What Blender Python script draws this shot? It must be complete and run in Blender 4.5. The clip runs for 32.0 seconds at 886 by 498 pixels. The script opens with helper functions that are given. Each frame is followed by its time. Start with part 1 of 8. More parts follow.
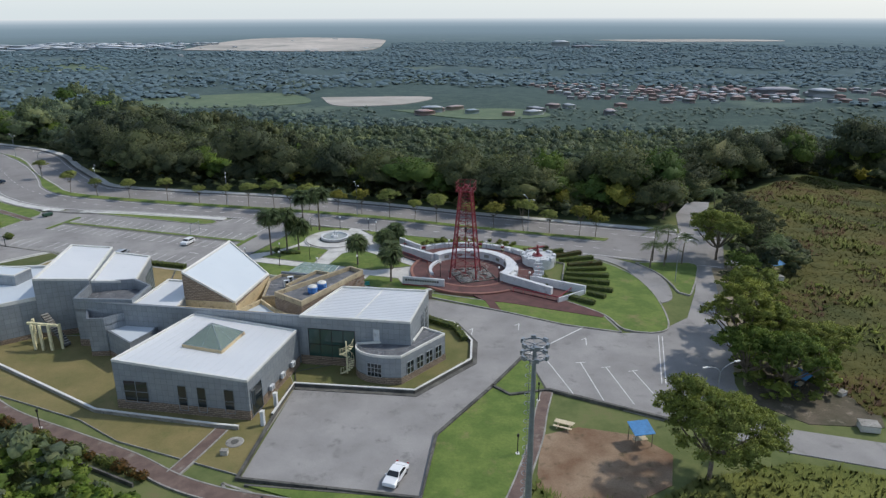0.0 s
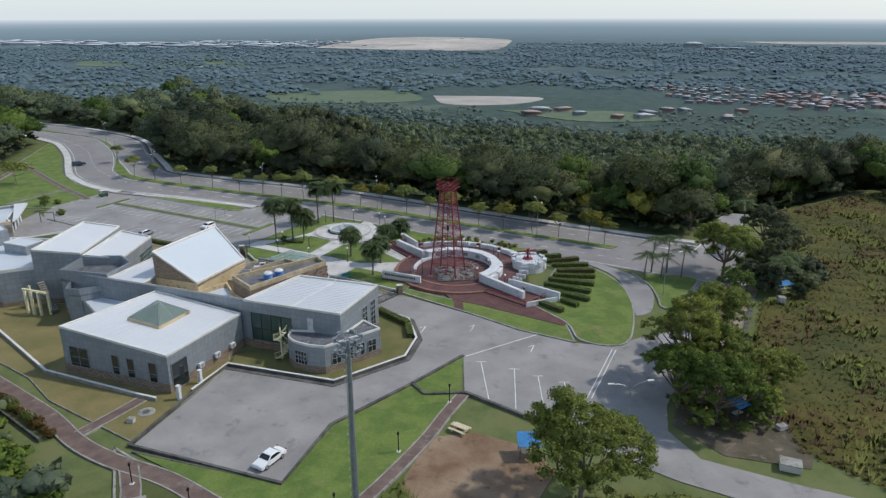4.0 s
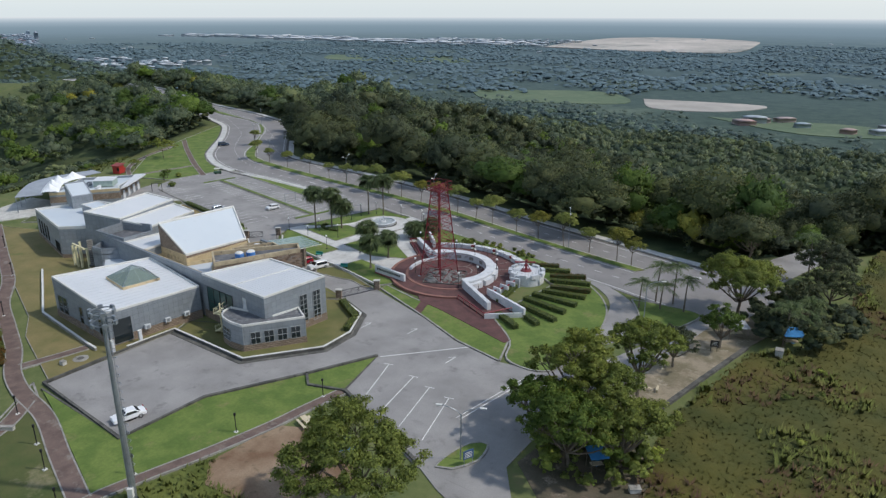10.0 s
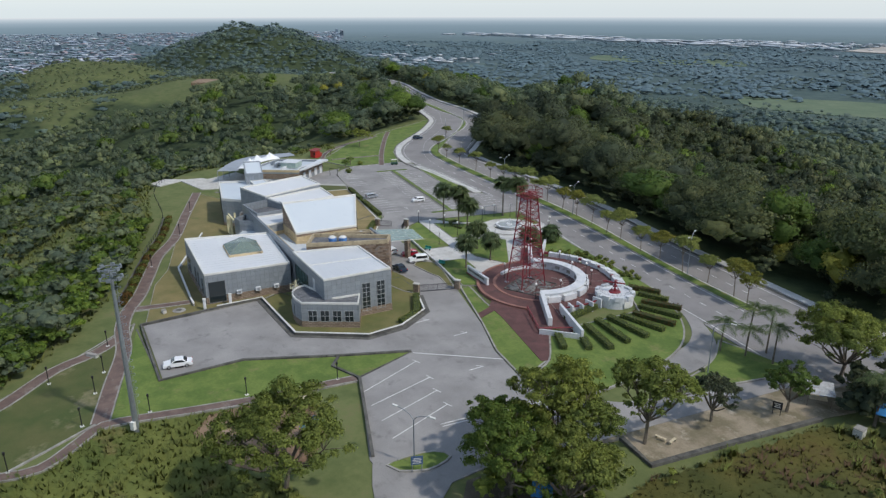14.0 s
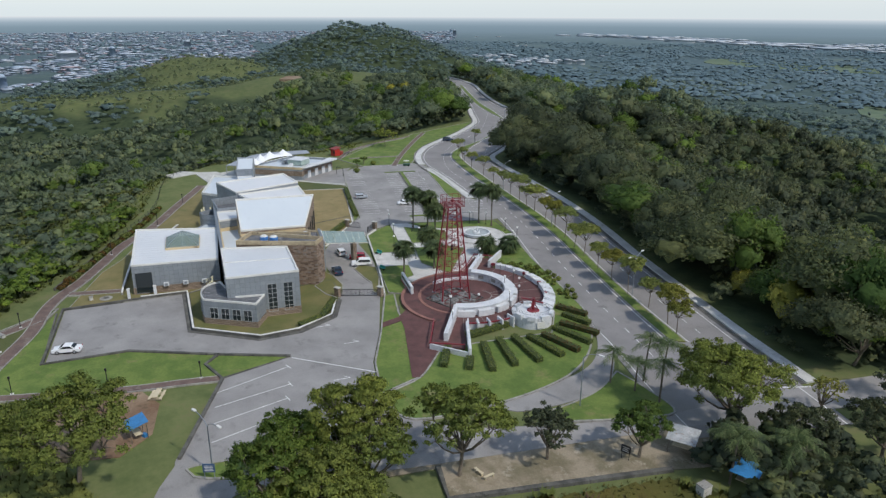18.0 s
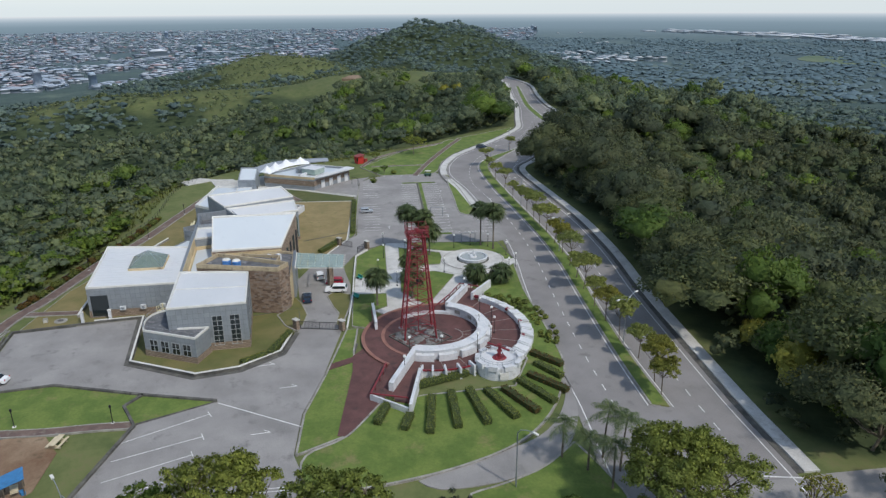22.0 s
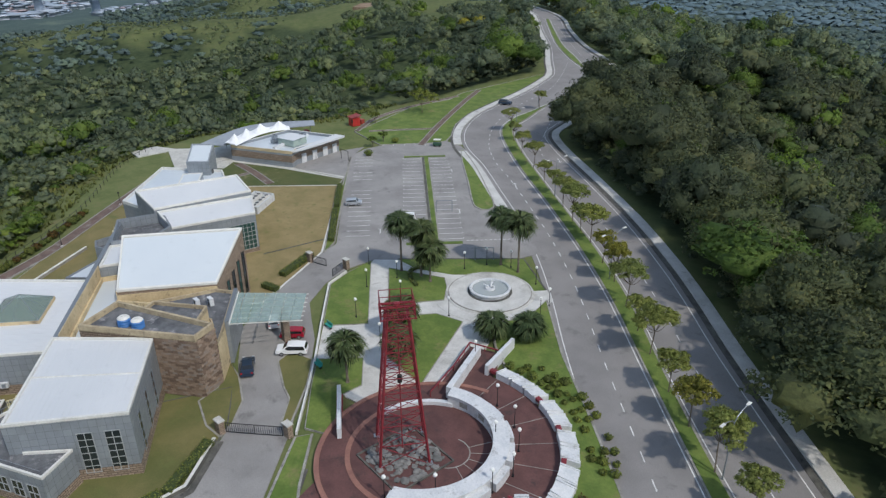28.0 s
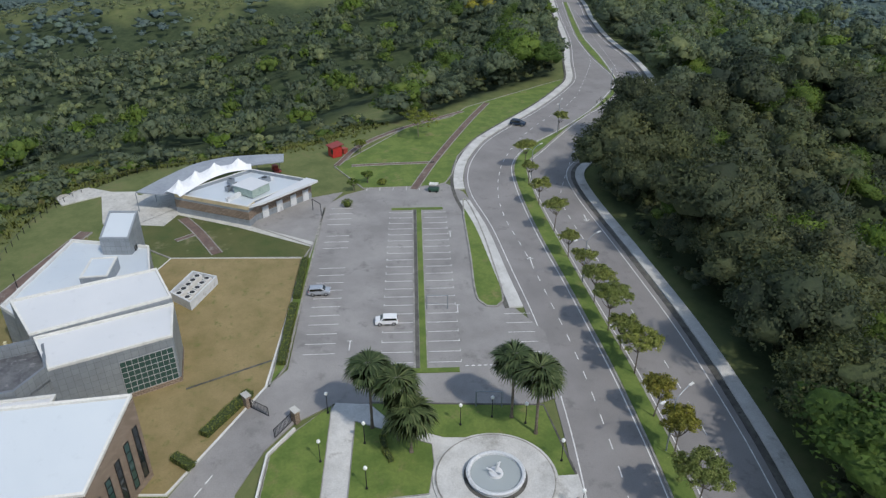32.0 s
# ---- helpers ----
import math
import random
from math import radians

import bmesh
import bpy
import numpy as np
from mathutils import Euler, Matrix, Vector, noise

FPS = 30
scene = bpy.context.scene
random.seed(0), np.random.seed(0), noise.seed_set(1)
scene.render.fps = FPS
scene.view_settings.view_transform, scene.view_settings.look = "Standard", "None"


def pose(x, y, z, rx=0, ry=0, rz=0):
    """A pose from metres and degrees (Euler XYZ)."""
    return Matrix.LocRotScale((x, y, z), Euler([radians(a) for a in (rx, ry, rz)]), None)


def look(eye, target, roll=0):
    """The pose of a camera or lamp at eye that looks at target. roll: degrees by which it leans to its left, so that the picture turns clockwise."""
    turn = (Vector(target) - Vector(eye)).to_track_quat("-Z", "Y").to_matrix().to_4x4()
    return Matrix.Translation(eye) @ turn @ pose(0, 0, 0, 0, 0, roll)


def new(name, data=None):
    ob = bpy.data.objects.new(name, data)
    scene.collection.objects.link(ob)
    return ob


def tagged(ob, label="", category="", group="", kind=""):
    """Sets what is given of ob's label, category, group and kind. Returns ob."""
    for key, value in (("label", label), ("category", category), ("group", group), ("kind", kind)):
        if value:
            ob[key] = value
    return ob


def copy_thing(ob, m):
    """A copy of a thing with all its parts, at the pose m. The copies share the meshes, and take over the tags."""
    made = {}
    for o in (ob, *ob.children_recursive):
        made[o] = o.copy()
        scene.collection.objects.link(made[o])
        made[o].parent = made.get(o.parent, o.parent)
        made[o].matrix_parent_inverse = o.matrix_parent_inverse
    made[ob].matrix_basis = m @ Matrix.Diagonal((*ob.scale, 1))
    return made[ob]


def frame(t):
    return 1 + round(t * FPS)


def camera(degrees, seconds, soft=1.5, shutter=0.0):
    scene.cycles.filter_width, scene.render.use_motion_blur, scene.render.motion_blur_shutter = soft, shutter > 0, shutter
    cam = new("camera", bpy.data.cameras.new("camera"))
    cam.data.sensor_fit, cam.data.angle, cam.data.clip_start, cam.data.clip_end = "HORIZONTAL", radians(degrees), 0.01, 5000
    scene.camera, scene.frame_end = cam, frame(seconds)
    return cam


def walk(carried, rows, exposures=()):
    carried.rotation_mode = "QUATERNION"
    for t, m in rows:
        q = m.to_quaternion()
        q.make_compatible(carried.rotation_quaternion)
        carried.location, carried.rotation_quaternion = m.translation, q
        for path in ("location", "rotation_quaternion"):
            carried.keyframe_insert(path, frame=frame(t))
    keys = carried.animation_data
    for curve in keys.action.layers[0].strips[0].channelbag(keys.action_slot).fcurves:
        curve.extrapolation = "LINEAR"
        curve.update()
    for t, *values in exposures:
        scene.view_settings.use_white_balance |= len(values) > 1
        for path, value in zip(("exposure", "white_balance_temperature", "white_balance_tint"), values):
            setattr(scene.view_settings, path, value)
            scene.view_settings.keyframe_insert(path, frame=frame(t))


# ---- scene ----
# ---------- camera ----------
cam = camera(65.23, 32.0, soft=1.35)
PATH = [
    (0.0, -0.744, -0.536, 54.106, 71.008, 0.089, -0.165),
    (0.5, 2.861, -0.568, 54.069, 71.002, 0.086, 1.727),
    (1.0, 6.385, -0.514, 53.947, 71.013, 0.049, 2.477),
    (1.5, 9.95, -0.394, 53.866, 71.014, 0.031, 3.008),
    (2.0, 13.542, -0.128, 53.794, 71.011, 0.021, 3.684),
    (2.5, 17.162, 0.249, 53.713, 71.013, -0.002, 4.48),
    (3.0, 20.835, 0.711, 53.632, 71.014, -0.009, 5.757),
    (3.5, 24.481, 1.293, 53.567, 71.031, -0.0, 7.639),
    (4.0, 28.181, 2.02, 53.511, 71.033, 0.042, 10.32),
    (4.5, 32.015, 2.816, 53.469, 71.021, 0.08, 13.047),
    (6.5, 47.297, 6.949, 53.577, 70.932, 0.084, 19.268),
    (7.0, 50.915, 8.309, 53.516, 70.939, 0.017, 20.589),
    (7.5, 54.614, 9.908, 53.574, 70.896, 0.015, 21.991),
    (8.0, 58.259, 11.61, 53.682, 70.883, -0.01, 23.398),
    (8.5, 61.85, 13.406, 53.816, 70.859, -0.048, 24.806),
    (9.0, 65.387, 15.244, 53.822, 70.875, -0.06, 26.276),
    (9.5, 68.857, 17.273, 53.764, 70.903, -0.072, 27.816),
    (10.0, 72.247, 19.344, 53.664, 70.95, -0.106, 29.409),
    (10.5, 75.583, 21.459, 53.606, 70.973, -0.118, 31.208),
    (11.0, 78.918, 23.71, 53.617, 70.978, -0.137, 33.166),
    (11.5, 82.119, 26.03, 53.661, 70.998, -0.122, 35.323),
    (12.0, 85.374, 28.717, 53.781, 70.967, -0.002, 40.381),
    (12.5, 88.656, 31.652, 53.789, 70.98, 0.043, 44.883),
    (13.0, 91.991, 35.005, 54.027, 70.943, 0.056, 47.306),
    (13.5, 94.934, 38.205, 54.147, 70.939, 0.041, 49.302),
    (14.0, 97.688, 41.67, 54.208, 70.931, 0.05, 51.296),
    (14.5, 100.307, 45.339, 54.199, 70.949, 0.101, 53.284),
    (16.5, 109.325, 61.04, 53.991, 71.031, -0.112, 59.231),
    (17.0, 111.295, 65.435, 54.108, 71.039, -0.131, 59.754),
    (17.5, 113.159, 69.777, 54.289, 70.995, -0.153, 60.232),
    (18.0, 114.941, 74.272, 54.418, 70.943, -0.208, 60.754),
    (18.5, 116.4, 78.905, 54.614, 70.871, -0.191, 61.292),
    (19.0, 117.264, 83.554, 54.862, 70.82, -0.143, 62.34),
    (19.5, 117.14, 88.007, 55.098, 70.797, -0.057, 63.864),
    (20.0, 116.124, 91.897, 55.352, 70.781, 0.035, 64.892),
    (20.5, 114.865, 94.916, 55.643, 70.74, 0.134, 65.231),
    (21.0, 113.714, 96.816, 55.826, 70.72, 0.291, 65.63),
    (21.5, 112.257, 98.14, 56.028, 70.678, 0.345, 66.368),
    (22.0, 110.421, 99.302, 56.171, 70.665, 0.321, 67.368),
    (22.5, 108.045, 100.72, 56.142, 70.661, 0.336, 67.926),
    (23.0, 105.264, 102.223, 56.028, 70.673, 0.301, 68.124),
    (23.5, 101.953, 103.884, 56.057, 70.668, 0.282, 68.29),
    (24.0, 98.399, 105.596, 55.813, 70.477, 0.281, 68.434),
    (24.5, 94.737, 107.351, 55.782, 69.956, 0.299, 68.575),
    (25.0, 91.156, 109.004, 55.785, 69.456, 0.265, 68.695),
    (25.5, 87.169, 110.886, 55.774, 68.706, 0.311, 68.816),
    (27.5, 70.331, 118.671, 55.985, 65.386, 0.411, 69.188),
    (28.0, 65.858, 120.555, 56.487, 64.825, 0.366, 69.225),
    (28.5, 61.498, 122.635, 57.213, 64.373, 0.341, 69.36),
    (29.0, 57.03, 124.665, 58.214, 64.026, 0.319, 69.446),
    (29.5, 52.481, 126.737, 59.085, 63.775, 0.28, 69.554),
    (30.0, 47.986, 128.836, 60.034, 63.497, 0.243, 69.672),
    (30.5, 43.564, 130.657, 60.847, 63.225, 0.173, 69.72),
    (31.0, 39.061, 132.64, 61.549, 62.924, 0.141, 69.831),
    (31.5, 34.585, 134.41, 62.295, 62.683, 0.057, 69.852),
    (32.0, 26.194, 138.114, 61.848, 62.105, 0.098, 70.059),
]
walk(cam, [(t, pose(x, y, z, rx, ry, rz)) for t, x, y, z, rx, ry, rz in PATH])

# ---------- light ----------
SUN_AZ, SUN_EL = radians(69.0), radians(49.0)
world = bpy.data.worlds.new("sky")
scene.world = world
world.use_nodes = True
wn, wl = world.node_tree.nodes, world.node_tree.links
sky = wn.new("ShaderNodeTexSky")
sky.sky_type, sky.sun_disc = "NISHITA", False
sky.sun_elevation, sky.sun_rotation = SUN_EL, SUN_AZ
sky.air_density, sky.dust_density, sky.ozone_density = 1.0, 1.0, 1.0
tc = wn.new("ShaderNodeTexCoord")
zs = wn.new("ShaderNodeSeparateXYZ")
wl.new(tc.outputs["Generated"], zs.inputs[0])
veil = wn.new("ShaderNodeValToRGB")
veil.color_ramp.elements[0].position, veil.color_ramp.elements[0].color = 0.0, (6.3, 7.1, 7.7, 1)
veil.color_ramp.elements[1].position, veil.color_ramp.elements[1].color = 0.5, (2.5, 3.3, 4.6, 1)
wl.new(zs.outputs["Z"], veil.inputs[0])
both = wn.new("ShaderNodeMix")
both.data_type = "RGBA"
both.inputs[0].default_value = 0.65
wl.new(sky.outputs[0], both.inputs[6])
wl.new(veil.outputs[0], both.inputs[7])
wl.new(both.outputs[2], wn["Background"].inputs[0])
wn["Background"].inputs[1].default_value = 0.138
sun = new("sun", bpy.data.lights.new("sun", "SUN"))
sun.data.energy, sun.data.angle, sun.data.color = 2.5, radians(2.0), (1.0, 0.945, 0.865)
sun.matrix_world = look((math.sin(SUN_AZ) * math.cos(SUN_EL), math.cos(SUN_AZ) * math.cos(SUN_EL), math.sin(SUN_EL)), (0, 0, 0))
scene.view_settings.exposure = 0.0

# ---------- materials ----------


def nodes_of(name):
    m = bpy.data.materials.new(name)
    m.use_nodes = True
    nt = m.node_tree
    return m, nt.nodes, nt.links, nt.nodes["Principled BSDF"]


def ramp(n, l, source, stops):
    r = n.new("ShaderNodeValToRGB")
    while len(r.color_ramp.elements) < len(stops):
        r.color_ramp.elements.new(0.5)
    for e, (p, c) in zip(r.color_ramp.elements, stops):
        e.position, e.color = p, (*c, 1)
    l.new(source, r.inputs[0])
    return r.outputs[0]


def noise_tex(n, l, coords, scale, detail=6.0, rough=0.6):
    t = n.new("ShaderNodeTexNoise")
    t.inputs["Scale"].default_value, t.inputs["Detail"].default_value, t.inputs["Roughness"].default_value = scale, detail, rough
    l.new(coords, t.inputs["Vector"])
    return t.outputs["Fac"]


def mix(n, l, fac, a, b, how="MIX"):
    m = n.new("ShaderNodeMix")
    m.data_type, m.blend_type = "RGBA", how
    for s, v in ((m.inputs[0], fac), (m.inputs[6], a), (m.inputs[7], b)):
        if isinstance(v, (int, float)):
            s.default_value = v
        elif isinstance(v, tuple):
            s.default_value = (*v, 1)
        else:
            l.new(v, s)
    return m.outputs[2]


def surface(name, a, b, scale=0.3, fine=4.0, c=None, rough=0.85, metal=0.0, bump=0.3, spots=None, spread=(0.35, 0.65)):
    """A worn surface: two tones in broad patches, fine grain over them, optional third tone in spots."""
    m, n, l, p = nodes_of(name)
    pos = n.new("ShaderNodeNewGeometry").outputs["Position"]
    big = noise_tex(n, l, pos, scale)
    col = ramp(n, l, big, [(spread[0], a), (spread[1], b)])
    if c:
        s = noise_tex(n, l, pos, spots or scale * 3, 8.0, 0.7)
        k = ramp(n, l, s, [(0.56, (0, 0, 0)), (0.68, (1, 1, 1))])
        col = mix(n, l, k, col, c)
    grain = noise_tex(n, l, pos, fine, 4.0, 0.7)
    col = mix(n, l, 0.55, col, ramp(n, l, grain, [(0.25, (0.35, 0.35, 0.35)), (0.75, (0.68, 0.68, 0.68))]), "OVERLAY")
    l.new(col, p.inputs["Base Color"])
    p.inputs["Roughness"].default_value, p.inputs["Metallic"].default_value = rough, metal
    if bump:
        bn = n.new("ShaderNodeBump")
        bn.inputs["Strength"].default_value, bn.inputs["Distance"].default_value = bump, 0.05
        l.new(grain, bn.inputs["Height"])
        l.new(bn.outputs[0], p.inputs["Normal"])
    return m


def panelled(name, a, b, width, height, joint, rough=0.45, metal=0.2, line=0.03):
    """Cladding panels: upright courses that follow the wall, with thin joints."""
    m, n, l, p = nodes_of(name)
    geo = n.new("ShaderNodeNewGeometry")
    cr = n.new("ShaderNodeVectorMath")
    cr.operation = "CROSS_PRODUCT"
    l.new(geo.outputs["True Normal"], cr.inputs[0])
    cr.inputs[1].default_value = (0, 0, 1)
    dot = n.new("ShaderNodeVectorMath")
    dot.operation = "DOT_PRODUCT"
    l.new(cr.outputs[0], dot.inputs[0])
    l.new(geo.outputs["Position"], dot.inputs[1])
    sep = n.new("ShaderNodeSeparateXYZ")
    l.new(geo.outputs["Position"], sep.inputs[0])
    com = n.new("ShaderNodeCombineXYZ")
    l.new(dot.outputs["Value"], com.inputs[0])
    l.new(sep.outputs["Z"], com.inputs[1])
    br = n.new("ShaderNodeTexBrick")
    br.offset = 0.0 if line < 0.05 else 0.5
    br.inputs["Scale"].default_value = 1.0
    br.inputs["Brick Width"].default_value, br.inputs["Row Height"].default_value = width, height
    br.inputs["Mortar Size"].default_value, br.inputs["Mortar Smooth"].default_value = line, 0.3
    br.inputs["Color1"].default_value, br.inputs["Color2"].default_value, br.inputs["Mortar"].default_value = (*a, 1), (*b, 1), (*joint, 1)
    l.new(com.outputs[0], br.inputs["Vector"])
    big = noise_tex(n, l, geo.outputs["Position"], 0.5, 6.0, 0.7)
    col = mix(n, l, 0.5, br.outputs["Color"], ramp(n, l, big, [(0.3, (0.38, 0.37, 0.35)), (0.7, (0.6, 0.6, 0.6))]), "OVERLAY")
    l.new(col, p.inputs["Base Color"])
    p.inputs["Roughness"].default_value, p.inputs["Metallic"].default_value = rough, metal
    bn = n.new("ShaderNodeBump")
    bn.invert = True
    bn.inputs["Strength"].default_value, bn.inputs["Distance"].default_value = 0.5, 0.03
    l.new(br.outputs["Fac"], bn.inputs["Height"])
    l.new(bn.outputs[0], p.inputs["Normal"])
    return m


def sheet(name, a, b):
    """Painted roof sheet: broad faint fading, soft stains, hardly any grain."""
    m, n, l, p = nodes_of(name)
    pos = n.new("ShaderNodeNewGeometry").outputs["Position"]
    col = ramp(n, l, noise_tex(n, l, pos, 0.09, 3.0, 0.5), [(0.35, a), (0.65, b)])
    stain = ramp(n, l, noise_tex(n, l, pos, 0.6, 8.0, 0.65), [(0.58, (0, 0, 0)), (0.75, (0.35, 0.35, 0.35))])
    col = mix(n, l, stain, col, tuple(c * 0.72 for c in a))
    l.new(col, p.inputs["Base Color"])
    p.inputs["Roughness"].default_value = 0.42
    return m


def leaves(name, dark, light, warm):
    """Foliage: each leaf clump its own tone, each tree a shade of its own."""
    m, n, l, p = nodes_of(name)
    geo, info = n.new("ShaderNodeNewGeometry"), n.new("ShaderNodeObjectInfo")
    col = ramp(n, l, geo.outputs["Random Per Island"], [(0.0, dark), (0.75, light), (1.0, warm)])
    patch = noise_tex(n, l, geo.outputs["Position"], 0.09, 3.0, 0.6)
    col = mix(n, l, 0.75, col, ramp(n, l, patch, [(0.3, (0.38, 0.42, 0.44)), (0.5, (0.5, 0.5, 0.5)), (0.7, (0.6, 0.59, 0.5))]), "OVERLAY")
    at = n.new("ShaderNodeAttribute")
    at.attribute_name = "tone"
    am = n.new("ShaderNodeMapRange")
    am.inputs[1].default_value, am.inputs[2].default_value = -1, 1
    l.new(at.outputs["Fac"], am.inputs[0])
    col = mix(n, l, 0.9, col, ramp(n, l, am.outputs[0], [(0.0, (0.33, 0.37, 0.4)), (0.5, (0.5, 0.5, 0.5)), (1.0, (0.66, 0.66, 0.52))]), "OVERLAY")
    clump = noise_tex(n, l, geo.outputs["Position"], 1.4, 5.0, 0.75)
    col = mix(n, l, 0.85, col, ramp(n, l, clump, [(0.3, (0.32, 0.33, 0.35)), (0.5, (0.5, 0.5, 0.5)), (0.7, (0.68, 0.68, 0.62))]), "OVERLAY")
    bn = n.new("ShaderNodeBump")
    bn.inputs["Strength"].default_value, bn.inputs["Distance"].default_value = 0.5, 0.4
    l.new(clump, bn.inputs["Height"])
    l.new(bn.outputs[0], p.inputs["Normal"])
    tint = ramp(n, l, info.outputs["Random"], [(0.0, (0.44, 0.47, 0.47)), (0.5, (0.5, 0.5, 0.5)), (1.0, (0.56, 0.55, 0.48))])
    col = mix(n, l, 0.8, col, tint, "OVERLAY")
    l.new(col, p.inputs["Base Color"])
    p.inputs["Roughness"].default_value = 0.6
    p.inputs["Specular IOR Level"].default_value = 0.25
    tr = n.new("ShaderNodeBsdfTranslucent")
    l.new(col, tr.inputs[0])
    ms = n.new("ShaderNodeMixShader")
    ms.inputs[0].default_value = 0.4
    l.new(p.outputs[0], ms.inputs[1])
    l.new(tr.outputs[0], ms.inputs[2])
    l.new(ms.outputs[0], n["Material Output"].inputs[0])
    return m


def plain(name, col, rough=0.5, metal=0.0, vary=0.15):
    m, n, l, p = nodes_of(name)
    pos = n.new("ShaderNodeNewGeometry").outputs["Position"]
    f = noise_tex(n, l, pos, 1.5, 6.0, 0.7)
    lo, hi = tuple(c * (1 - vary) for c in col), tuple(min(1, c * (1 + vary)) for c in col)
    l.new(ramp(n, l, f, [(0.35, lo), (0.65, hi)]), p.inputs["Base Color"])
    p.inputs["Roughness"].default_value, p.inputs["Metallic"].default_value = rough, metal
    return m


def glassy(name, col, rough=0.06):
    m, n, l, p = nodes_of(name)
    p.inputs["Base Color"].default_value = (*col, 1)
    p.inputs["Roughness"].default_value, p.inputs["Metallic"].default_value = rough, 0.0
    p.inputs["Specular IOR Level"].default_value = 0.8
    return m


def clear_glass(name, col, see=0.5):
    m, n, l, p = nodes_of(name)
    p.inputs["Base Color"].default_value = (*col, 1)
    p.inputs["Roughness"].default_value = 0.08
    t = n.new("ShaderNodeBsdfTransparent")
    t.inputs[0].default_value = (*[0.6 + 0.4 * c for c in col], 1)
    ms = n.new("ShaderNodeMixShader")
    ms.inputs[0].default_value = see
    l.new(p.outputs[0], ms.inputs[1])
    l.new(t.outputs[0], ms.inputs[2])
    l.new(ms.outputs[0], n["Material Output"].inputs[0])
    return m


ASPHALT = surface("asphalt_worn", (0.222, 0.214, 0.208), (0.312, 0.3, 0.29), 0.12, 7.0, (0.18, 0.174, 0.17), 0.9, bump=0.15, spots=0.25)
ROADTOP = surface("asphalt_road", (0.205, 0.196, 0.192), (0.262, 0.25, 0.244), 0.1, 7.0, (0.172, 0.165, 0.162), 0.9, bump=0.15, spots=0.3)
CONCRETE = surface("concrete_pale", (0.42, 0.41, 0.38), (0.56, 0.55, 0.51), 0.4, 5.0, (0.28, 0.27, 0.25), 0.9, bump=0.2)
PALECON = surface("concrete_white", (0.46, 0.455, 0.435), (0.6, 0.595, 0.57), 0.3, 5.0, (0.35, 0.34, 0.315), 0.9, bump=0.15, spots=0.25)
KERB = surface("kerb_concrete", (0.22, 0.21, 0.19), (0.36, 0.35, 0.32), 0.6, 6.0, (0.09, 0.09, 0.08), 0.9)
DARKCON = surface("concrete_black_mould", (0.06, 0.06, 0.055), (0.14, 0.135, 0.12), 0.5, 6.0, (0.03, 0.03, 0.03), 0.95)
LAWN = surface("lawn_mown", (0.09, 0.142, 0.026), (0.138, 0.19, 0.04), 0.25, 2.4, (0.19, 0.18, 0.07), 0.95, bump=0.6, spots=0.16, spread=(0.42, 0.58))
DRY = surface("lawn_dry", (0.205, 0.165, 0.068), (0.285, 0.22, 0.105), 0.2, 8.0, (0.14, 0.15, 0.045), 0.95, bump=0.6)
PATCHY = surface("lawn_patchy", (0.06, 0.084, 0.02), (0.1, 0.104, 0.034), 0.16, 8.0, (0.22, 0.195, 0.11), 0.95, bump=0.6, spots=0.12)
TANLAWN = surface("lawn_tan", (0.14, 0.13, 0.046), (0.215, 0.175, 0.072), 0.16, 5.0, (0.115, 0.13, 0.04), 0.95, bump=0.6, spots=0.14)
OLIVE = surface("lawn_olive", (0.102, 0.112, 0.033), (0.168, 0.15, 0.056), 0.16, 8.0, (0.12, 0.135, 0.04), 0.95, bump=0.6, spots=0.2)
SCRUB = surface("scrub_grass", (0.048, 0.056, 0.008), (0.1, 0.088, 0.014), 0.06, 3.5, (0.082, 0.048, 0.018), 0.95, bump=1.0, spots=0.06, spread=(0.38, 0.62))
SCRUBGREEN = surface("scrub_grass_green", (0.085, 0.115, 0.022), (0.16, 0.175, 0.038), 0.07, 3.0, (0.19, 0.155, 0.06), 0.95, bump=0.8, spots=0.1)
BROWNTUFT = surface("scrub_brown", (0.07, 0.042, 0.024), (0.13, 0.08, 0.042), 0.2, 3.0, None, 0.95, bump=0.8)
EARTH = surface("bare_earth", (0.17, 0.1, 0.058), (0.29, 0.21, 0.14), 0.18, 4.0, (0.1, 0.075, 0.04), 0.95, bump=0.7, spots=0.5)
LITTER = surface("earth_grass_litter", (0.17, 0.145, 0.09), (0.3, 0.25, 0.18), 0.22, 4.0, (0.4, 0.355, 0.28), 0.95, bump=0.7, spots=0.35, spread=(0.42, 0.58))
# darker copy of the litter with tree shade put into its colour
LITTERSHADE = surface("earth_shaded_litter", (0.07, 0.066, 0.04), (0.13, 0.105, 0.075), 0.3, 4.0, (0.24, 0.2, 0.155), 0.95, bump=0.7, spots=0.5)
ROOFWHITE = sheet("roof_sheet_white", (0.585, 0.605, 0.625), (0.635, 0.65, 0.665))
ROOFBLUE = sheet("roof_sheet_pale_blue", (0.52, 0.575, 0.625), (0.57, 0.62, 0.66))
PANEL = panelled("cladding_blue_grey", (0.25, 0.28, 0.31), (0.29, 0.32, 0.35), 0.9, 0.9, (0.175, 0.198, 0.225))
TAN = surface("render_tan_stained", (0.5, 0.4, 0.24), (0.62, 0.5, 0.31), 0.4, 3.0, (0.2, 0.16, 0.105), 0.9, spots=0.7)
TANOLD = surface("render_tan_weathered", (0.33, 0.27, 0.18), (0.47, 0.39, 0.26), 0.6, 3.0, (0.15, 0.125, 0.095), 0.9, spots=0.9)
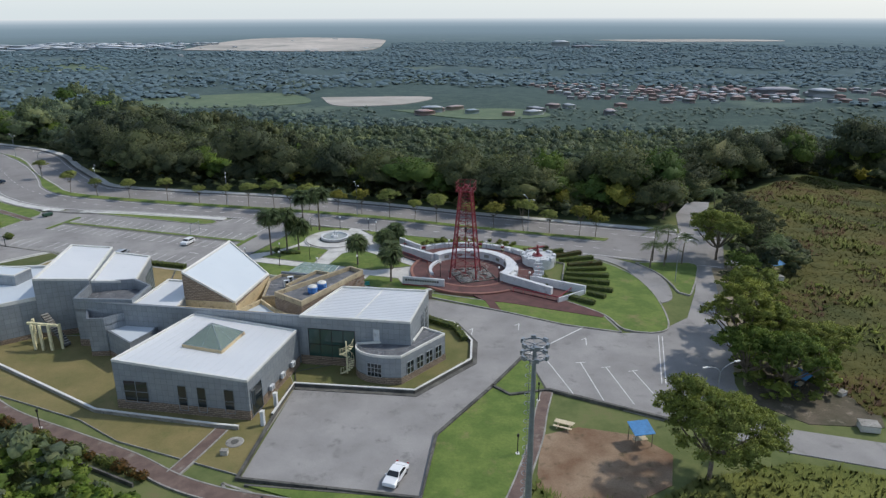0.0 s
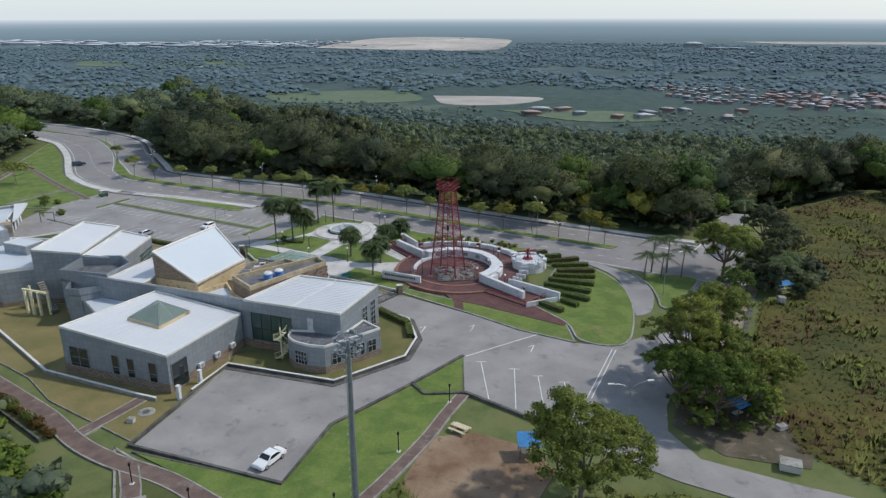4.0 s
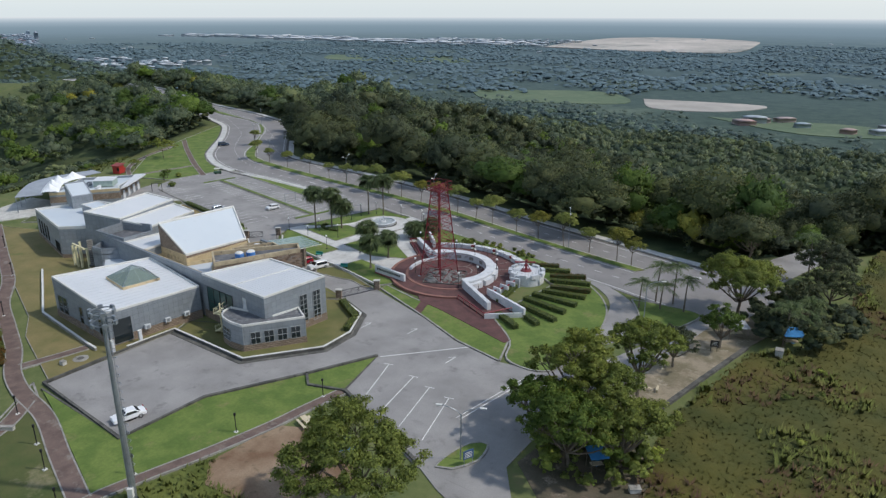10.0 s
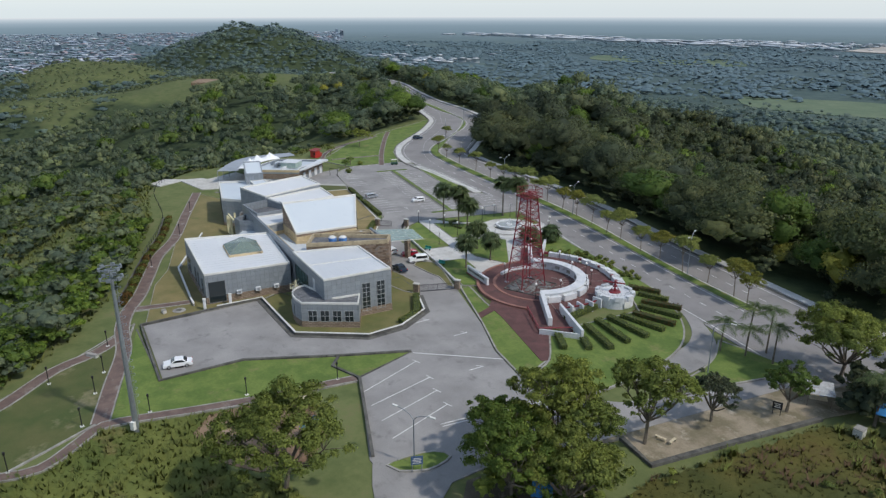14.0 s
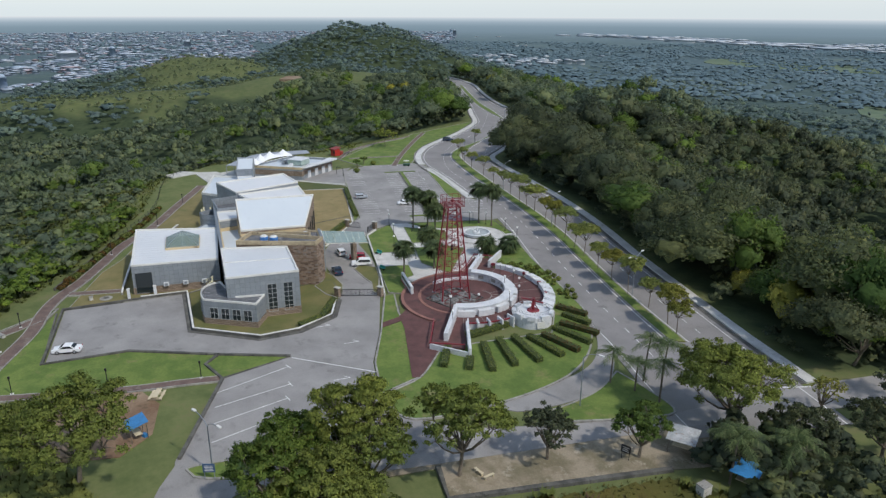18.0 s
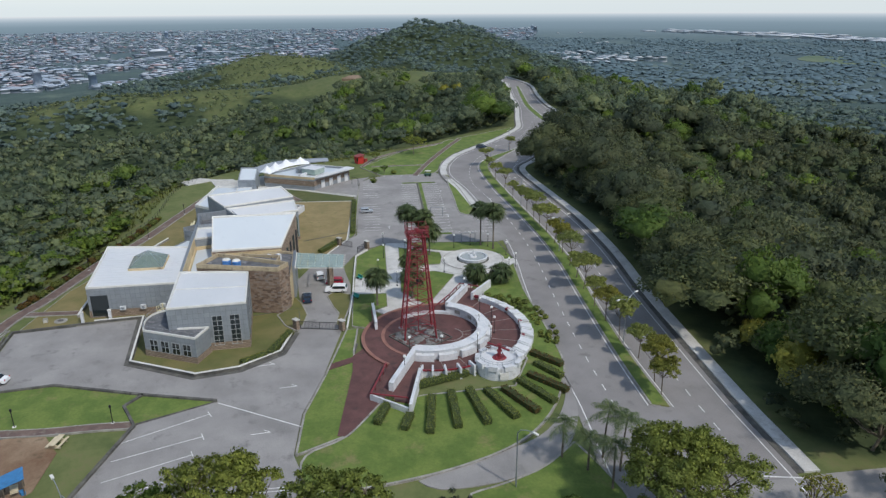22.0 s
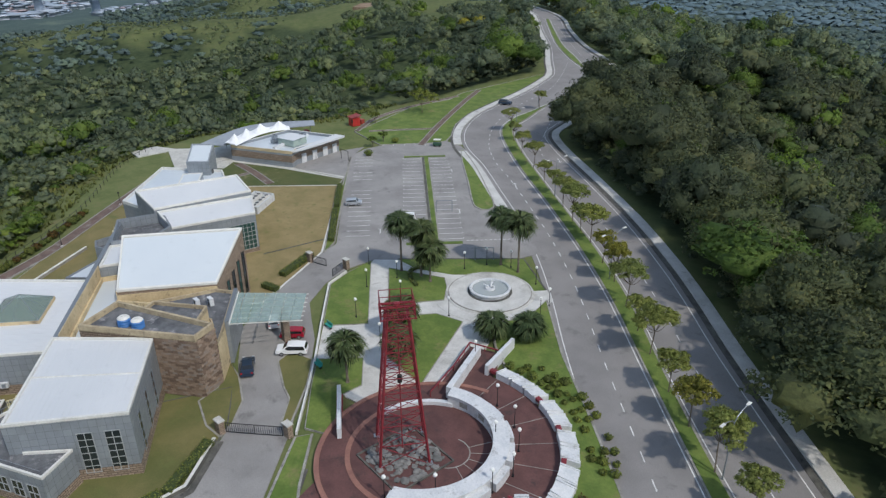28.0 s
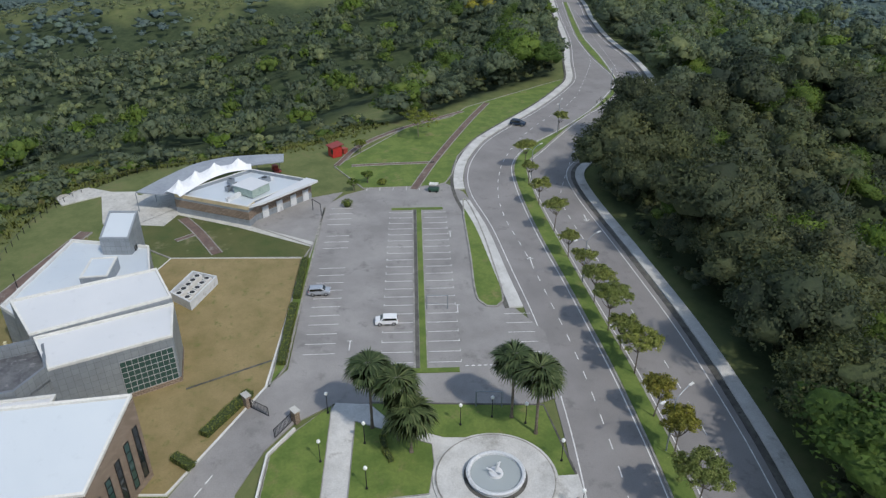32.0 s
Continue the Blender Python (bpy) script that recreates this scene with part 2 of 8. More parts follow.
STONE = panelled("stone_veneer", (0.25, 0.185, 0.135), (0.36, 0.28, 0.215), 0.7, 0.3, (0.12, 0.092, 0.07), 0.9, 0.0, 0.05)
WHITEWALL = surface("white_painted_wall", (0.54, 0.565, 0.59), (0.66, 0.67, 0.68), 0.5, 4.0, (0.36, 0.36, 0.36), 0.7, spots=0.7)
TRIMWHITE = surface("white_trim", (0.6, 0.595, 0.56), (0.7, 0.695, 0.66), 0.5, 4.0, None, 0.6)
REDPAVE = surface("red_paving", (0.085, 0.04, 0.038), (0.135, 0.062, 0.057), 0.35, 6.0, (0.065, 0.04, 0.038), 0.9, spots=0.5)
REDPAINT = plain("red_painted_steel", (0.21, 0.022, 0.03), 0.5, 0.0, 0.3)
PINKKERB = surface("terracotta_kerb", (0.22, 0.105, 0.085), (0.3, 0.15, 0.115), 0.6, 6.0, None, 0.9)
ROOFDARK = surface("flat_roof_stained", (0.075, 0.08, 0.09), (0.16, 0.165, 0.175), 0.5, 3.0, (0.3, 0.3, 0.31), 0.95, spots=0.6)
DARKGLASS = glassy("window_dark_glass", (0.02, 0.028, 0.032))
GREENGLASS = glassy("window_green_glass", (0.03, 0.075, 0.068))
SKYGLASS = clear_glass("glass_green_clear", (0.32, 0.42, 0.39), 0.62)
GLAZE = clear_glass("canopy_glass", (0.38, 0.5, 0.48), 0.6)
STEEL = plain("steel_grey", (0.3, 0.33, 0.36), 0.45, 0.6)
FRAMEGREY = plain("frame_grey", (0.36, 0.38, 0.39), 0.5)
BLACKSTEEL = plain("steel_black", (0.02, 0.02, 0.022), 0.5, 0.3)
PAINTLINE = surface("road_paint_white", (0.55, 0.55, 0.54), (0.78, 0.78, 0.76), 0.8, 6.0, (0.3, 0.3, 0.3), 0.8, bump=0)
BARK = surface("bark", (0.1, 0.08, 0.06), (0.2, 0.17, 0.13), 1.5, 8.0, None, 0.95, bump=0.8)
LEAF = leaves("leaf_broad", (0.0538, 0.0711, 0.0456), (0.1066, 0.1289, 0.0712), (0.153, 0.1601, 0.0766))
LEAFTREE = leaves("leaf_roadside", (0.1322, 0.1649, 0.0418), (0.2369, 0.2766, 0.0627), (0.3196, 0.3458, 0.0836))
# distance haze put into these leaf colours: paler and bluer farther off
LEAFFAR = leaves("leaf_far_hazed", (0.1235, 0.1729, 0.1693), (0.1581, 0.2094, 0.1949), (0.1828, 0.2322, 0.2001))
# lightened copy of the broad leaf: sun and thin haze in its colour
LEAFMID = leaves("leaf_middle_lit", (0.1045, 0.1391, 0.095), (0.1663, 0.204, 0.1235), (0.2185, 0.2411, 0.1235))
LEAFBELT = surface("leaf_belts_hazed", (0.078, 0.128, 0.152), (0.112, 0.168, 0.192), 0.006, 0.1, None, 1.0, bump=0)
LEAFPLAIN = surface("leaf_plain_hazed", (0.066, 0.098, 0.082), (0.105, 0.142, 0.114), 0.02, 0.3, None, 1.0, bump=0)
LEAFMEDIAN = leaves("leaf_young", (0.1949, 0.236, 0.0684), (0.3181, 0.3591, 0.1094), (0.3899, 0.4001, 0.1368))
LEAFPALM = leaves("leaf_palm", (0.0711, 0.1045, 0.046), (0.1338, 0.1797, 0.0752), (0.2006, 0.2341, 0.1087))
LEAFYELLOW = leaves("leaf_yellowing", (0.1596, 0.1702, 0.0346), (0.3086, 0.2979, 0.0642), (0.4256, 0.3724, 0.079))
LEAFBRIGHT = leaves("leaf_bright", (0.077, 0.1283, 0.0266), (0.1436, 0.2103, 0.0428), (0.1949, 0.2462, 0.057))
HEDGE = leaves("leaf_hedge", (0.1, 0.125, 0.03), (0.19, 0.22, 0.055), (0.26, 0.27, 0.08))

# ---------- building helpers ----------


def part(name, bm, material, parent=None, label=""):
    me = bpy.data.meshes.new(name)
    bm.to_mesh(me)
    bm.free()
    me.materials.append(material)
    ob = new(name, me)
    if parent is not None:
        ob.parent = parent
    if label:
        ob["label"] = label
    return ob


def thing(name, x, y, z=0.0, turn=0.0, label="", category="", group="", kind=""):
    ob = new(name)
    ob.empty_display_size = 0.3
    ob.matrix_world = pose(x, y, z, 0, 0, turn)
    return tagged(ob, label, category, group, kind)


def prism(poly, z0, z1, bm=None):
    """An upright solid over poly; z0 and z1 are numbers or one height per corner."""
    bm = bm or bmesh.new()
    k = len(poly)
    lo = z0 if isinstance(z0, (list, tuple)) else [z0] * k
    hi = z1 if isinstance(z1, (list, tuple)) else [z1] * k
    area = sum(poly[i][0] * poly[(i + 1) % k][1] - poly[(i + 1) % k][0] * poly[i][1] for i in range(k))
    order = list(range(k)) if area > 0 else list(range(k))[::-1]
    b = [bm.verts.new((poly[i][0], poly[i][1], lo[i])) for i in order]
    t = [bm.verts.new((poly[i][0], poly[i][1], hi[i])) for i in order]
    bm.faces.new(b[::-1])
    bm.faces.new(t)
    for i in range(k):
        j = (i + 1) % k
        bm.faces.new((b[i], b[j], t[j], t[i]))
    return bm


def box(x, y, z, sx, sy, sz, turn=0.0, bm=None):
    """A box of that size standing on z, its middle at x, y."""
    c, s = math.cos(radians(turn)), math.sin(radians(turn))
    q = [(-sx / 2, -sy / 2), (sx / 2, -sy / 2), (sx / 2, sy / 2), (-sx / 2, sy / 2)]
    return prism([(x + a * c - b * s, y + a * s + b * c) for a, b in q], z, z + sz, bm)


def bar(p, q, w, bm=None, sides=4, w2=None):
    """A straight bar or tapered tube from p to q."""
    bm = bm or bmesh.new()
    p, q = Vector(p), Vector(q)
    d = (q - p).normalized()
    u = d.orthogonal().normalized()
    if abs(d.z) < 0.95:
        u = d.cross(Vector((0, 0, 1))).normalized()
    v = d.cross(u)
    w2 = w if w2 is None else w2
    rings = []
    for c, r in ((p, w), (q, w2)):
        rings.append([bm.verts.new(c + (u * math.cos(a) + v * math.sin(a)) * r) for a in [2 * math.pi * (i + 0.5) / sides for i in range(sides)]])
    made = []
    for i in range(sides):
        j = (i + 1) % sides
        made.append(bm.faces.new((rings[0][i], rings[0][j], rings[1][j], rings[1][i])))
    made.append(bm.faces.new(rings[0][::-1]))
    made.append(bm.faces.new(rings[1]))
    bmesh.ops.recalc_face_normals(bm, faces=made)
    return bm


def lathe(profile, segs=24, bm=None, at=(0, 0, 0), arc=None):
    """Turns (radius, height) pairs round the upright axis through at."""
    bm = bm or bmesh.new()
    full = arc is None
    a0, a1 = (0, 2 * math.pi) if full else (radians(arc[0]), radians(arc[1]))
    cols = []
    for i in range(segs if full else segs + 1):
        a = a0 + (a1 - a0) * i / segs
        cols.append([bm.verts.new((at[0] + r * math.cos(a), at[1] + r * math.sin(a), at[2] + z)) for r, z in profile])
    for i in range(segs):
        p, q = cols[i], cols[(i + 1) % len(cols)]
        for k in range(len(profile) - 1):
            bm.faces.new((p[k], q[k], q[k + 1], p[k + 1]))
    if not full:
        bm.faces.new(cols[0][::-1])
        bm.faces.new(cols[-1])
    bmesh.ops.recalc_face_normals(bm, faces=bm.faces)
    return bm


def smooth_line(pts, step=3.0):
    """A Catmull-Rom curve through pts, as points about step apart."""
    out = []
    p = [Vector(a) for a in pts]
    p = [p[0] * 2 - p[1]] + p + [p[-1] * 2 - p[-2]]
    for i in range(1, len(p) - 2):
        k = max(1, round((p[i + 1] - p[i]).length / step))
        for j in range(k):
            t = j / k
            out.append(0.5 * (2 * p[i] + (p[i + 1] - p[i - 1]) * t + (2 * p[i - 1] - 5 * p[i] + 4 * p[i + 1] - p[i + 2]) * t * t + (3 * p[i] - p[i - 1] - 3 * p[i + 1] + p[i + 2]) * t ** 3))
    return out + [p[-2]]


def offset(line, d):
    """The line moved d to its left."""
    out = []
    for i, p in enumerate(line):
        a, b = line[max(0, i - 1)], line[min(len(line) - 1, i + 1)]
        t = (b - a).normalized()
        out.append(Vector((p.x - t.y * d, p.y + t.x * d)))
    return out


def strip(left, right, z0, z1, bm=None):
    """A long slab between two lines of equally many points."""
    bm = bm or bmesh.new()
    rows = [[bm.verts.new((p.x, p.y, z)) for p, z in ((a, z0), (a, z1), (b, z1), (b, z0))] for a, b in zip(left, right)]
    for p, q in zip(rows, rows[1:]):
        for k in range(4):
            bm.faces.new((p[k], q[k], q[(k + 1) % 4], p[(k + 1) % 4]))
    bm.faces.new(rows[0])
    bm.faces.new(rows[-1][::-1])
    bmesh.ops.recalc_face_normals(bm, faces=bm.faces)
    return bm


def ribbon(line, width, z0, z1, bm=None):
    line = [Vector(p[:2]) for p in line]
    return strip(offset(line, width / 2), offset(line, -width / 2), z0, z1, bm)




def mesh_np(name, verts, quads, material, parent=None, smooth=False, normals=None):
    me = bpy.data.meshes.new(name)
    k = len(quads)
    if normals is not None:
        vv, mn = np.asarray(verts, float), np.asarray(normals, float)
        fn = np.cross(vv[quads[:, 1]] - vv[quads[:, 0]], vv[quads[:, 2]] - vv[quads[:, 0]])
        turned = np.einsum("ij,ij->i", fn, mn[quads].mean(1)) < 0
        quads = np.where(turned[:, None], quads[:, ::-1], quads)
    me.vertices.add(len(verts))
    me.vertices.foreach_set("co", np.asarray(verts, np.float32).ravel())
    n = quads.shape[1]
    me.loops.add(k * n)
    me.loops.foreach_set("vertex_index", np.asarray(quads, np.int32).ravel())
    me.polygons.add(k)
    me.polygons.foreach_set("loop_start", np.arange(0, k * n, n, dtype=np.int32))
    me.update(calc_edges=True)
    if smooth:
        me.polygons.foreach_set("use_smooth", np.ones(k, bool))
    if normals is not None:
        me.polygons.foreach_set("use_smooth", np.ones(k, bool))
        me.attributes.new("custom_normal", "FLOAT_VECTOR", "POINT").data.foreach_set("vector", np.asarray(normals, np.float32).ravel())
    me.materials.append(material)
    ob = new(name, me)
    if parent is not None:
        ob.parent = parent
    return ob

# ---------- terrain ----------
PLAIN = -75.0
HILLTOP = [(34, 30), (0, 34), (-16, 44), (-26, 56), (-44, 70), (-62, 80), (-92, 94), (-128, 104), (-146, 124), (-150, 168), (-172, 215), (-200, 262),
           (-262, 300), (-330, 328), (-410, 356), (-480, 362), (-480, 388), (-410, 386), (-330, 364), (-240, 333), (-190, 310), (-150, 268), (-124, 236), (-60, 217), (0, 198), (62, 184), (90, 200), (125, 235), (150, 200), (140, 100), (95, 50)]
RIDGE = [(-330, 345, -1), (-478, 374, -1), (-615, 310, -11), (-880, 440, -34), (-1150, 590, -42), (-1378, 700, -40)]
SPURS = [(-120, 240, -4), (-175, 330, -3), (-212, 385, -2), (-190, 470, -22), (-120, 560, -45)]
WESTSPUR = [(-600, 290, -14), (-640, 190, -24), (-700, 90, -30), (-760, 20, -42)]


def seg_dist(X, Y, a, b):
    ax, ay, bx, by = a[0], a[1], b[0], b[1]
    dx, dy = bx - ax, by - ay
    t = np.clip(((X - ax) * dx + (Y - ay) * dy) / (dx * dx + dy * dy), 0, 1)
    return np.hypot(X - ax - t * dx, Y - ay - t * dy), t


def inside(X, Y, poly):
    r = np.zeros(np.shape(X), bool)
    for (x0, y0), (x1, y1) in zip(poly, poly[1:] + poly[:1]):
        c = (y0 > Y) != (y1 > Y)
        r ^= c & (X < (x1 - x0) * (Y - y0) / (y1 - y0 + 1e-9) + x0)
    return r


def off_poly(X, Y, poly):
    d = np.full(np.shape(X), 1e9)
    for a, b in zip(poly, poly[1:] + poly[:1]):
        d = np.minimum(d, seg_dist(X, Y, a, b)[0])
    return np.where(inside(X, Y, poly), 0, d)


def waves(X, Y, s, seed):
    """Cheap smooth bumps, -1 to 1."""
    r = np.random.RandomState(seed)
    z = np.zeros(np.shape(X))
    for k in range(7):
        a, f, p = r.rand() * 6.28, (0.7 + r.rand()) / s, r.rand() * 6.28
        z += np.sin((X * math.cos(a) + Y * math.sin(a)) * f * 6.28 + p)
    return z / 4.0


def height(X, Y):
    X, Y = np.asarray(X, float), np.asarray(Y, float)
    d = off_poly(X, Y, HILLTOP)
    west = (X * 0.35 + Y) < 128
    fall = np.where(west, 0.3, 0.34) * np.maximum(0, d - 2) + 0.0
    z = -np.minimum(fall, 40 + 0.25 * np.maximum(0, fall - 40))
    for line, slope in ((RIDGE, 0.2), (SPURS, 0.28), (WESTSPUR, 0.22)):
        for a, b in zip(line, line[1:]):
            e, t = seg_dist(X, Y, a, b)
            zz = a[2] + (b[2] - a[2]) * t - slope * np.sqrt(e * e + 400) + slope * 20
            z = np.maximum(z, zz)
    q = ((X + 1378) * 0.927 - (Y - 700) * 0.375, (X + 1378) * 0.375 + (Y - 700) * 0.927)
    hill = 88 * np.exp(-(q[0] / 330) ** 2 - np.abs(q[1] / 195) ** 2.6)
    z = np.maximum(z, PLAIN + 56 * np.exp(-((X + 1062) / 190) ** 2 - ((Y - 300) / 150) ** 2))
    z = np.maximum(z, PLAIN + hill + 6 * waves(X, Y, 160, 5) * np.clip(hill / 15, 0, 1))
    wob = np.clip(d / 60, 0, 1) * 5 * waves(X, Y, 120, 3)
    z = np.where(d > 0, np.maximum(z + wob * np.clip((z - PLAIN) / 20, 0, 1), PLAIN), 0)
    return z - np.where(d > 0, np.clip(d / 12, 0, 1) * 0.1, 0) - 0.12


def far_ground():
    """Grass on the hilltop, shade-darkened litter under the woods, then woods, palm blocks and fields of the plain in
    broad patches, blued by painted haze.
    """
    m, n, l, p = nodes_of("ground_cover")
    pos = n.new("ShaderNodeNewGeometry").outputs["Position"]
    # greens of the plain turn bluer with distance, haze mixed into base colour
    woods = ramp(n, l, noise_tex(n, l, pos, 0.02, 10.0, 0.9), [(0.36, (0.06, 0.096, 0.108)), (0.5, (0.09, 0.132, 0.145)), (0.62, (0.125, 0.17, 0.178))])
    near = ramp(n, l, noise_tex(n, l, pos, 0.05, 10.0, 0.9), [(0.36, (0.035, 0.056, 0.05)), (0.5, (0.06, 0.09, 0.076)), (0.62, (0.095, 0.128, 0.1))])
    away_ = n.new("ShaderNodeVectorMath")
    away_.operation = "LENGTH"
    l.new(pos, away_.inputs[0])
    haze_zone = n.new("ShaderNodeMapRange")
    haze_zone.inputs[1].default_value, haze_zone.inputs[2].default_value = 800, 2000
    l.new(away_.outputs["Value"], haze_zone.inputs[0])
    woods = mix(n, l, haze_zone.outputs[0], near, woods)
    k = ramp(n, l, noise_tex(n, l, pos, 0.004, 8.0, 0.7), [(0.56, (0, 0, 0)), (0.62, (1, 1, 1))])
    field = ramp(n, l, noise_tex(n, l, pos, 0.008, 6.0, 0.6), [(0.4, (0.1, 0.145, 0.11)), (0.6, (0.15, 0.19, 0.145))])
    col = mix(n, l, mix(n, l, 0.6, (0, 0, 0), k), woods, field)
    # wood floor, darkened so the shade below the crowns sits in its colour
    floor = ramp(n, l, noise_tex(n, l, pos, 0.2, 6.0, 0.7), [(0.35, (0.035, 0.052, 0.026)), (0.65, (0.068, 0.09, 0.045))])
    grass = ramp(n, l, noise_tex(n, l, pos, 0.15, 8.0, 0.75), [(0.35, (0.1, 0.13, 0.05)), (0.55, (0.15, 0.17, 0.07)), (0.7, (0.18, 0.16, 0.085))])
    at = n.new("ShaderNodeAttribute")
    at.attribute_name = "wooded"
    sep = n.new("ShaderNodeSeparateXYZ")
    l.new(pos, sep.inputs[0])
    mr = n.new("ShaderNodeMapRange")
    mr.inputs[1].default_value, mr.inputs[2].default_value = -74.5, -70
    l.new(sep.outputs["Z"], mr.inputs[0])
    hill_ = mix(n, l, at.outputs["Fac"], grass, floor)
    l.new(mix(n, l, mr.outputs[0], col, hill_), p.inputs["Base Color"])
    p.inputs["Roughness"].default_value = 1.0
    p.inputs["Specular IOR Level"].default_value = 0.1
    return m


GROUND = far_ground()
radii = [0.0] + [4.0 * k for k in range(1, 90)]
while radii[-1] < 4700:
    radii.append(radii[-1] * 1.035)
NA = 260
ang = np.arange(NA) * 2 * np.pi / NA
gx = (-40 + np.outer(radii, np.cos(ang))).ravel()
gy = (150 + np.outer(radii, np.sin(ang))).ravel()
gz = height(gx, gy)
ii, jj = np.meshgrid(np.arange(len(radii) - 1), np.arange(NA), indexing="ij")
q = np.stack([ii * NA + jj, (ii + 1) * NA + jj, (ii + 1) * NA + (jj + 1) % NA, ii * NA + (jj + 1) % NA], -1).reshape(-1, 4)
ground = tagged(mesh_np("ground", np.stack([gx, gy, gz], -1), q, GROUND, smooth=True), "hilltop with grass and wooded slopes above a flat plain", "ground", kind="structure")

# far rim of the plain, too far off to shift; haze painted as blue glow
m, n, l, p = nodes_of("hazed_distance")
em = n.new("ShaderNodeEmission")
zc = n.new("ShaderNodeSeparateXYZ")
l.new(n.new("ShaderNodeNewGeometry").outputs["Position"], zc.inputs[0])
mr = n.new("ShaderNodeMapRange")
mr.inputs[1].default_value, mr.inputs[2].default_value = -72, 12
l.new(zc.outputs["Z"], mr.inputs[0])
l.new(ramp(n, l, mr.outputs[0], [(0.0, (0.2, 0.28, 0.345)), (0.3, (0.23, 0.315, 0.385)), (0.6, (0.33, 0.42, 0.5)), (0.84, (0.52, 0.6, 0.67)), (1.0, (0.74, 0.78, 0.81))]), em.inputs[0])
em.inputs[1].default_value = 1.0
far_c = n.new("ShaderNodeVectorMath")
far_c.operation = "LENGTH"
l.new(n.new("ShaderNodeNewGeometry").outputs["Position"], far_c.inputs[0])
# the painted haze glow replaces the ground colour towards the outer edge
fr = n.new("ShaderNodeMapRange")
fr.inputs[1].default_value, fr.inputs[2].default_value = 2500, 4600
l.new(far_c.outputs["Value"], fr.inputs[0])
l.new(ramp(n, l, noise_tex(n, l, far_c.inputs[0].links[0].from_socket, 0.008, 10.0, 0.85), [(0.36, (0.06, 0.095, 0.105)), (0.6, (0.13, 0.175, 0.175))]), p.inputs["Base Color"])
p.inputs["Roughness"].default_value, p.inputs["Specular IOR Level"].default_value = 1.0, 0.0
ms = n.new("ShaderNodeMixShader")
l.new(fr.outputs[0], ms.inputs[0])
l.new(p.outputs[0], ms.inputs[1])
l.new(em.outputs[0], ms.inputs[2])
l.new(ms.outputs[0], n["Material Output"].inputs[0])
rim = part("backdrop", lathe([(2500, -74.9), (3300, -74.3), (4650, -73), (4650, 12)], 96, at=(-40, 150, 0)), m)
tagged(rim, "far plain and horizon with haze painted as a blue glow", "backdrop", kind="structure")

# ---------- roads and paving ----------


def V(*pts):
    return [Vector(p) for p in pts]


LE = smooth_line(V((62, 143.5), (50, 147), (36.1, 152), (21.3, 156.6), (-6.1, 166.4), (-21, 172.3), (-34.8, 177.2), (-53.8, 182.8), (-71.5, 186.6), (-89.8, 190.4), (-106, 192.6),
                   (-117.3, 196.2), (-127.6, 201.8), (-138.3, 210.3), (-147.4, 221), (-161.7, 239.1), (-176.9, 255.4), (-189.1, 266), (-212.9, 278.5), (-252, 299), (-305, 323), (-351, 345), (-380, 357), (-420, 365), (-475, 370)))
ML = smooth_line(V((39.6, 161.9), (25.9, 166.2), (4.3, 173.7), (-18, 181.6), (-36, 186.9), (-50, 190.4), (-64.6, 193.8), (-84.3, 198.2), (-106.8, 204.4), (-120.5, 210), (-130.3, 218.9),
                   (-138.1, 231), (-151.6, 249.2), (-168.6, 267.2), (-184.4, 279.4), (-217.7, 290), (-255.6, 304.5), (-303, 326.5), (-349, 348.6)))
MR = smooth_line(V((41.2, 164.4), (24.9, 169.2), (6.5, 175.6), (-16.5, 184.4), (-36.2, 190.2), (-52.2, 194), (-74.8, 199.4), (-99.4, 205.8), (-118, 212.6), (-127.5, 221.9),
                   (-145.4, 241.8), (-160.2, 261.4), (-177.3, 275.9), (-215, 292.4), (-254, 307), (-302, 329), (-348, 350.6)))
RL = smooth_line(V((70, 164.5), (62.6, 167), (52.8, 169.9), (43.6, 172.6), (26.5, 178.3), (3.1, 186.4), (-13.3, 192.8), (-26.3, 197.4), (-46.2, 203.3), (-70.2, 208.8), (-97.8, 214.8), (-111, 219.8),
                   (-119.5, 229), (-138, 251), (-152.5, 269.5), (-172, 284.6), (-208, 300.5), (-250, 314), (-300, 335), (-346, 357), (-378, 367), (-420, 374), (-475, 379)))


def even(line, k):
    """The line again with k points, evenly spaced."""
    s = np.concatenate([[0], np.cumsum([(b - a).length for a, b in zip(line, line[1:])])])
    u = np.linspace(0, s[-1], k)
    return [Vector((float(np.interp(a, s, [p.x for p in line])), float(np.interp(a, s, [p.y for p in line])))) for a in u]


road = tagged(part("road", strip(even(offset(LE, 0.8), 160), even(offset(RL, -0.8), 160), -0.6, 0.0), ROADTOP), "grey asphalt dual carriageway curving along the ridge", "road", kind="structure")
median = tagged(thing("median_island", 0, 0, kind="structure"), "long grassed central reservation with kerbs", "median")
part("kerb", strip(even(ML, 140), even(MR, 140), 0.0, 0.14), KERB, median)
part("grass", strip(even(offset(ML, -0.3), 140), even(offset(MR, 0.3), 140), 0.0, 0.2), LAWN, median)


def flat(name, pts, z, mat, label, category, thick=0.5, kind="structure"):
    return tagged(part(name, prism(pts, z - thick, z), mat), label, category, kind=kind)


def kerbed(name, pts, z, mat, label, category, kerb=KERB, w=0.3, closed=True, upto=None):
    """A lawn or bed with a concrete kerb round it."""
    e = thing(name, 0, 0, 0, 0, label, category, kind="structure")
    part("turf", prism(pts, z - 0.5, z), mat, e)
    line = V(*pts) + ([Vector(pts[0])] if closed else [])
    part("kerb", ribbon(line[:upto], w, -0.2, z + 0.05), kerb, e)
    return e


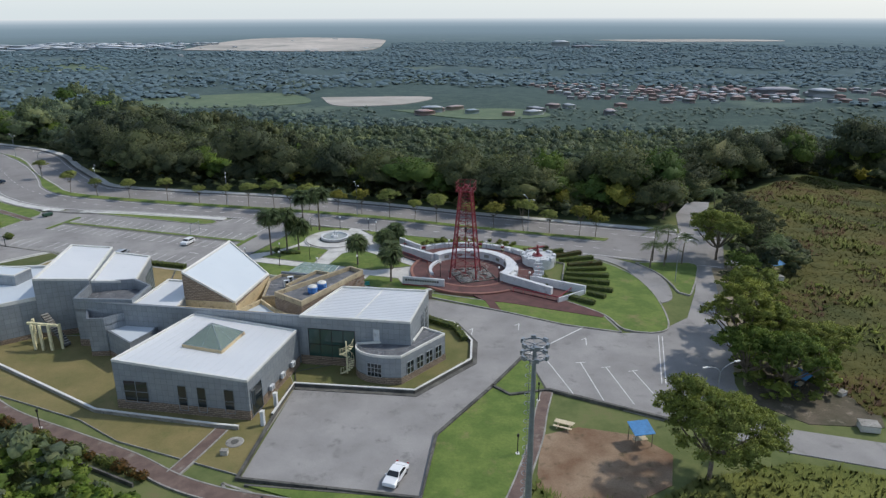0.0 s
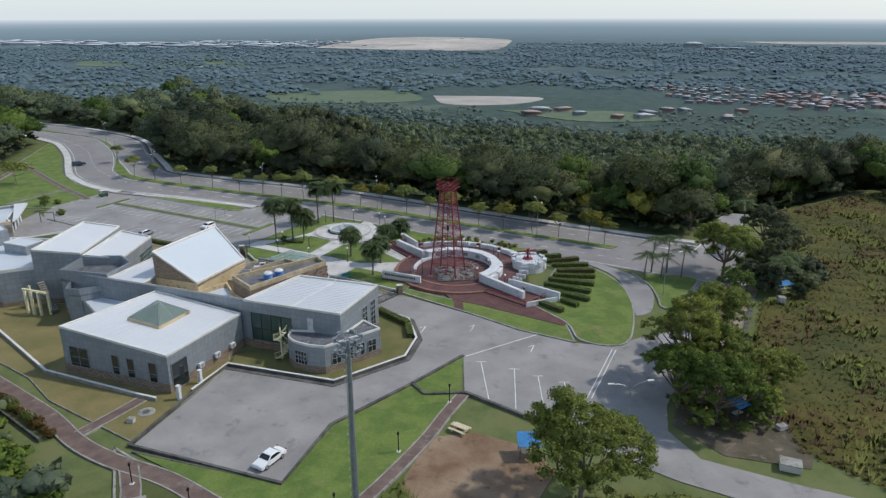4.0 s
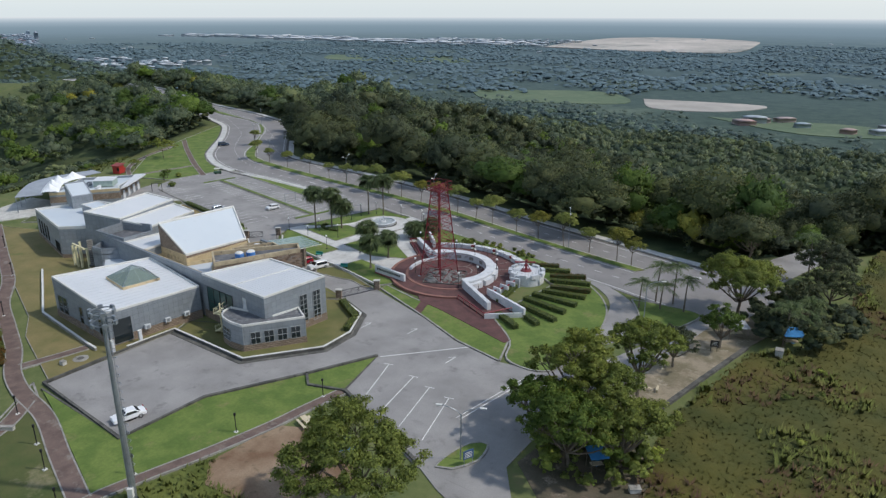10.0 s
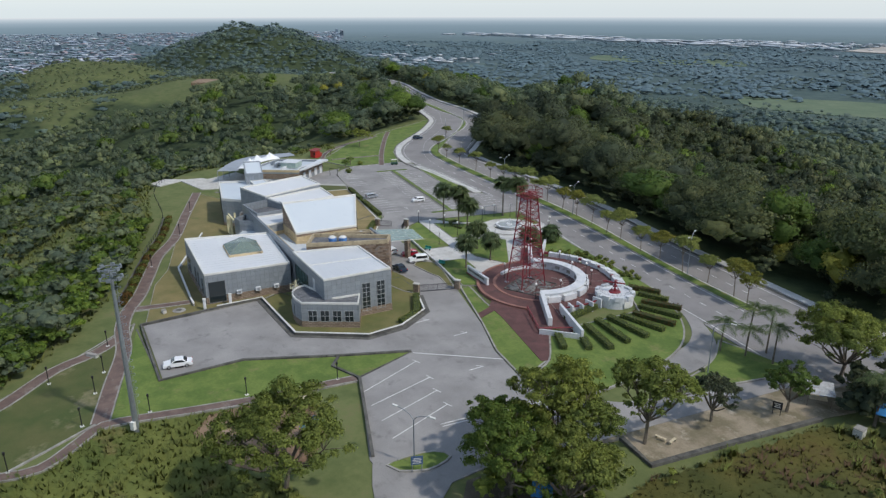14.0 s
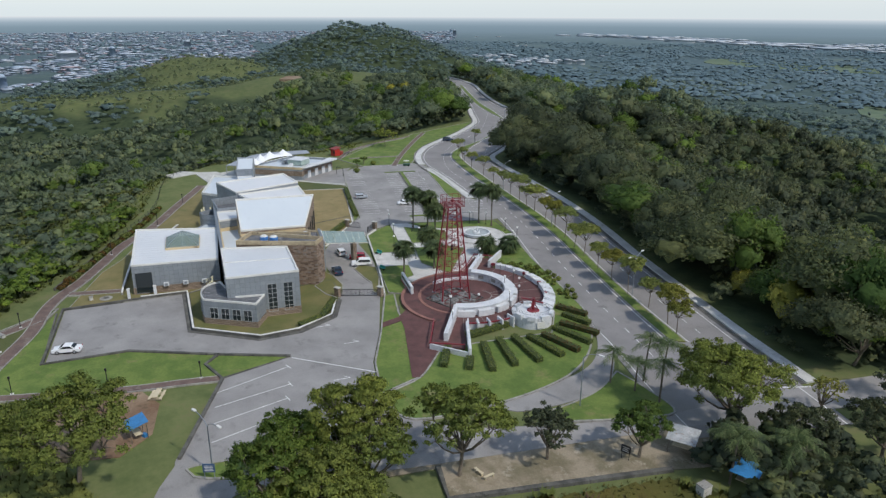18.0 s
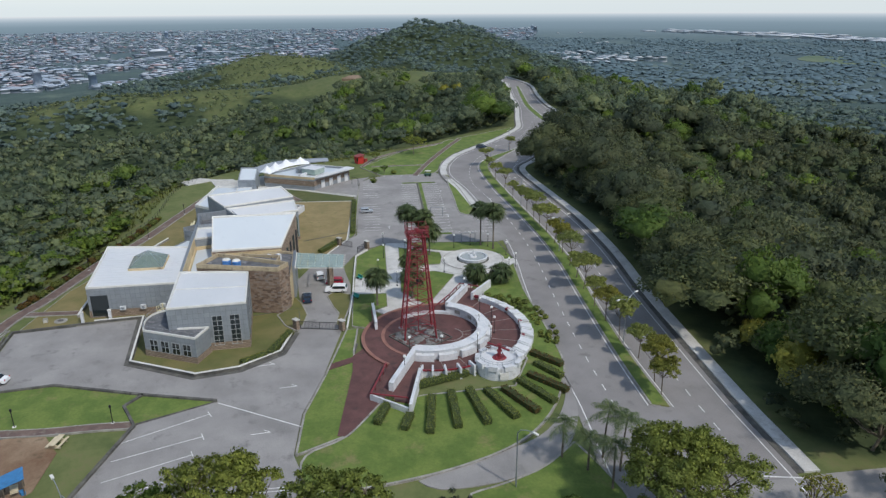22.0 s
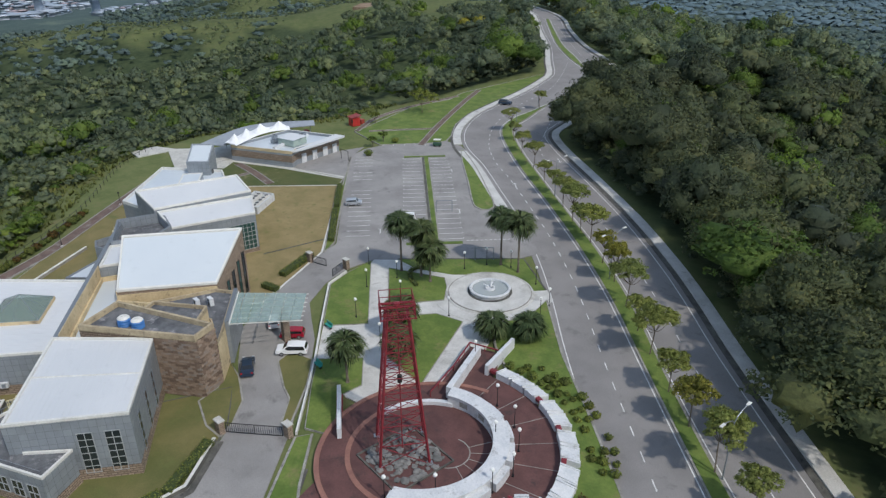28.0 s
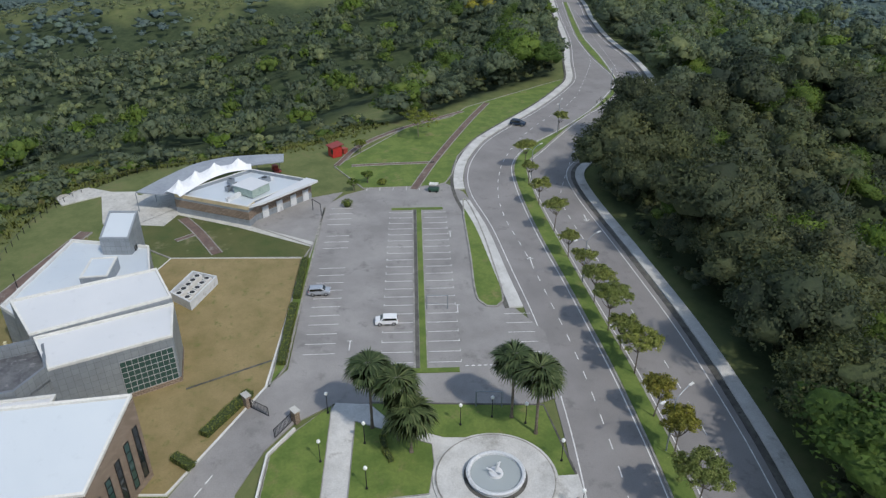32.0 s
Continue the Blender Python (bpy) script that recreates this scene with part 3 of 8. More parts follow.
def curve(*pts, step=1.5):
    return [(p.x, p.y) for p in smooth_line(V(*pts), step)]


# side road and plaza
flat("road_side", [(73, 200), (65, 186), (61.5, 173), (58.5, 160), (56, 144), (51, 130), (45, 117), (34, 108), (33.5, 81.5), (38, 78.5), (43.8, 75.6), (54.6, 72), (75, 67), (110, 62), (139, 58), (140, 64.4), (110, 68), (75, 73.5), (57.9, 77.4),
                   (46.9, 80.7), (43.6, 86.4), (44.2, 93), (46.4, 99), (49.1, 106.6), (52.5, 119), (59, 142.6), (66, 165.4), (70.6, 177), (79, 199)], 0.008, ASPHALT, "pale grey side road bending round the lawn", "road")
plaza = flat("pavement_plaza", [(-25.4, 70.6), (-3.2, 67), (-1.7, 79.5), (6.9, 92.3), (13.2, 102.6), (15.1, 91.2), (33.6, 81), (43.5, 80), (43.3, 95), (40, 111), (31, 110.6), (21.6, 113.7), (11.9, 119.2), (-3.3, 126.2),
                                (-7.6, 119.6), (1.4, 114.4), (4.4, 106.9), (4.3, 100), (-4.6, 90.2), (-22.9, 92.6)], 0.016, ASPHALT, "weathered grey asphalt forecourt and parking yard", "pavement")
link = curve((41, 137), (40.2, 142), (37.5, 147), (32, 152), (25, 155.5), (18, 157.8)) + curve((29, 154.6), (37, 151), (43, 145.8), (46, 140), (46.5, 133), (45, 126), (42.4, 124))
flat("road_link", link, 0.012, ASPHALT, "slip road round the end of the lawn", "road")
lotpoly = [(-56.5, 144.3), (-110.8, 160.2), (-115.5, 166), (-118.5, 176), (-116, 189), (-108, 191.6), (-104, 191.4), (-96.5, 187.2), (-64.3, 181.1), (-52.4, 183.4), (-38, 178.9), (-37.5, 173.4), (-47, 149.2)]
flat("car_park", lotpoly, 0.02, ASPHALT, "grey asphalt car park with faded white bay lines", "car park")
drive = [(-47, 149.2), (-56.5, 144.3), (-53.1, 140.5), (-44.6, 133.4), (-37.8, 128), (-31, 123.6), (-22, 122.2), (-16, 121.6), (-11.5, 120.6), (-7.6, 119.6), (-3.3, 126.2), (-8.5, 127.2), (-14.5, 128.6), (-17, 131.6), (-24, 133.6),
         (-29.5, 134.2), (-35.4, 135), (-41.2, 139), (-45, 143.4)]
flat("driveway", drive, 0.024, ASPHALT, "curved asphalt driveway with gates", "driveway")

# lawns
kerbed("lawn_south", [(-24.6, 69.2), (-3.2, 66.6), (-1.6, 79.3), (7, 92.1), (13.2, 102.4), (15, 91.2), (12.6, 82.6), (12.2, 79), (9, 70), (6.4, 63), (4.2, 57.4), (-16, 65.9)], 0.1, LAWN, "mown lawn beside the parking yard", "lawn", DARKCON, upto=6)
tip = curve((23.3, 125.3), (29.8, 118.2), (32, 112), (37.5, 110.6), (40.6, 114), (42, 125.7), (41.2, 136), (38.6, 143), (34, 149), (29, 153.2), (22.5, 157.4), (8, 162)) + [(-6.5, 166), (-21.5, 171.6), (-18.2, 167), (-17.8, 162), (-15.5, 159.2), (-12, 158), (6, 155), (20, 152), (27, 146), (24, 132)]
kerbed("lawn_tip", tip, 0.16, LAWN, "bright green lawn fanning out to the road", "lawn", KERB)
kerbed("lawn_strip", [(31.2, 110.9), (21.8, 114), (12, 119.5), (-2.8, 127), (-2.6, 129), (5.5, 126), (12.8, 124), (23.2, 124.6), (29.6, 117.9)], 0.1, LAWN, "narrow lawn strip along the forecourt", "lawn", KERB)
kerbed("lawn_island", curve((43.2, 146.4), (50, 146.6), (56.2, 145.4), (54, 138), (50.6, 130.5), (49, 127.6), (47.4, 129), (47.2, 134), (46.2, 140), (43.2, 146.4)), 0.16, LAWN, "grass traffic island at the junction", "traffic island")
kerbed("sign_island", curve((38, 82.6), (40, 85.6), (39.6, 89.4), (37.4, 88.4), (36.2, 85), (36, 82), (38, 82.6)), 0.15, LAWN, "small kidney-shaped grass island", "traffic island")
kerbed("lawn_yard", [(-23, 92.9), (-4.8, 90.6), (4, 100.2), (4.1, 106.8), (1.2, 114.2), (-7.8, 119.4), (-12, 120.2), (-16, 120.8), (-16, 100), (-24, 97)], 0.06, OLIVE, "dry olive lawn yard round the gallery block", "lawn", DARKCON, w=0.15)
kerbed("lawn_museum_west", [(-26, 71.2), (-23, 92), (-30, 110), (-70, 110), (-96, 118), (-114, 113), (-72.5, 92.6), (-51.5, 83.5), (-44, 78.4)], 0.05, TANLAWN, "dry grass round the back of the museum", "lawn", KERB, w=0.1)
kerbed("lawn_path", [(-27.4, 69.6), (-17.6, 65.2), (3, 56), (8, 43.5), (7, 41), (-8, 40), (-13, 47.6), (-18, 55.8)], 0.05, PATCHY, "patchy grass bank beside the brick path", "lawn", KERB)
kerbed("lawn_brown", [(-53.6, 140.8), (-89, 152.4), (-97.5, 129), (-70, 112), (-40, 122), (-38, 127.6), (-45, 133.6)], 0.07, DRY, "brown mown lawn in front of the museum wing", "lawn", TRIMWHITE)
kerbed("lawn_cafe", [(-89.4, 152.4), (-93.6, 154.6), (-106, 145), (-121, 131), (-112, 118), (-97.5, 129)], 0.05, PATCHY, "patchy lawn by the cafe", "lawn", KERB)
kerbed("lawn_park", [(-110, 160.4), (-88.8, 153.2), (-88.8, 152), (-53.4, 141.2), (-57, 144)], 0.12, LAWN, "planted verge along the car park", "verge", KERB)
kerbed("lawn_lot_edge", curve((-95.6, 186.8), (-80, 182), (-64.4, 177.2), (-62.6, 180.8), (-76, 184.8), (-92, 188.6), (-104.5, 190.4), (-95.6, 186.8)), 0.14, LAWN, "grass verge between car park and pavement", "verge")
kerbed("lawn_garden", [(-117.8, 170.8), (-133.5, 167.6), (-157, 193.4), (-162, 209), (-170, 217), (-186, 252), (-192, 266), (-180, 256), (-164.5, 238.5), (-150, 220), (-141, 208), (-130, 198.6), (-119, 193), (-114.5, 189.6), (-113.6, 186.8)], 0.06, LAWN, "mown park lawn above the bend", "lawn", KERB)
kerbed("bed_drive_left", [(-6.2, 118.4), (-8.2, 120.1), (-12.4, 121.8), (-18.2, 121.9), (-22.6, 121.0), (-16.6, 119.0), (-14.4, 116.4), (-9, 117)], 0.1, OLIVE, "grass bed between the stone tower and the drive", "bed", KERB, w=0.25)
kerbed("bed_drive_right", [(-4.4, 126.4), (-6.0, 125.8), (-10.7, 127.6), (-13.5, 127.3), (-19.9, 127.5), (-21.6, 129.6), (-18.6, 132.2), (-13, 130.4)], 0.1, OLIVE, "dry grass bed beside the drive wall", "bed", KERB, w=0.25)
tagged(part("drain", ribbon(V((-56.9, 130.4), (-59.4, 142.4)), 0.35, -0.2, 0.1), DARKCON), "narrow drain across the brown lawn", "drain", kind="structure")
# garden by the fountain
kerbed("lawn_gate", [(-27.1, 135.5), (-40.1, 139.6), (-43.5, 143.5), (-46.6, 148.6), (-25.1, 142.2)], 0.12, LAWN, "green lawn beside the entrance drive", "lawn", KERB, w=0.12)
kerbed("lawn_walk", [(-4, 128.4), (-13, 131), (-18.4, 132.9), (-16.3, 139.1), (-10, 137.2), (-8.8, 133.8), (-1.4, 131.4)], 0.1, LAWN, "lawn between drive and terrace", "lawn", KERB, w=0.12)
kerbed("lawn_fountain_west", [(-42.5, 150.8), (-39.8, 153.8), (-35.2, 158.8), (-32, 158), (-27.8, 155.9), (-29, 150), (-29.7, 146.8)], 0.12, LAWN, "garden lawn with palms and a clipped bed", "lawn", KERB, w=0.12)
kerbed("lawn_fountain_north", [(-45.4, 153.4), (-37, 175.2), (-24.7, 173.2), (-25.4, 170.6), (-30, 169), (-33.7, 166.4), (-35.9, 160.6), (-40.4, 155.4)], 0.12, LAWN, "lawn strip behind the fountain", "lawn", DARKCON, upto=3)
kerbed("lawn_fountain_south", [(-26.2, 145.6), (-24.1, 153.2), (-20.3, 156.2), (-7.2, 144.7), (-16, 142.2)], 0.12, LAWN, "triangular lawn before the terrace", "lawn", KERB, w=0.12)
flat("paving_garden", [(-47, 149.2), (-27, 135.5), (-18.6, 132.8), (-8.4, 134.6), (0, 140), (-4, 150), (-14, 158), (-17.6, 161), (-17.4, 166.5), (-21, 172.4), (-24.5, 173.4), (-37, 175.2), (-45.8, 152)], 0.045, PALECON, "pale concrete garden paths", "path")

# pavements along the road

side = [p for p in LE if p.x < -57]
gap = [p for p in side if p.x > -103.5]
rest = [p for p in side if p.x < -108]
for seg in (gap, rest):
    flat_ob = part("pavement_left", strip(offset(seg, 0.9), offset(seg, 3.2), -0.4, 0.16), PALECON)
    tagged(flat_ob, "white concrete pavement along the carriageway", "pavement", kind="structure")
far = [p for p in RL if p.x < 60]

pav = part("pavement_right", strip(offset(far, -1.9), offset(far, -4.0), -0.4, 0.16), PALECON)
tagged(pav, "white concrete pavement below the wood", "pavement", kind="structure")
tagged(part("drain", strip(offset(far, -0.85), offset(far, -1.85), -0.4, -0.02), DARKCON), "dark open drain beside the carriageway", "drain", kind="structure")
tagged(part("drain", ribbon([p for p in offset(side, 3.6)], 0.7, -0.4, 0.1), DARKCON), "dark drain behind the pavement", "drain", kind="structure")

# open ground kept free of woods
CLEAR = [(34, 30), (6, 34), (-8, 40), (-18, 50), (-28, 60), (-42, 69), (-60, 79), (-92, 93), (-128, 103), (-148, 118), (-147, 166), (-158, 186), (-176, 220), (-196, 262), (-255, 294), (-335, 330), (-380, 350), (-478, 364), (-478, 384)]
CLEAR += [(p.x, p.y) for p in even(offset(RL, -4.6), 60)[::-1] if p.x < 57] + [(60, 176), (82, 210), (125, 235), (150, 200), (142, 100), (142, 60), (95, 50)]
FIELD = [(68, 78), (60, 84), (58.5, 98), (58.5, 107), (66, 134), (72, 138), (80, 150), (82, 180), (86, 205), (124, 233), (150, 200), (140, 100), (100, 68)]
BANK = [(8.8, 44), (10.4, 48.5), (5.6, 56), (7.6, 62.6), (10.4, 70), (13.6, 66.5), (24, 66), (30, 70), (44, 73.5), (55, 70.5), (66, 66), (60, 50), (40, 32), (12, 32)]
away = off_poly(gx, gy, CLEAR)
slope_w = (gx * 0.45 + gy < 118) & (gx < 60)
def open_ground(X, Y):
    """Grassy crests and clearings of the ridges."""
    o = np.zeros(np.shape(X), bool)
    for line, w in ((RIDGE[1:4], 66), (WESTSPUR, 62), (((-1120, 310), (-1000, 300)), 110)):
        for a, b in zip(line, line[1:]):
            o |= seg_dist(X, Y, a, b)[0] + 30 * waves(X, Y, 90, 29) < w
    return o & (height(X, Y) > -72)


cov = np.where(slope_w, np.clip((away - 45) / 25, 0, 1), np.clip(away / 3, 0, 1))
cov = np.where(open_ground(gx, gy), 0.3 + 0.25 * waves(gx, gy, 70, 62), cov)
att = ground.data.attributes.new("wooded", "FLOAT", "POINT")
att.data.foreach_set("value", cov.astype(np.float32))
def hummocks(name, poly, cell, rise, mat, label, z=-0.05):
    """Rough ground in one sheet: low uneven mounds inside an outline."""
    x0, x1 = min(p[0] for p in poly), max(p[0] for p in poly)
    y0, y1 = min(p[1] for p in poly), max(p[1] for p in poly)
    X, Y = np.meshgrid(np.arange(x0, x1, cell), np.arange(y0, y1, cell), indexing="ij")
    r = np.random.RandomState(5)
    bump = 0.5 + 0.3 * waves(X, Y, 9, 71) + 0.3 * waves(X, Y, 4, 72) + 0.25 * waves(X, Y, 2.1, 73) + 0.12 * r.randn(*X.shape)
    ins = inside(X, Y, poly)
    edge = np.clip(np.min([seg_dist(X, Y, a, b)[0] for a, b in zip(poly, poly[1:] + poly[:1])], 0) / 2.5, 0, 1)
    Z = z + rise * np.maximum(bump, 0) * edge
    i, j = np.meshgrid(np.arange(X.shape[0] - 1), np.arange(X.shape[1] - 1), indexing="ij")
    keep = ins[:-1, :-1] & ins[1:, :-1] & ins[1:, 1:] & ins[:-1, 1:]
    i, j = i[keep], j[keep]
    w = X.shape[1]
    q = np.stack([i * w + j, (i + 1) * w + j, (i + 1) * w + j + 1, i * w + j + 1], -1)
    return tagged(mesh_np(name, np.stack([X, Y, Z], -1).reshape(-1, 3), q, mat, smooth=True), label, "ground", kind="structure")


hummocks("scrub_ground", FIELD, 0.7, 0.3, SCRUB, "rough olive and brown scrub ground")
flat("bank_ground", BANK, -0.08, SCRUBGREEN, "rough grass bank below the brick path", "ground")
flat("earth_patch", [(12.6, 79.4), (18, 81.4), (25.6, 79.4), (29, 75), (27, 69), (21, 65.4), (13.6, 65.6), (10.6, 69)], -0.02, EARTH, "bare reddish earth with dead leaves", "earth")
flat("earth_roadside", [(47.6, 96), (50.8, 109.6), (56.7, 107.8), (65.2, 135), (68, 142), (64, 150), (58, 142.4), (51, 120), (47.6, 106), (45, 97)], -0.03, LITTER, "bare trampled earth beside the road", "earth")
flat("earth_shacks", [(44.4, 88), (50, 82), (60, 81), (63, 88), (60, 98), (52, 100), (46, 95)], -0.04, LITTERSHADE, "littered bare earth with the trees' shade in its colour", "earth")

# ---------- museum ----------
museum = thing("museum", -40, 105, 0, 0, "low modern museum of blue-grey panels, stone and white sloping roofs", "building")
MI = museum.matrix_world.inverted()


def mpart(name, bm, mat, parent=None, label=""):
    """A museum part given in world metres."""
    bm.transform(MI)
    return part(name, bm, mat, parent or museum, label)


def inset(poly, d):
    """The polygon drawn in by d."""
    k = len(poly)
    area = sum(poly[i][0] * poly[(i + 1) % k][1] - poly[(i + 1) % k][0] * poly[i][1] for i in range(k))
    s = 1 if area > 0 else -1
    out = []
    for i in range(k):
        p0, p1, p2 = Vector(poly[i - 1]), Vector(poly[i]), Vector(poly[(i + 1) % k])
        a, b = (p1 - p0).normalized(), (p2 - p1).normalized()
        na, nb = Vector((-a.y, a.x)) * s, Vector((-b.y, b.x)) * s
        m = (na + nb)
        m = m / max(0.3, m.length_squared / 2)
        out.append((p1.x + m.x * d, p1.y + m.y * d))
    return out


def plane_z(poly, zs):
    """Least-squares plane through the corners, as a function."""
    A = np.array([[x, y, 1] for x, y in poly])
    c = np.linalg.lstsq(A, np.array(zs, float), rcond=None)[0]
    return lambda x, y: float(c[0] * x + c[1] * y + c[2])


def block(name, poly, zs, wall=PANEL, roof=ROOFWHITE, base=1.3, edge=TRIMWHITE, drop=0.35, parapet=0.3, plinth=STONE, ribs=0.0):
    """A wing: walls on a stone plinth, a roof sheet set down behind a parapet with a pale coping."""
    f = plane_z(poly, zs)
    body = mpart(name, prism(poly, base, [f(*p) for p in poly]), wall)
    if base > 0:
        mpart("plinth", prism(inset(poly, -0.06), -0.5, base), plinth, body)
    ins = inset(poly, parapet)
    bm = bmesh.new()
    k = len(poly)
    for i in range(k):
        j = (i + 1) % k
        prism([poly[i], poly[j], ins[j], ins[i]], [f(*p) - drop * 0.2 for p in (poly[i], poly[j], ins[j], ins[i])], [f(*p) + drop for p in (poly[i], poly[j], ins[j], ins[i])], bm)
    mpart("coping", bm, edge, body)
    mpart("roof_sheet", prism(ins, [f(*p) - 0.1 for p in ins], [f(*p) + 0.06 for p in ins]), roof, body)
    if ribs:
        a, b, c, d = ins
        bm = bmesh.new()
        n_r = int((Vector(b) - Vector(a)).length / ribs)
        for i in range(1, n_r):
            u = i / n_r
            p, q = Vector(a).lerp(Vector(b), u), Vector(d).lerp(Vector(c), u)
            bar((p.x, p.y, f(*p) + 0.07), (q.x, q.y, f(*q) + 0.07), 0.04, bm)
        mpart("roof_rib", bm, roof, body)
    return body, f


def wall_window(body, a, b, u, z0, w, h, cols, rows, glass=DARKGLASS, frame=BLACKSTEEL, out=0.05):
    """A framed window, or an opening drawn as a dark pane, on the wall from a to b (the outside on the right hand), its
    middle at u metres along.
    """
    a, b = Vector(a), Vector(b)
    t = (b - a).normalized()
    n = Vector((t.y, -t.x))
    c = a + t * u + n * out
    q = lambda s, o: (c.x + t.x * s + n.x * o, c.y + t.y * s + n.y * o)
    win = mpart("window", prism([q(-w / 2, 0), q(w / 2, 0), q(w / 2, -0.12), q(-w / 2, -0.12)], z0, z0 + h), glass, body, "framed window, door or dark-painted opening")
    bm = bmesh.new()
    for i in range(cols + 1):
        s = -w / 2 + w * i / cols
        prism([q(s - 0.032, 0.06), q(s + 0.032, 0.06), q(s + 0.032, -0.02), q(s - 0.032, -0.02)], z0 - 0.05, z0 + h + 0.05, bm)
    for j in range(rows + 1):
        z = z0 + h * j / rows
        prism([q(-w / 2, 0.058), q(w / 2, 0.058), q(w / 2, -0.02), q(-w / 2, -0.02)], z - 0.03, z + 0.03, bm)
    bm.transform(MI)
    fr = part("frame", bm, frame, win)
    return win


A4 = [(-47.3, 86.6), (-27.4, 83.2), (-23.7, 99.4), (-41.1, 103.1)]
wingA, fA = block("hall_wing", A4, [7.5, 6.0, 5.9, 7.2], base=1.5, ribs=1.2)
B4 = [(-5.6, 97.0), (-3.0, 109.8), (-18.3, 112.3), (-23.4, 100.0)]
wingB, fB = block("gallery_wing", B4, [8.3, 8.3, 8.2, 8.1], base=1.5, ribs=0.6)
# long cladding wall that runs on behind the hall
mpart("spine_wall", prism([(-23.4, 100.0), (-23.3, 100.5), (-62.0, 107.0), (-62.2, 106.4)], 0, 8.3), PANEL)
mpart("spine_face", prism([(-24.0, 100.62), (-24.0, 100.74), (-44.2, 104.2), (-44.2, 104.08)], 4.6, 8.3), TAN, None, "tan rendered inner face of the long wall")
C4 = [(-35.5, 107.0), (-33.2, 121.1), (-41.6, 126.3), (-44.5, 108.4)]
wingC, fC = block("tilted_roof_wing", C4, [7.4, 7.2, 12.0, 12.4], wall=STONE, base=0, roof=ROOFBLUE, parapet=0.25, ribs=0.0)
for i, top in ((3, 7.6), (0, 6.9)):
    a, b = Vector(C4[i]), Vector(C4[(i + 1) % 4])
    t = (b - a).normalized()
    n = Vector((t.y, -t.x)) * 0.1
    mpart("tan_band", prism([tuple(a + n), tuple(b + n), tuple(b), tuple(a)], 3.0, top), TAN, wingC, "tan rendered lower wall")
E4p = [(-23.6, 103.2), (-15.0, 117.3), (-17.6, 119.8), (-29.0, 107.7)]
wingE, fE = block("stone_tower", E4p, [8.6, 8.7, 8.7, 8.5], wall=STONE, base=0, roof=ROOFDARK, edge=TANOLD, drop=0.8, parapet=0.35)
H4 = [(-52.3, 105.4), (-44.4, 104.2), (-44.4, 115.5), (-50.4, 116.8)]
wingH, fH = block("link_roof", H4, [7.8, 7.8, 7.8, 7.8], base=1.3)
court = [(-44.3, 104.1), (-23.8, 100.8), (-23.6, 103.2), (-29.0, 107.7), (-32.5, 112), (-35.4, 107.1), (-44.4, 108.5)]
block("court_roof", court, [5.4] * 7, wall=TAN, base=0, roof=ROOFBLUE, edge=TAN, drop=0.8, parapet=0.3)
G5 = [(-62.3, 106.2), (-52.2, 105.6), (-51.7, 112.3), (-55.7, 115.3), (-63, 114)]
block("dark_flat_roof", G5, [6.9] * 5, roof=ROOFDARK, edge=PANEL, drop=1.9, parapet=0.35)
block("low_terrace_roof", [(-58.6, 102.4), (-55.9, 102.6), (-53.0, 105.5), (-60.4, 106.2)], [5.6] * 4, roof=ROOFDARK, edge=PANEL, drop=1.2, parapet=0.3, base=0.9)
D1 = [(-55.7, 115.3), (-58.9, 130.0), (-66.2, 130.4), (-62.5, 113.0)]
wingD, fD = block("curtain_wall_wing", D1, [8.1, 7.5, 8.4, 8.9], base=0.9)
D2 = [(-62.6, 112.6), (-66.3, 130.3), (-73.5, 128.5), (-70.5, 109.4)]
block("upper_wing", D2, [9.6, 9.2, 10.7, 10.6], base=0.9)
J4 = [(-97.0, 113.8), (-76.0, 106.4), (-70.8, 110), (-73.5, 127), (-90, 126.5)]
block("office_wing", J4, [6.4, 6.9, 6.9, 6.6, 6.4], roof=ROOFBLUE, base=0.9, drop=0.6)
I4 = [(-95.0, 121.0), (-89.8, 119.2), (-88.2, 123.8), (-93.4, 125.6)]
block("slanted_tower", I4, [12.0, 9.4, 9.4, 11.9], roof=ROOFBLUE, base=0.9, edge=PANEL, drop=0.2)
# rounded annex in front of the gallery
ann = curve((-14.2, 97.6), (-14.0, 95.6), (-12.4, 93.9), (-9.6, 93.0), (-6.9, 92.9), step=0.8) + [(-0.2, 100.8), (-3.9, 103.4), (-5.3, 98.6)]
block("annex", ann, [4.5] * len(ann), base=1.2, roof=ROOFDARK, drop=0.35, edge=TRIMWHITE, parapet=0.25)
# porch canopy
K4 = [(-30.7, 123.4), (-29.1, 133.8), (-21.6, 131.5), (-22.1, 121.3)]


def put(name, x, y, z, turn, label, category, group=""):
    return thing(name, x, y, z, turn, label, category, group)


# windows and openings
# the wide first one is an opening, its inner shade drawn as dark glass
for u, w, z0, h in ((3.2, 3.7, 1.3, 3.4), (10.3, 1.3, 0.7, 3.9), (13.2, 1.3, 0.7, 3.9), (17.3, 1.4, 0.9, 3.7)):
    wall_window(wingA, A4[0], A4[1], u, z0, w, h, 1 if w < 2 else 2, 2, DARKGLASS, PANEL)
for u in (6.2, 9.9, 13.5):
    p = Vector(A4[1]).lerp(Vector(A4[2]), u / 16.6)
    ac = put("air_conditioner", p.x + 0.35, p.y - 0.1, 1.45, 77, "white wall-mounted air conditioner outdoor unit", "air conditioner", "outdoor units on the hall wall")
    part("case", box(0, 0, 0, 1.0, 0.42, 0.75), WHITEWALL, ac)
    part("fan_grille", box(0, -0.225, 0.12, 0.5, 0.03, 0.5), STEEL, ac)
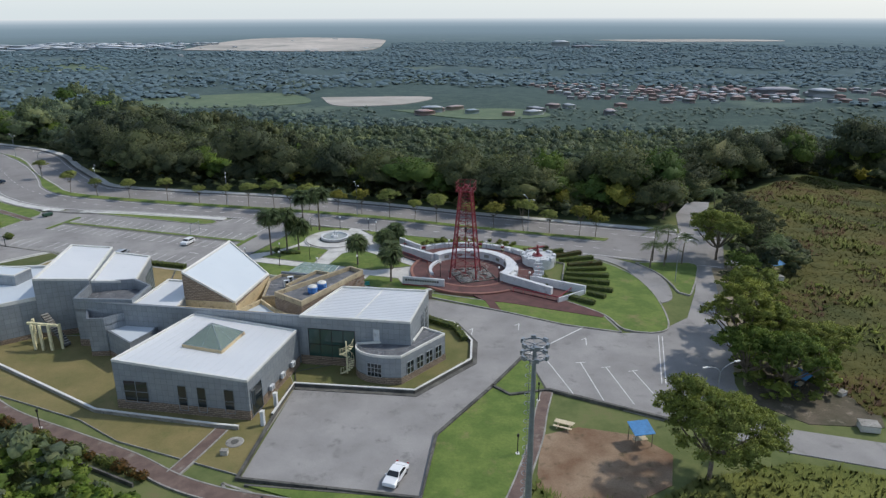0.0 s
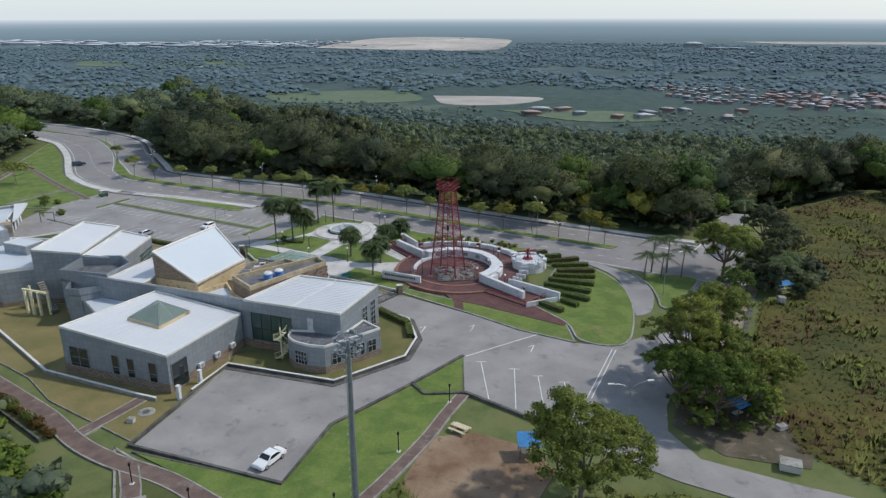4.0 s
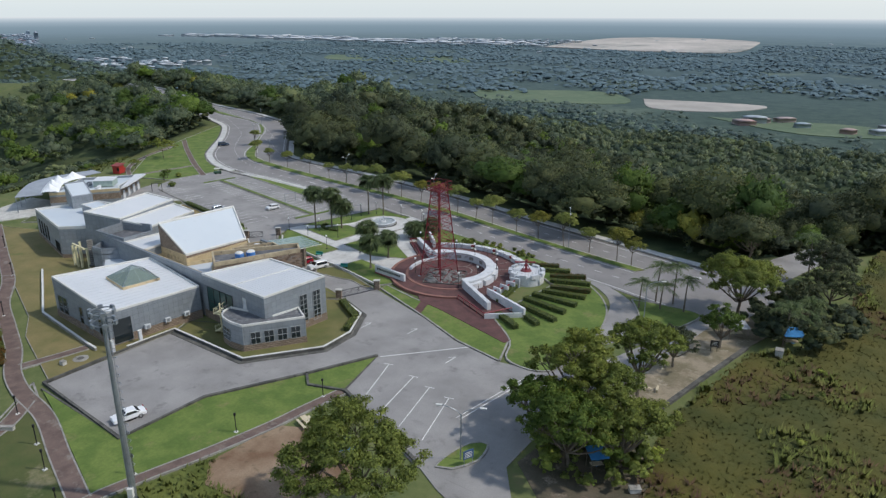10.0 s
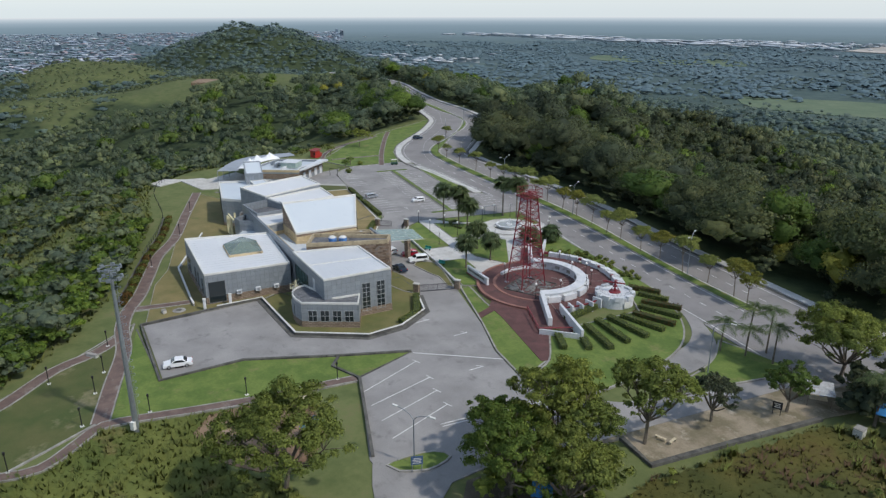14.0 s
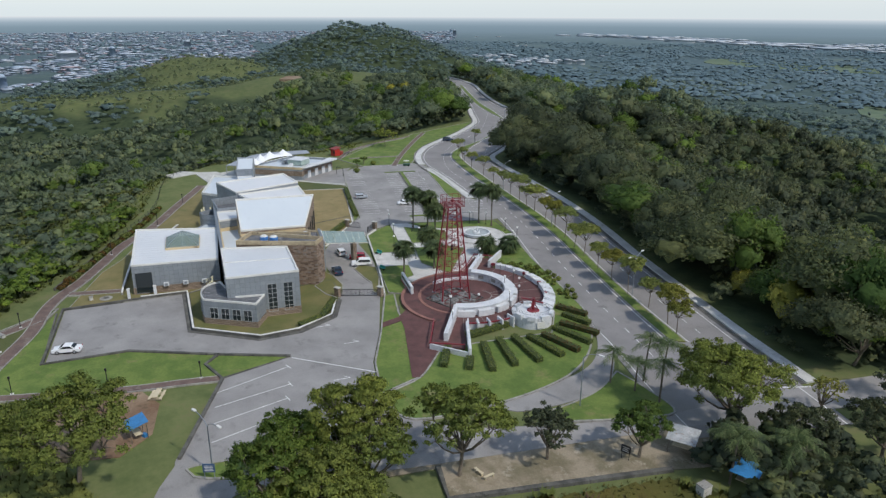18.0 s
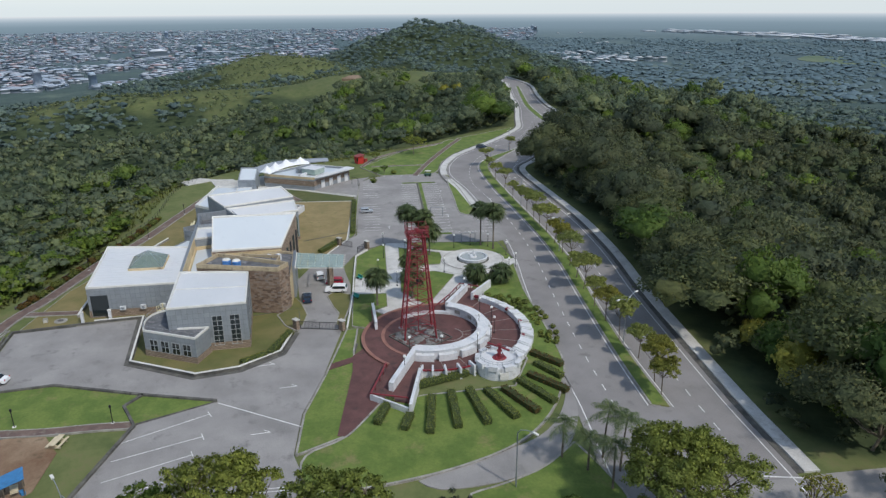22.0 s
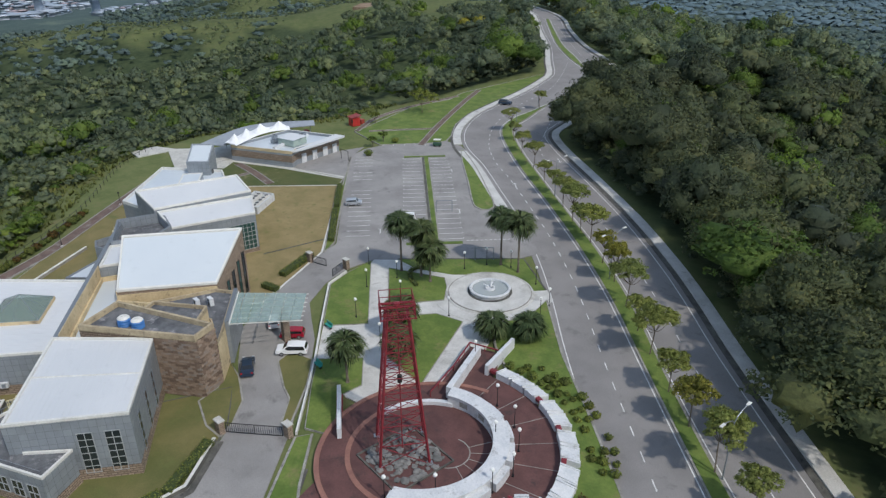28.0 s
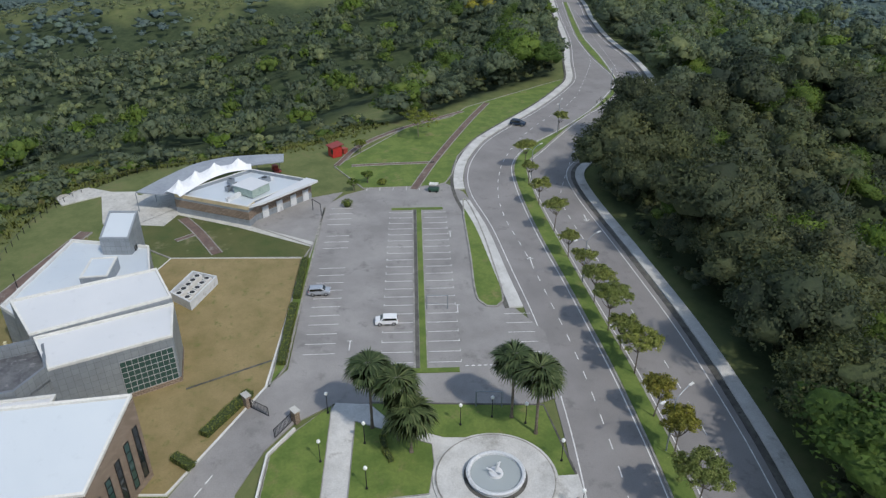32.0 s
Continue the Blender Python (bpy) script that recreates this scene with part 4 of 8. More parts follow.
# open porch recess at the corner: its shade painted as a flat dark pane
wall_window(wingA, A4[1], A4[2], 2.1, 0.3, 3.2, 4.3, 1, 1, DARKGLASS, PANEL, 0.08)
wall_window(wingB, B4[3], B4[0], 5.2, 0.9, 7.6, 5.4, 4, 2, GREENGLASS, BLACKSTEEL, 0.04)
# white door onto the annex deck, built as a window panel
wall_window(wingB, B4[3], B4[0], 12.6, 4.9, 0.9, 2.0, 1, 1, WHITEWALL, TRIMWHITE)
for u in (8.0, 10.9):
    wall_window(wingB, B4[0], B4[1], u, 1.0, 1.6, 5.5, 2, 6, DARKGLASS, FRAMEGREY)
for u in (3.0, 7.0, 11.0):
    wall_window(wingB, B4[1], B4[2], u, 1.2, 1.0, 5.2, 1, 4, DARKGLASS, PANEL)
annex = [o for o in museum.children if o.name.startswith("annex")][0]
for u in (2.0, 4.2, 6.4, 8.6):
    wall_window(annex, (-6.9, 92.9), (-0.2, 100.8), u, 1.2, 1.55, 2.1, 2, 2, DARKGLASS, FRAMEGREY)
wall_window(annex, (-12.4, 93.9), (-9.6, 93.0), 1.5, 1.2, 2.3, 2.2, 4, 3, DARKGLASS, FRAMEGREY, 0.12)
for i, u in enumerate((1.3, 3.2, 5.1, 7.0, 8.8)):
    wall_window(wingC, C4[1], C4[2], u, 1.2, 0.8, 3.6 + u * 0.42, 1, 5, GREENGLASS if i % 2 else DARKGLASS, BLACKSTEEL)
wall_window(wingD, D1[0], D1[1], 11.3, 0.9, 6.8, 5.2, 9, 6, GREENGLASS, FRAMEGREY)
office = [o for o in museum.children if o.name.startswith("office_wing")][0]
for u in (3.0, 5.6, 8.2, 10.8):
    wall_window(office, J4[0], J4[1], u, 1.4, 0.8, 3.6, 1, 3)
wall_window(office, J4[0], J4[1], 19.0, 0.6, 3.4, 2.6, 4, 2)
slant = [o for o in museum.children if o.name.startswith("slanted_tower")][0]
wall_window(slant, I4[2], I4[3], 1.8, 2.0, 0.8, 5.4, 1, 6)
# pyramid skylight
sk = [(-39.2, 91.8), (-33.0, 90.6), (-31.4, 97.2), (-37.6, 98.6)]
curb = mpart("skylight", prism(sk, 5.8, [fA(*p) + 0.55 for p in sk]), TAN, wingA, "green glass pyramid skylight on a tan kerb")
bm = bmesh.new()
apex = bm.verts.new((-35.4, 94.7, 9.6))
cv = [bm.verts.new((x, y, fA(x, y) + 0.56)) for x, y in inset(sk, 0.1)]
for i in range(4):
    bm.faces.new((cv[i], cv[(i + 1) % 4], apex))
bm.faces.new(cv[::-1])
bm.transform(MI)
part("glass", bm, SKYGLASS, curb)
bm = bmesh.new()
ins = inset(sk, 0.1)
for i in range(4):
    a = Vector((*ins[i], fA(*ins[i]) + 0.57))
    b = Vector((*ins[(i + 1) % 4], fA(*ins[(i + 1) % 4]) + 0.57))
    top = Vector((-35.4, 94.7, 9.62))
    bar(a, top, 0.05, bm)
    bar(a, b, 0.05, bm)
    bar(a.lerp(b, 0.5), top, 0.02, bm)
bm.transform(MI)
part("glazing_bar", bm, STEEL, curb)
# roof ridge strip
mpart("ridge_strip", bar((-14.6, 98.6, fB(-14.6, 98.6) + 0.1), (-10.8, 111.0, fB(-10.8, 111.0) + 0.1), 0.12), TRIMWHITE, wingB)
# stones of the tower's two near faces
rng0 = np.random.RandomState(3)
stone_meshes = []
for k in range(6):
    bm = box(0, 0, 0, 0.66, 0.09 + 0.05 * rng0.rand(), 0.31)
    for v in bm.verts:
        v.co += Vector(rng0.uniform(-0.035, 0.035, 3)) * (1 if v.co.y < 0 else 0)
    me = bpy.data.meshes.new("stone")
    bm.to_mesh(me)
    bm.free()
    stone_meshes.append(me)
STONEPIECE = bpy.data.materials.new("stone_piece")
STONEPIECE.use_nodes = True
nn, ll = STONEPIECE.node_tree.nodes, STONEPIECE.node_tree.links
inf = nn.new("ShaderNodeObjectInfo")
gp = nn.new("ShaderNodeNewGeometry")
ll.new(mix(nn, ll, 0.5, ramp(nn, ll, inf.outputs["Random"], [(0.0, (0.13, 0.09, 0.066)), (0.4, (0.22, 0.155, 0.115)), (0.75, (0.3, 0.225, 0.17)), (1.0, (0.23, 0.2, 0.175))]),
       ramp(nn, ll, noise_tex(nn, ll, gp.outputs["Position"], 1.2, 8.0, 0.7), [(0.3, (0.3, 0.3, 0.3)), (0.7, (0.62, 0.62, 0.62))]), "OVERLAY"), nn["Principled BSDF"].inputs["Base Color"])
nn["Principled BSDF"].inputs["Roughness"].default_value = 0.95
for me in stone_meshes:
    me.materials.append(STONEPIECE)


def stones(a, b, u0, u1, z1, step=0.68, rise=0.33):
    a, b = Vector(a), Vector(b)
    t = (b - a).normalized()
    nrm = Vector((t.y, -t.x))
    turn = math.degrees(math.atan2(t.y, t.x))
    for r in range(int(z1 / rise)):
        u = u0 + (0.34 if r % 2 else 0.05)
        while u < u1 - 0.2:
            p = a + t * (u + 0.3) + nrm * 0.03
            ob = new("stone", stone_meshes[rng0.randint(6)])
            ob.parent = wingE
            ob.matrix_basis = MI @ pose(p.x, p.y, r * rise + 0.01, 0, 0, turn)
            u += step


# water tanks
for x, y in ((-22.7, 108.8), (-21.4, 110.5)):
    t = put("water_tank", x, y, fE(x, y) + 0.07, 0, "blue plastic water tank with a white lid on the tower roof", "water tank", "roof water tanks")
    part("body", lathe([(0.01, 0), (0.82, 0), (0.85, 0.25), (0.8, 0.3), (0.85, 0.55), (0.8, 0.6), (0.85, 0.95), (0.7, 1.15), (0.01, 1.16)], 20), plain("tank_blue", (0.06, 0.2, 0.5), 0.4), t)
    part("lid", lathe([(0.8, 1.12), (0.6, 1.32), (0.2, 1.4), (0.2, 1.5), (0.01, 1.5)], 20), TRIMWHITE, t, "white domed lid")
# low tan parapets and service roof behind the tower
block("rear_roof", [(-26.1, 110.8), (-19.8, 117.6), (-23.9, 119.3), (-28.2, 112.3)], [8.2] * 4, wall=TAN, base=0, roof=ROOFDARK, edge=TANOLD, drop=0.6, parapet=0.25)
svc = [(-33.1, 120.8), (-32.4, 112.2), (-28.3, 112.5), (-24.0, 119.4), (-17.7, 119.9), (-22.1, 121.2), (-31.4, 123.4)]
block("service_roof", svc, [6.0] * 7, wall=TAN, base=0, roof=ROOFDARK, edge=TANOLD, drop=0.55, parapet=0.25)
for x, y in ((-29.2, 117.9), (-28.9, 119.8)):
    ac = put("air_conditioner", x, y, 6.07, 20, "white roof-standing air conditioner outdoor unit", "air conditioner", "units on the service roof")
    part("case", box(0, 0, 0.1, 1.1, 0.6, 1.2), WHITEWALL, ac)
    part("feet", box(0, 0, 0, 0.9, 0.5, 0.1), STEEL, ac)
    for z in (0.2, 0.75):
        part("fan_grille", box(0, -0.31, z, 0.5, 0.02, 0.45), BLACKSTEEL, ac)
mpart("porch_wall", prism([(-31.5, 123.4), (-22.0, 121.2), (-21.9, 121.7), (-31.4, 123.9)], 0, 6.9), PANEL)
# porch canopy: glass panes on steel
can = mpart("canopy", bar((-31.0, 124.0, 6.45), (-22.0, 121.8, 6.45), 0.12), TRIMWHITE, None, "sloping glass porch canopy")
fK = plane_z(K4, [6.5, 5.2, 5.1, 6.5])


def kq(u, v):
    a, b = Vector(K4[0]).lerp(Vector(K4[1]), v), Vector(K4[3]).lerp(Vector(K4[2]), v)
    p = a.lerp(b, u)
    return (p.x, p.y)


for i in range(6):
    for j in range(7):
        q4 = [kq((i + 0.02) / 6, (j + 0.02) / 7), kq((i + 0.98) / 6, (j + 0.02) / 7), kq((i + 0.98) / 6, (j + 0.98) / 7), kq((i + 0.02) / 6, (j + 0.98) / 7)]
        pane = mpart("pane", prism(q4, [fK(*p) for p in q4], [fK(*p) + 0.03 for p in q4]), GLAZE, can)
        pane.visible_shadow = False
for i in range(7):
    p, q2 = kq(i / 6, 0), kq(i / 6, 1.03)
    mpart("rafter", bar((*p, fK(*p) - 0.12), (*q2, fK(*q2) - 0.12), 0.07), TRIMWHITE, can)
for j in (0.15, 0.5, 0.85):
    p, q2 = kq(-0.02, j), kq(1.02, j)
    mpart("purlin", bar((*p, fK(*p) - 0.28), (*q2, fK(*q2) - 0.28), 0.1), STEEL, can)
mpart("column", box(-25.2, 129.6, 0, 1.0, 1.0, 5.0, 15), STONE, can, "square stone-clad column")
# low wedge roof by the back entrance
block("back_porch", [(-55.7, 102.8), (-54.4, 105.5), (-47.7, 106.0), (-48.1, 102.4), (-50.0, 98.1)], [4.3] * 5, roof=ROOFBLUE, base=0.9, drop=0.25, edge=PANEL)
# roof box on the office wing and the yellow stair frame
block("roof_box", [(-84.6, 118.2), (-78.4, 117.0), (-77.6, 121.0), (-83.8, 122.2)], [8.6, 8.6, 8.6, 8.6], base=0, roof=ROOFBLUE, drop=0.2)
stair = mpart("stair", prism([(-69.6, 108.4), (-64.6, 105.0), (-63.9, 106.0), (-68.9, 109.4)], [4.4, 0.4, 0.4, 4.4], [4.7, 0.7, 0.7, 4.7]), DARKCON, None, "open outside stair between cream columns")
CREAM = plain("cream_paint", (0.72, 0.66, 0.42), 0.6)
for x, y in ((-69.3, 104.8), (-67.9, 104.6), (-66.4, 104.6), (-64.9, 105.2), (-70.4, 107.2)):
    mpart("column", box(x, y, 0, 0.4, 0.4, 4.6), CREAM, stair)
mpart("beam", bar((-70.4, 105.6, 4.6), (-64.8, 104.6, 4.6), 0.25), CREAM, stair)
for k in range(14):
    u = k / 14
    mpart("tread", box(-69.2 + 5 * u, 108.9 - 3.4 * u, 4.65 - 4.1 * u, 0.5, 1.2, 0.08, -34), KERB, stair)
# spiral stair at the annex
sp = mpart("spiral_stair", bar((-15.6, 96.4, 0), (-15.6, 96.4, 5.6), 0.12, None, 8), CREAM, None, "pale green spiral stair")
for k in range(22):
    a = radians(k * 24 + 200)
    z = 0.22 * (k + 1)
    p = lambda r, b: (-15.6 + r * math.cos(a + b), 96.4 + r * math.sin(a + b))
    mpart("tread", prism([p(0.1, 0), p(1.15, -0.2), p(1.15, 0.2)], z, z + 0.06), CREAM, sp)
    mpart("baluster", bar((*p(1.12, 0), z), (*p(1.12, 0), z + 1.0), 0.025), CREAM, sp)
bm = bmesh.new()
for k in range(44):
    a, b = radians(k * 12 + 200), radians(k * 12 + 212)
    bar((-15.6 + 1.12 * math.cos(a), 96.4 + 1.12 * math.sin(a), 1.2 + 0.11 * k), (-15.6 + 1.12 * math.cos(b), 96.4 + 1.12 * math.sin(b), 1.31 + 0.11 * k), 0.04, bm)
mpart("handrail", bm, CREAM, sp)
# annex deck rail
rail = [Vector(p) for p in inset(ann, 0.2)][1:-2]
bm = bmesh.new()
for p, q2 in zip(rail, rail[1:]):
    bar((p.x, p.y, 5.5), (q2.x, q2.y, 5.5), 0.03, bm)
    bar((p.x, p.y, 4.8), (p.x, p.y, 5.5), 0.025, bm)
mpart("deck_rail", bm, STEEL, annex)

# yard walls, posts and condenser pen
yard = [(-24.6, 84.0), (-23.2, 92.6), (-4.8, 90.4), (4.0, 100.1), (4.4, 106.9), (1.4, 114.2), (-5.6, 117.8)]
for nm, pts, base in (("yard_wall", yard, DARKCON), ("yard_wall", [(-71.8, 98.8), (-60.9, 92.1), (-50.1, 85.4), (-31.6, 81.5), (-28.5, 81.0)], KERB)):
    w = thing(nm, 0, 0, 0, 0, "low dark yard wall with a white coping", "wall", kind="structure")
    part("wall", ribbon(V(*pts), 0.35, -0.2, 0.55), base, w)
    part("coping", ribbon(V(*pts), 0.36, 0.55, 0.66), TRIMWHITE, w)
tagged(part("drain", ribbon(offset(V(*yard[1:]), -0.7), 0.8, -0.2, 0.1), DARKCON), "black mouldy drain along the yard wall", "drain", kind="structure")
for pts in ([(-23.6, 92.5), (-25.8, 70.3), (-3.2, 66.5), (-1.5, 79.4), (7.0, 92.2), (13.2, 102.5)], [(6.9, 92.3), (9.4, 89.6), (15.4, 91), (33.4, 81.6)]):
    tagged(part("kerb_wall", ribbon(V(*pts), 0.45, -0.2, 0.38), DARKCON), "black-stained low kerb wall round the yard", "kerb", kind="structure")
for x, y in ((-25.4, 82.0), (-24.7, 86.8)):
    p = put("gate_post", x, y, 0, 78, "square white gate post", "gate post", "posts by the yard")
    part("shaft", box(0, 0, 0, 0.5, 0.5, 2.2), WHITEWALL, p)
    part("cap", box(0, 0, 2.2, 0.6, 0.6, 0.12), TRIMWHITE, p)
pen = put("condenser_pen", 0, 0, 0, 0, "white-walled pen with air-conditioning condensers", "plant pen")
P4 = [(-82.0, 128.8), (-77.4, 131.9), (-84.8, 136.6), (-88.2, 132.7)]
bm = bmesh.new()
pi = inset(P4, 0.25)
for i in range(4):
    j = (i + 1) % 4
    prism([P4[i], P4[j], pi[j], pi[i]], 0, 1.7, bm)
part("wall", bm, WHITEWALL, pen)
part("slab", prism(pi, 0, 0.15), DARKCON, pen)
for i in range(5):
    for j in range(2):
        c = Vector(pi[0]).lerp(Vector(pi[3]), (i + 0.5) / 5).lerp(Vector(pi[1]).lerp(Vector(pi[2]), (i + 0.5) / 5), 0.28 + 0.44 * j)
        k = part("condenser", box(c.x, c.y, 0.15, 1.2, 1.2, 1.35, 35), TRIMWHITE, pen)
        part("fan", lathe([(0.01, 1.5), (0.42, 1.5), (0.42, 1.56), (0.01, 1.56)], 14, at=(c.x, c.y, 0.0)), BLACKSTEEL, k)

# cafe block
cafe = thing("cafe", 0, 0, 0, 0, "flat-roofed cafe with a white tent awning and curved blue roof", "building")
F5 = [(-118.6, 130.6), (-106.4, 144.4), (-108.8, 146.0), (-116.6, 158.8), (-127.6, 147.2)]
part("wall", prism(F5, 0, 3.6), PANEL, cafe)
part("plinth", prism(inset(F5, -0.05), 1.4, 3.1), STONE, cafe)
part("roof_sheet", prism(inset(F5, 0.3), 3.55, 3.7), ROOFBLUE, cafe)
F5i = inset(F5, 0.32)
for i in range(5):
    j = (i + 1) % 5
    par = part("parapet", prism([F5[i], F5[j], F5i[j], F5i[i]], 3.6, 4.35), TAN if i in (0, 1) else PANEL, cafe)
    part("coping", prism([F5[i], F5[j], F5i[j], F5i[i]], 4.35, 4.45), TRIMWHITE, par)
part("store_roof", prism([(-106.2, 144.6), (-109.4, 148.6), (-117.4, 158.2), (-115.0, 160.2), (-107.0, 147.4)], 4.1, 4.6), ROOFWHITE, cafe, "white slab roof over the store doors")
part("inner_wall", prism([(-111.6, 141.0), (-112.2, 140.5), (-121.4, 151.0), (-120.8, 151.5)], 3.7, 4.5), WHITEWALL, cafe)
PALEGREEN = surface("pale_green_sheet", (0.3, 0.38, 0.34), (0.38, 0.46, 0.41), 0.6, 3.0, (0.2, 0.25, 0.22), 0.7)
hut = part("roof_hut", box(-115.2, 146.2, 3.95, 5.4, 5.0, 1.7, 38), PALEGREEN, cafe, "pale green plant room on the roof")
part("hut_roof", box(-115.2, 146.2, 5.65, 5.8, 5.4, 0.12, 38), ROOFWHITE, hut)
for x, y, s0 in ((-118.6, 143.2, 1.2), (-117.4, 141.6, 1.0), (-119.8, 149.4, 1.6), (-121.6, 142.4, 1.0)):
    unit = part("roof_unit", box(x, y, 3.95, s0, s0 * 1.3, 1.0, 38), STEEL, cafe)
    part("grille", lathe([(0.01, 4.97), (s0 * 0.4, 4.97), (s0 * 0.4, 4.93)], 10, None, (x, y, 0)), BLACKSTEEL, unit)
for u in (0.15, 0.4, 0.65, 0.88):
    p = Vector(F5[2]).lerp(Vector(F5[3]), u)
    d = part("door", box(p.x + 0.15, p.y + 0.1, 0, 0.12, 1.6, 2.5, 32), WHITEWALL, cafe)
inner = smooth_line(V((-118.6, 128.6), (-123.4, 133), (-127.6, 137.2), (-129.4, 142.4), (-129.8, 148), (-129.7, 155)), 1.2)
outer = smooth_line(V((-122.2, 123.0), (-129.2, 129), (-135.2, 135.4), (-137.3, 142), (-136.6, 148.8), (-135.0, 155.8)), 1.2)
ROOFSLATE = surface("roof_sheet_grey", (0.25, 0.275, 0.31), (0.32, 0.345, 0.38), 0.2, 1.2, None, 0.5, bump=0.04)
part("curved_roof", strip(even(inner, 30), even(outer, 30), 4.2, 4.4), ROOFSLATE, cafe, "curved grey metal roof")
for i in range(0, 30, 4):
    p = even(outer, 30)[i]
    part("post", bar((p.x + 0.4, p.y, -1), (p.x + 0.4, p.y, 4.3), 0.09, None, 6), STEEL, cafe)
bm = bmesh.new()
tl = even(smooth_line(V((-115.8, 131.8), (-120.6, 135.4), (-124.6, 139.2), (-126.6, 143.4), (-126.4, 147.4)), 1.0), 25)
tr = even(smooth_line(V((-119.4, 128.8), (-124.6, 132.8), (-129.0, 137.4), (-130.8, 142.4), (-129.6, 147.6)), 1.0), 25)
grid = []
for i, (a, b) in enumerate(zip(tl, tr)):
    peak = 1.9 * (1 - abs(2 * ((i / 24 * 4) % 1.0) - 1)) ** 1.4
    grid.append([bm.verts.new((a.x + (b.x - a.x) * s, a.y + (b.y - a.y) * s, 4.6 + peak * (1 - abs(2 * s - 1)) ** 1.3 + 0.35 * (abs(2 * s - 1) < 0.99))) for s in (0, 0.15, 0.35, 0.5, 0.65, 0.85, 1)])
for r0, r1 in zip(grid, grid[1:]):
    for k in range(6):
        bm.faces.new((r0[k], r0[k + 1], r1[k + 1], r1[k]))
ten = part("tent_awning", bm, plain("tent_white", (0.82, 0.83, 0.84), 0.6, vary=0.04), cafe, "white scalloped tensile awning")
sol = ten.modifiers.new("thickness", "SOLIDIFY")
sol.thickness = 0.06
flat("cafe_yard", [(-93.8, 155), (-108.4, 139.8), (-106.4, 144.4), (-108.8, 146), (-116.6, 158.8), (-117.4, 166), (-110.4, 160.6)], 0.03, ASPHALT, "grey service yard beside the cafe", "pavement")
tagged(part("path_white", ribbon(V((-119.4, 129.6), (-107.4, 142.6), (-93.6, 155.2)), 1.8, -0.2, 0.06), CONCRETE), "pale concrete path beside the cafe", "path", kind="structure")
flat("path_slab", [(-131.2, 107), (-134.6, 117.6), (-140, 111.6), (-137, 105)], 0.08, CONCRETE, "pale concrete slab on the slope edge", "slab")
tagged(part("cafe_terrace", prism([(-118, 116), (-112.5, 127.8), (-117, 130.5), (-124, 136), (-135, 134.5), (-131, 122.6), (-133.6, 122), (-136, 114.6)], -0.4, 0.1), CONCRETE), "concrete terrace under the cafe roof", "terrace", kind="structure")

# ---------- derrick and terrace ----------
TX, TY = 5.0, 140.6


def sector(cx, cy, r0, r1, a0, a1, z0, z1, k=40, bm=None):
    """A curved wall or slab between two radii and two angles."""
    return lathe([(r0, z0), (r1, z0), (r1, z1), (r0, z1), (r0, z0)], k, bm, (cx, cy, 0), (a0, a1))


terrace = thing("terrace", 0, 0, 0, 0, "round red-paved terrace with a raised white ring wall", "terrace", kind="structure")
part("paving", lathe([(0.01, 0.4), (13.7, 0.4), (13.7, -0.3)], 72, at=(6.3, 141.6, 0)), REDPAVE, terrace)
part("paving", sector(4.5, 140.4, 8.0, 16.8, 20, 130, -0.3, 0.404), REDPAVE, terrace)
part("paving", prism([(13.5, 129.6), (22.0, 124.2), (25.3, 129.0), (18.9, 133.2), (14, 137), (9, 133)], -0.3, 0.396), REDPAVE, terrace)
part("paving", prism([(-2.6, 147.2), (-4.4, 145.2), (-13.0, 154.4), (-9.4, 158.0), (-4.2, 153.4), (0, 148)], -0.3, 0.392), REDPAVE, terrace)
part("paving", prism([(2.5, 131.5), (7.6, 125.2), (12.6, 123.8), (29.2, 117), (30, 118.4), (23.4, 125.2), (22, 124.4), (14, 131)], -0.3, 0.17), REDPAVE, terrace)
part("paving", prism([(7.7, 125.6), (9.6, 124.8), (10.6, 120.4), (8.7, 121.3)], -0.3, 0.166), REDPAVE, terrace)
part("kerb_ring", sector(6.3, 141.6, 13.3, 13.9, 128, 300, -0.2, 0.5), PINKKERB, terrace, "terracotta edge kerb")
part("kerb_ring", sector(5.6, 141.0, 9.0, 9.6, 140, 322, -0.2, 0.48), PINKKERB, terrace, "terracotta edge kerb")
part("basin", lathe([(0.01, 0.42), (8.4, 0.42), (8.4, 0.3)], 56, at=(TX, TY, 0)), REDPAVE, terrace)
bm = bmesh.new()
for a in range(-30, 140, 17):
    c, s = math.cos(radians(a)), math.sin(radians(a))
    bar((TX + 10.9 * c, TY + 10.9 * s, 0.405), (TX + 16.6 * c, TY + 16.6 * s, 0.405), 0.05, bm)
for a in range(0, 110, 22):
    c, s = math.cos(radians(a)), math.sin(radians(a))
    bar((6.8 + 2.6 * c, 143.2 + 2.6 * s, 0.42), (6.8 + 5.8 * c, 143.2 + 5.8 * s, 0.42), 0.05, bm)
part("paving_line", bm, KERB, terrace)
part("paving_line", sector(6.8, 143.2, 2.5, 2.65, -30, 130, 0.38, 0.43), KERB, terrace)
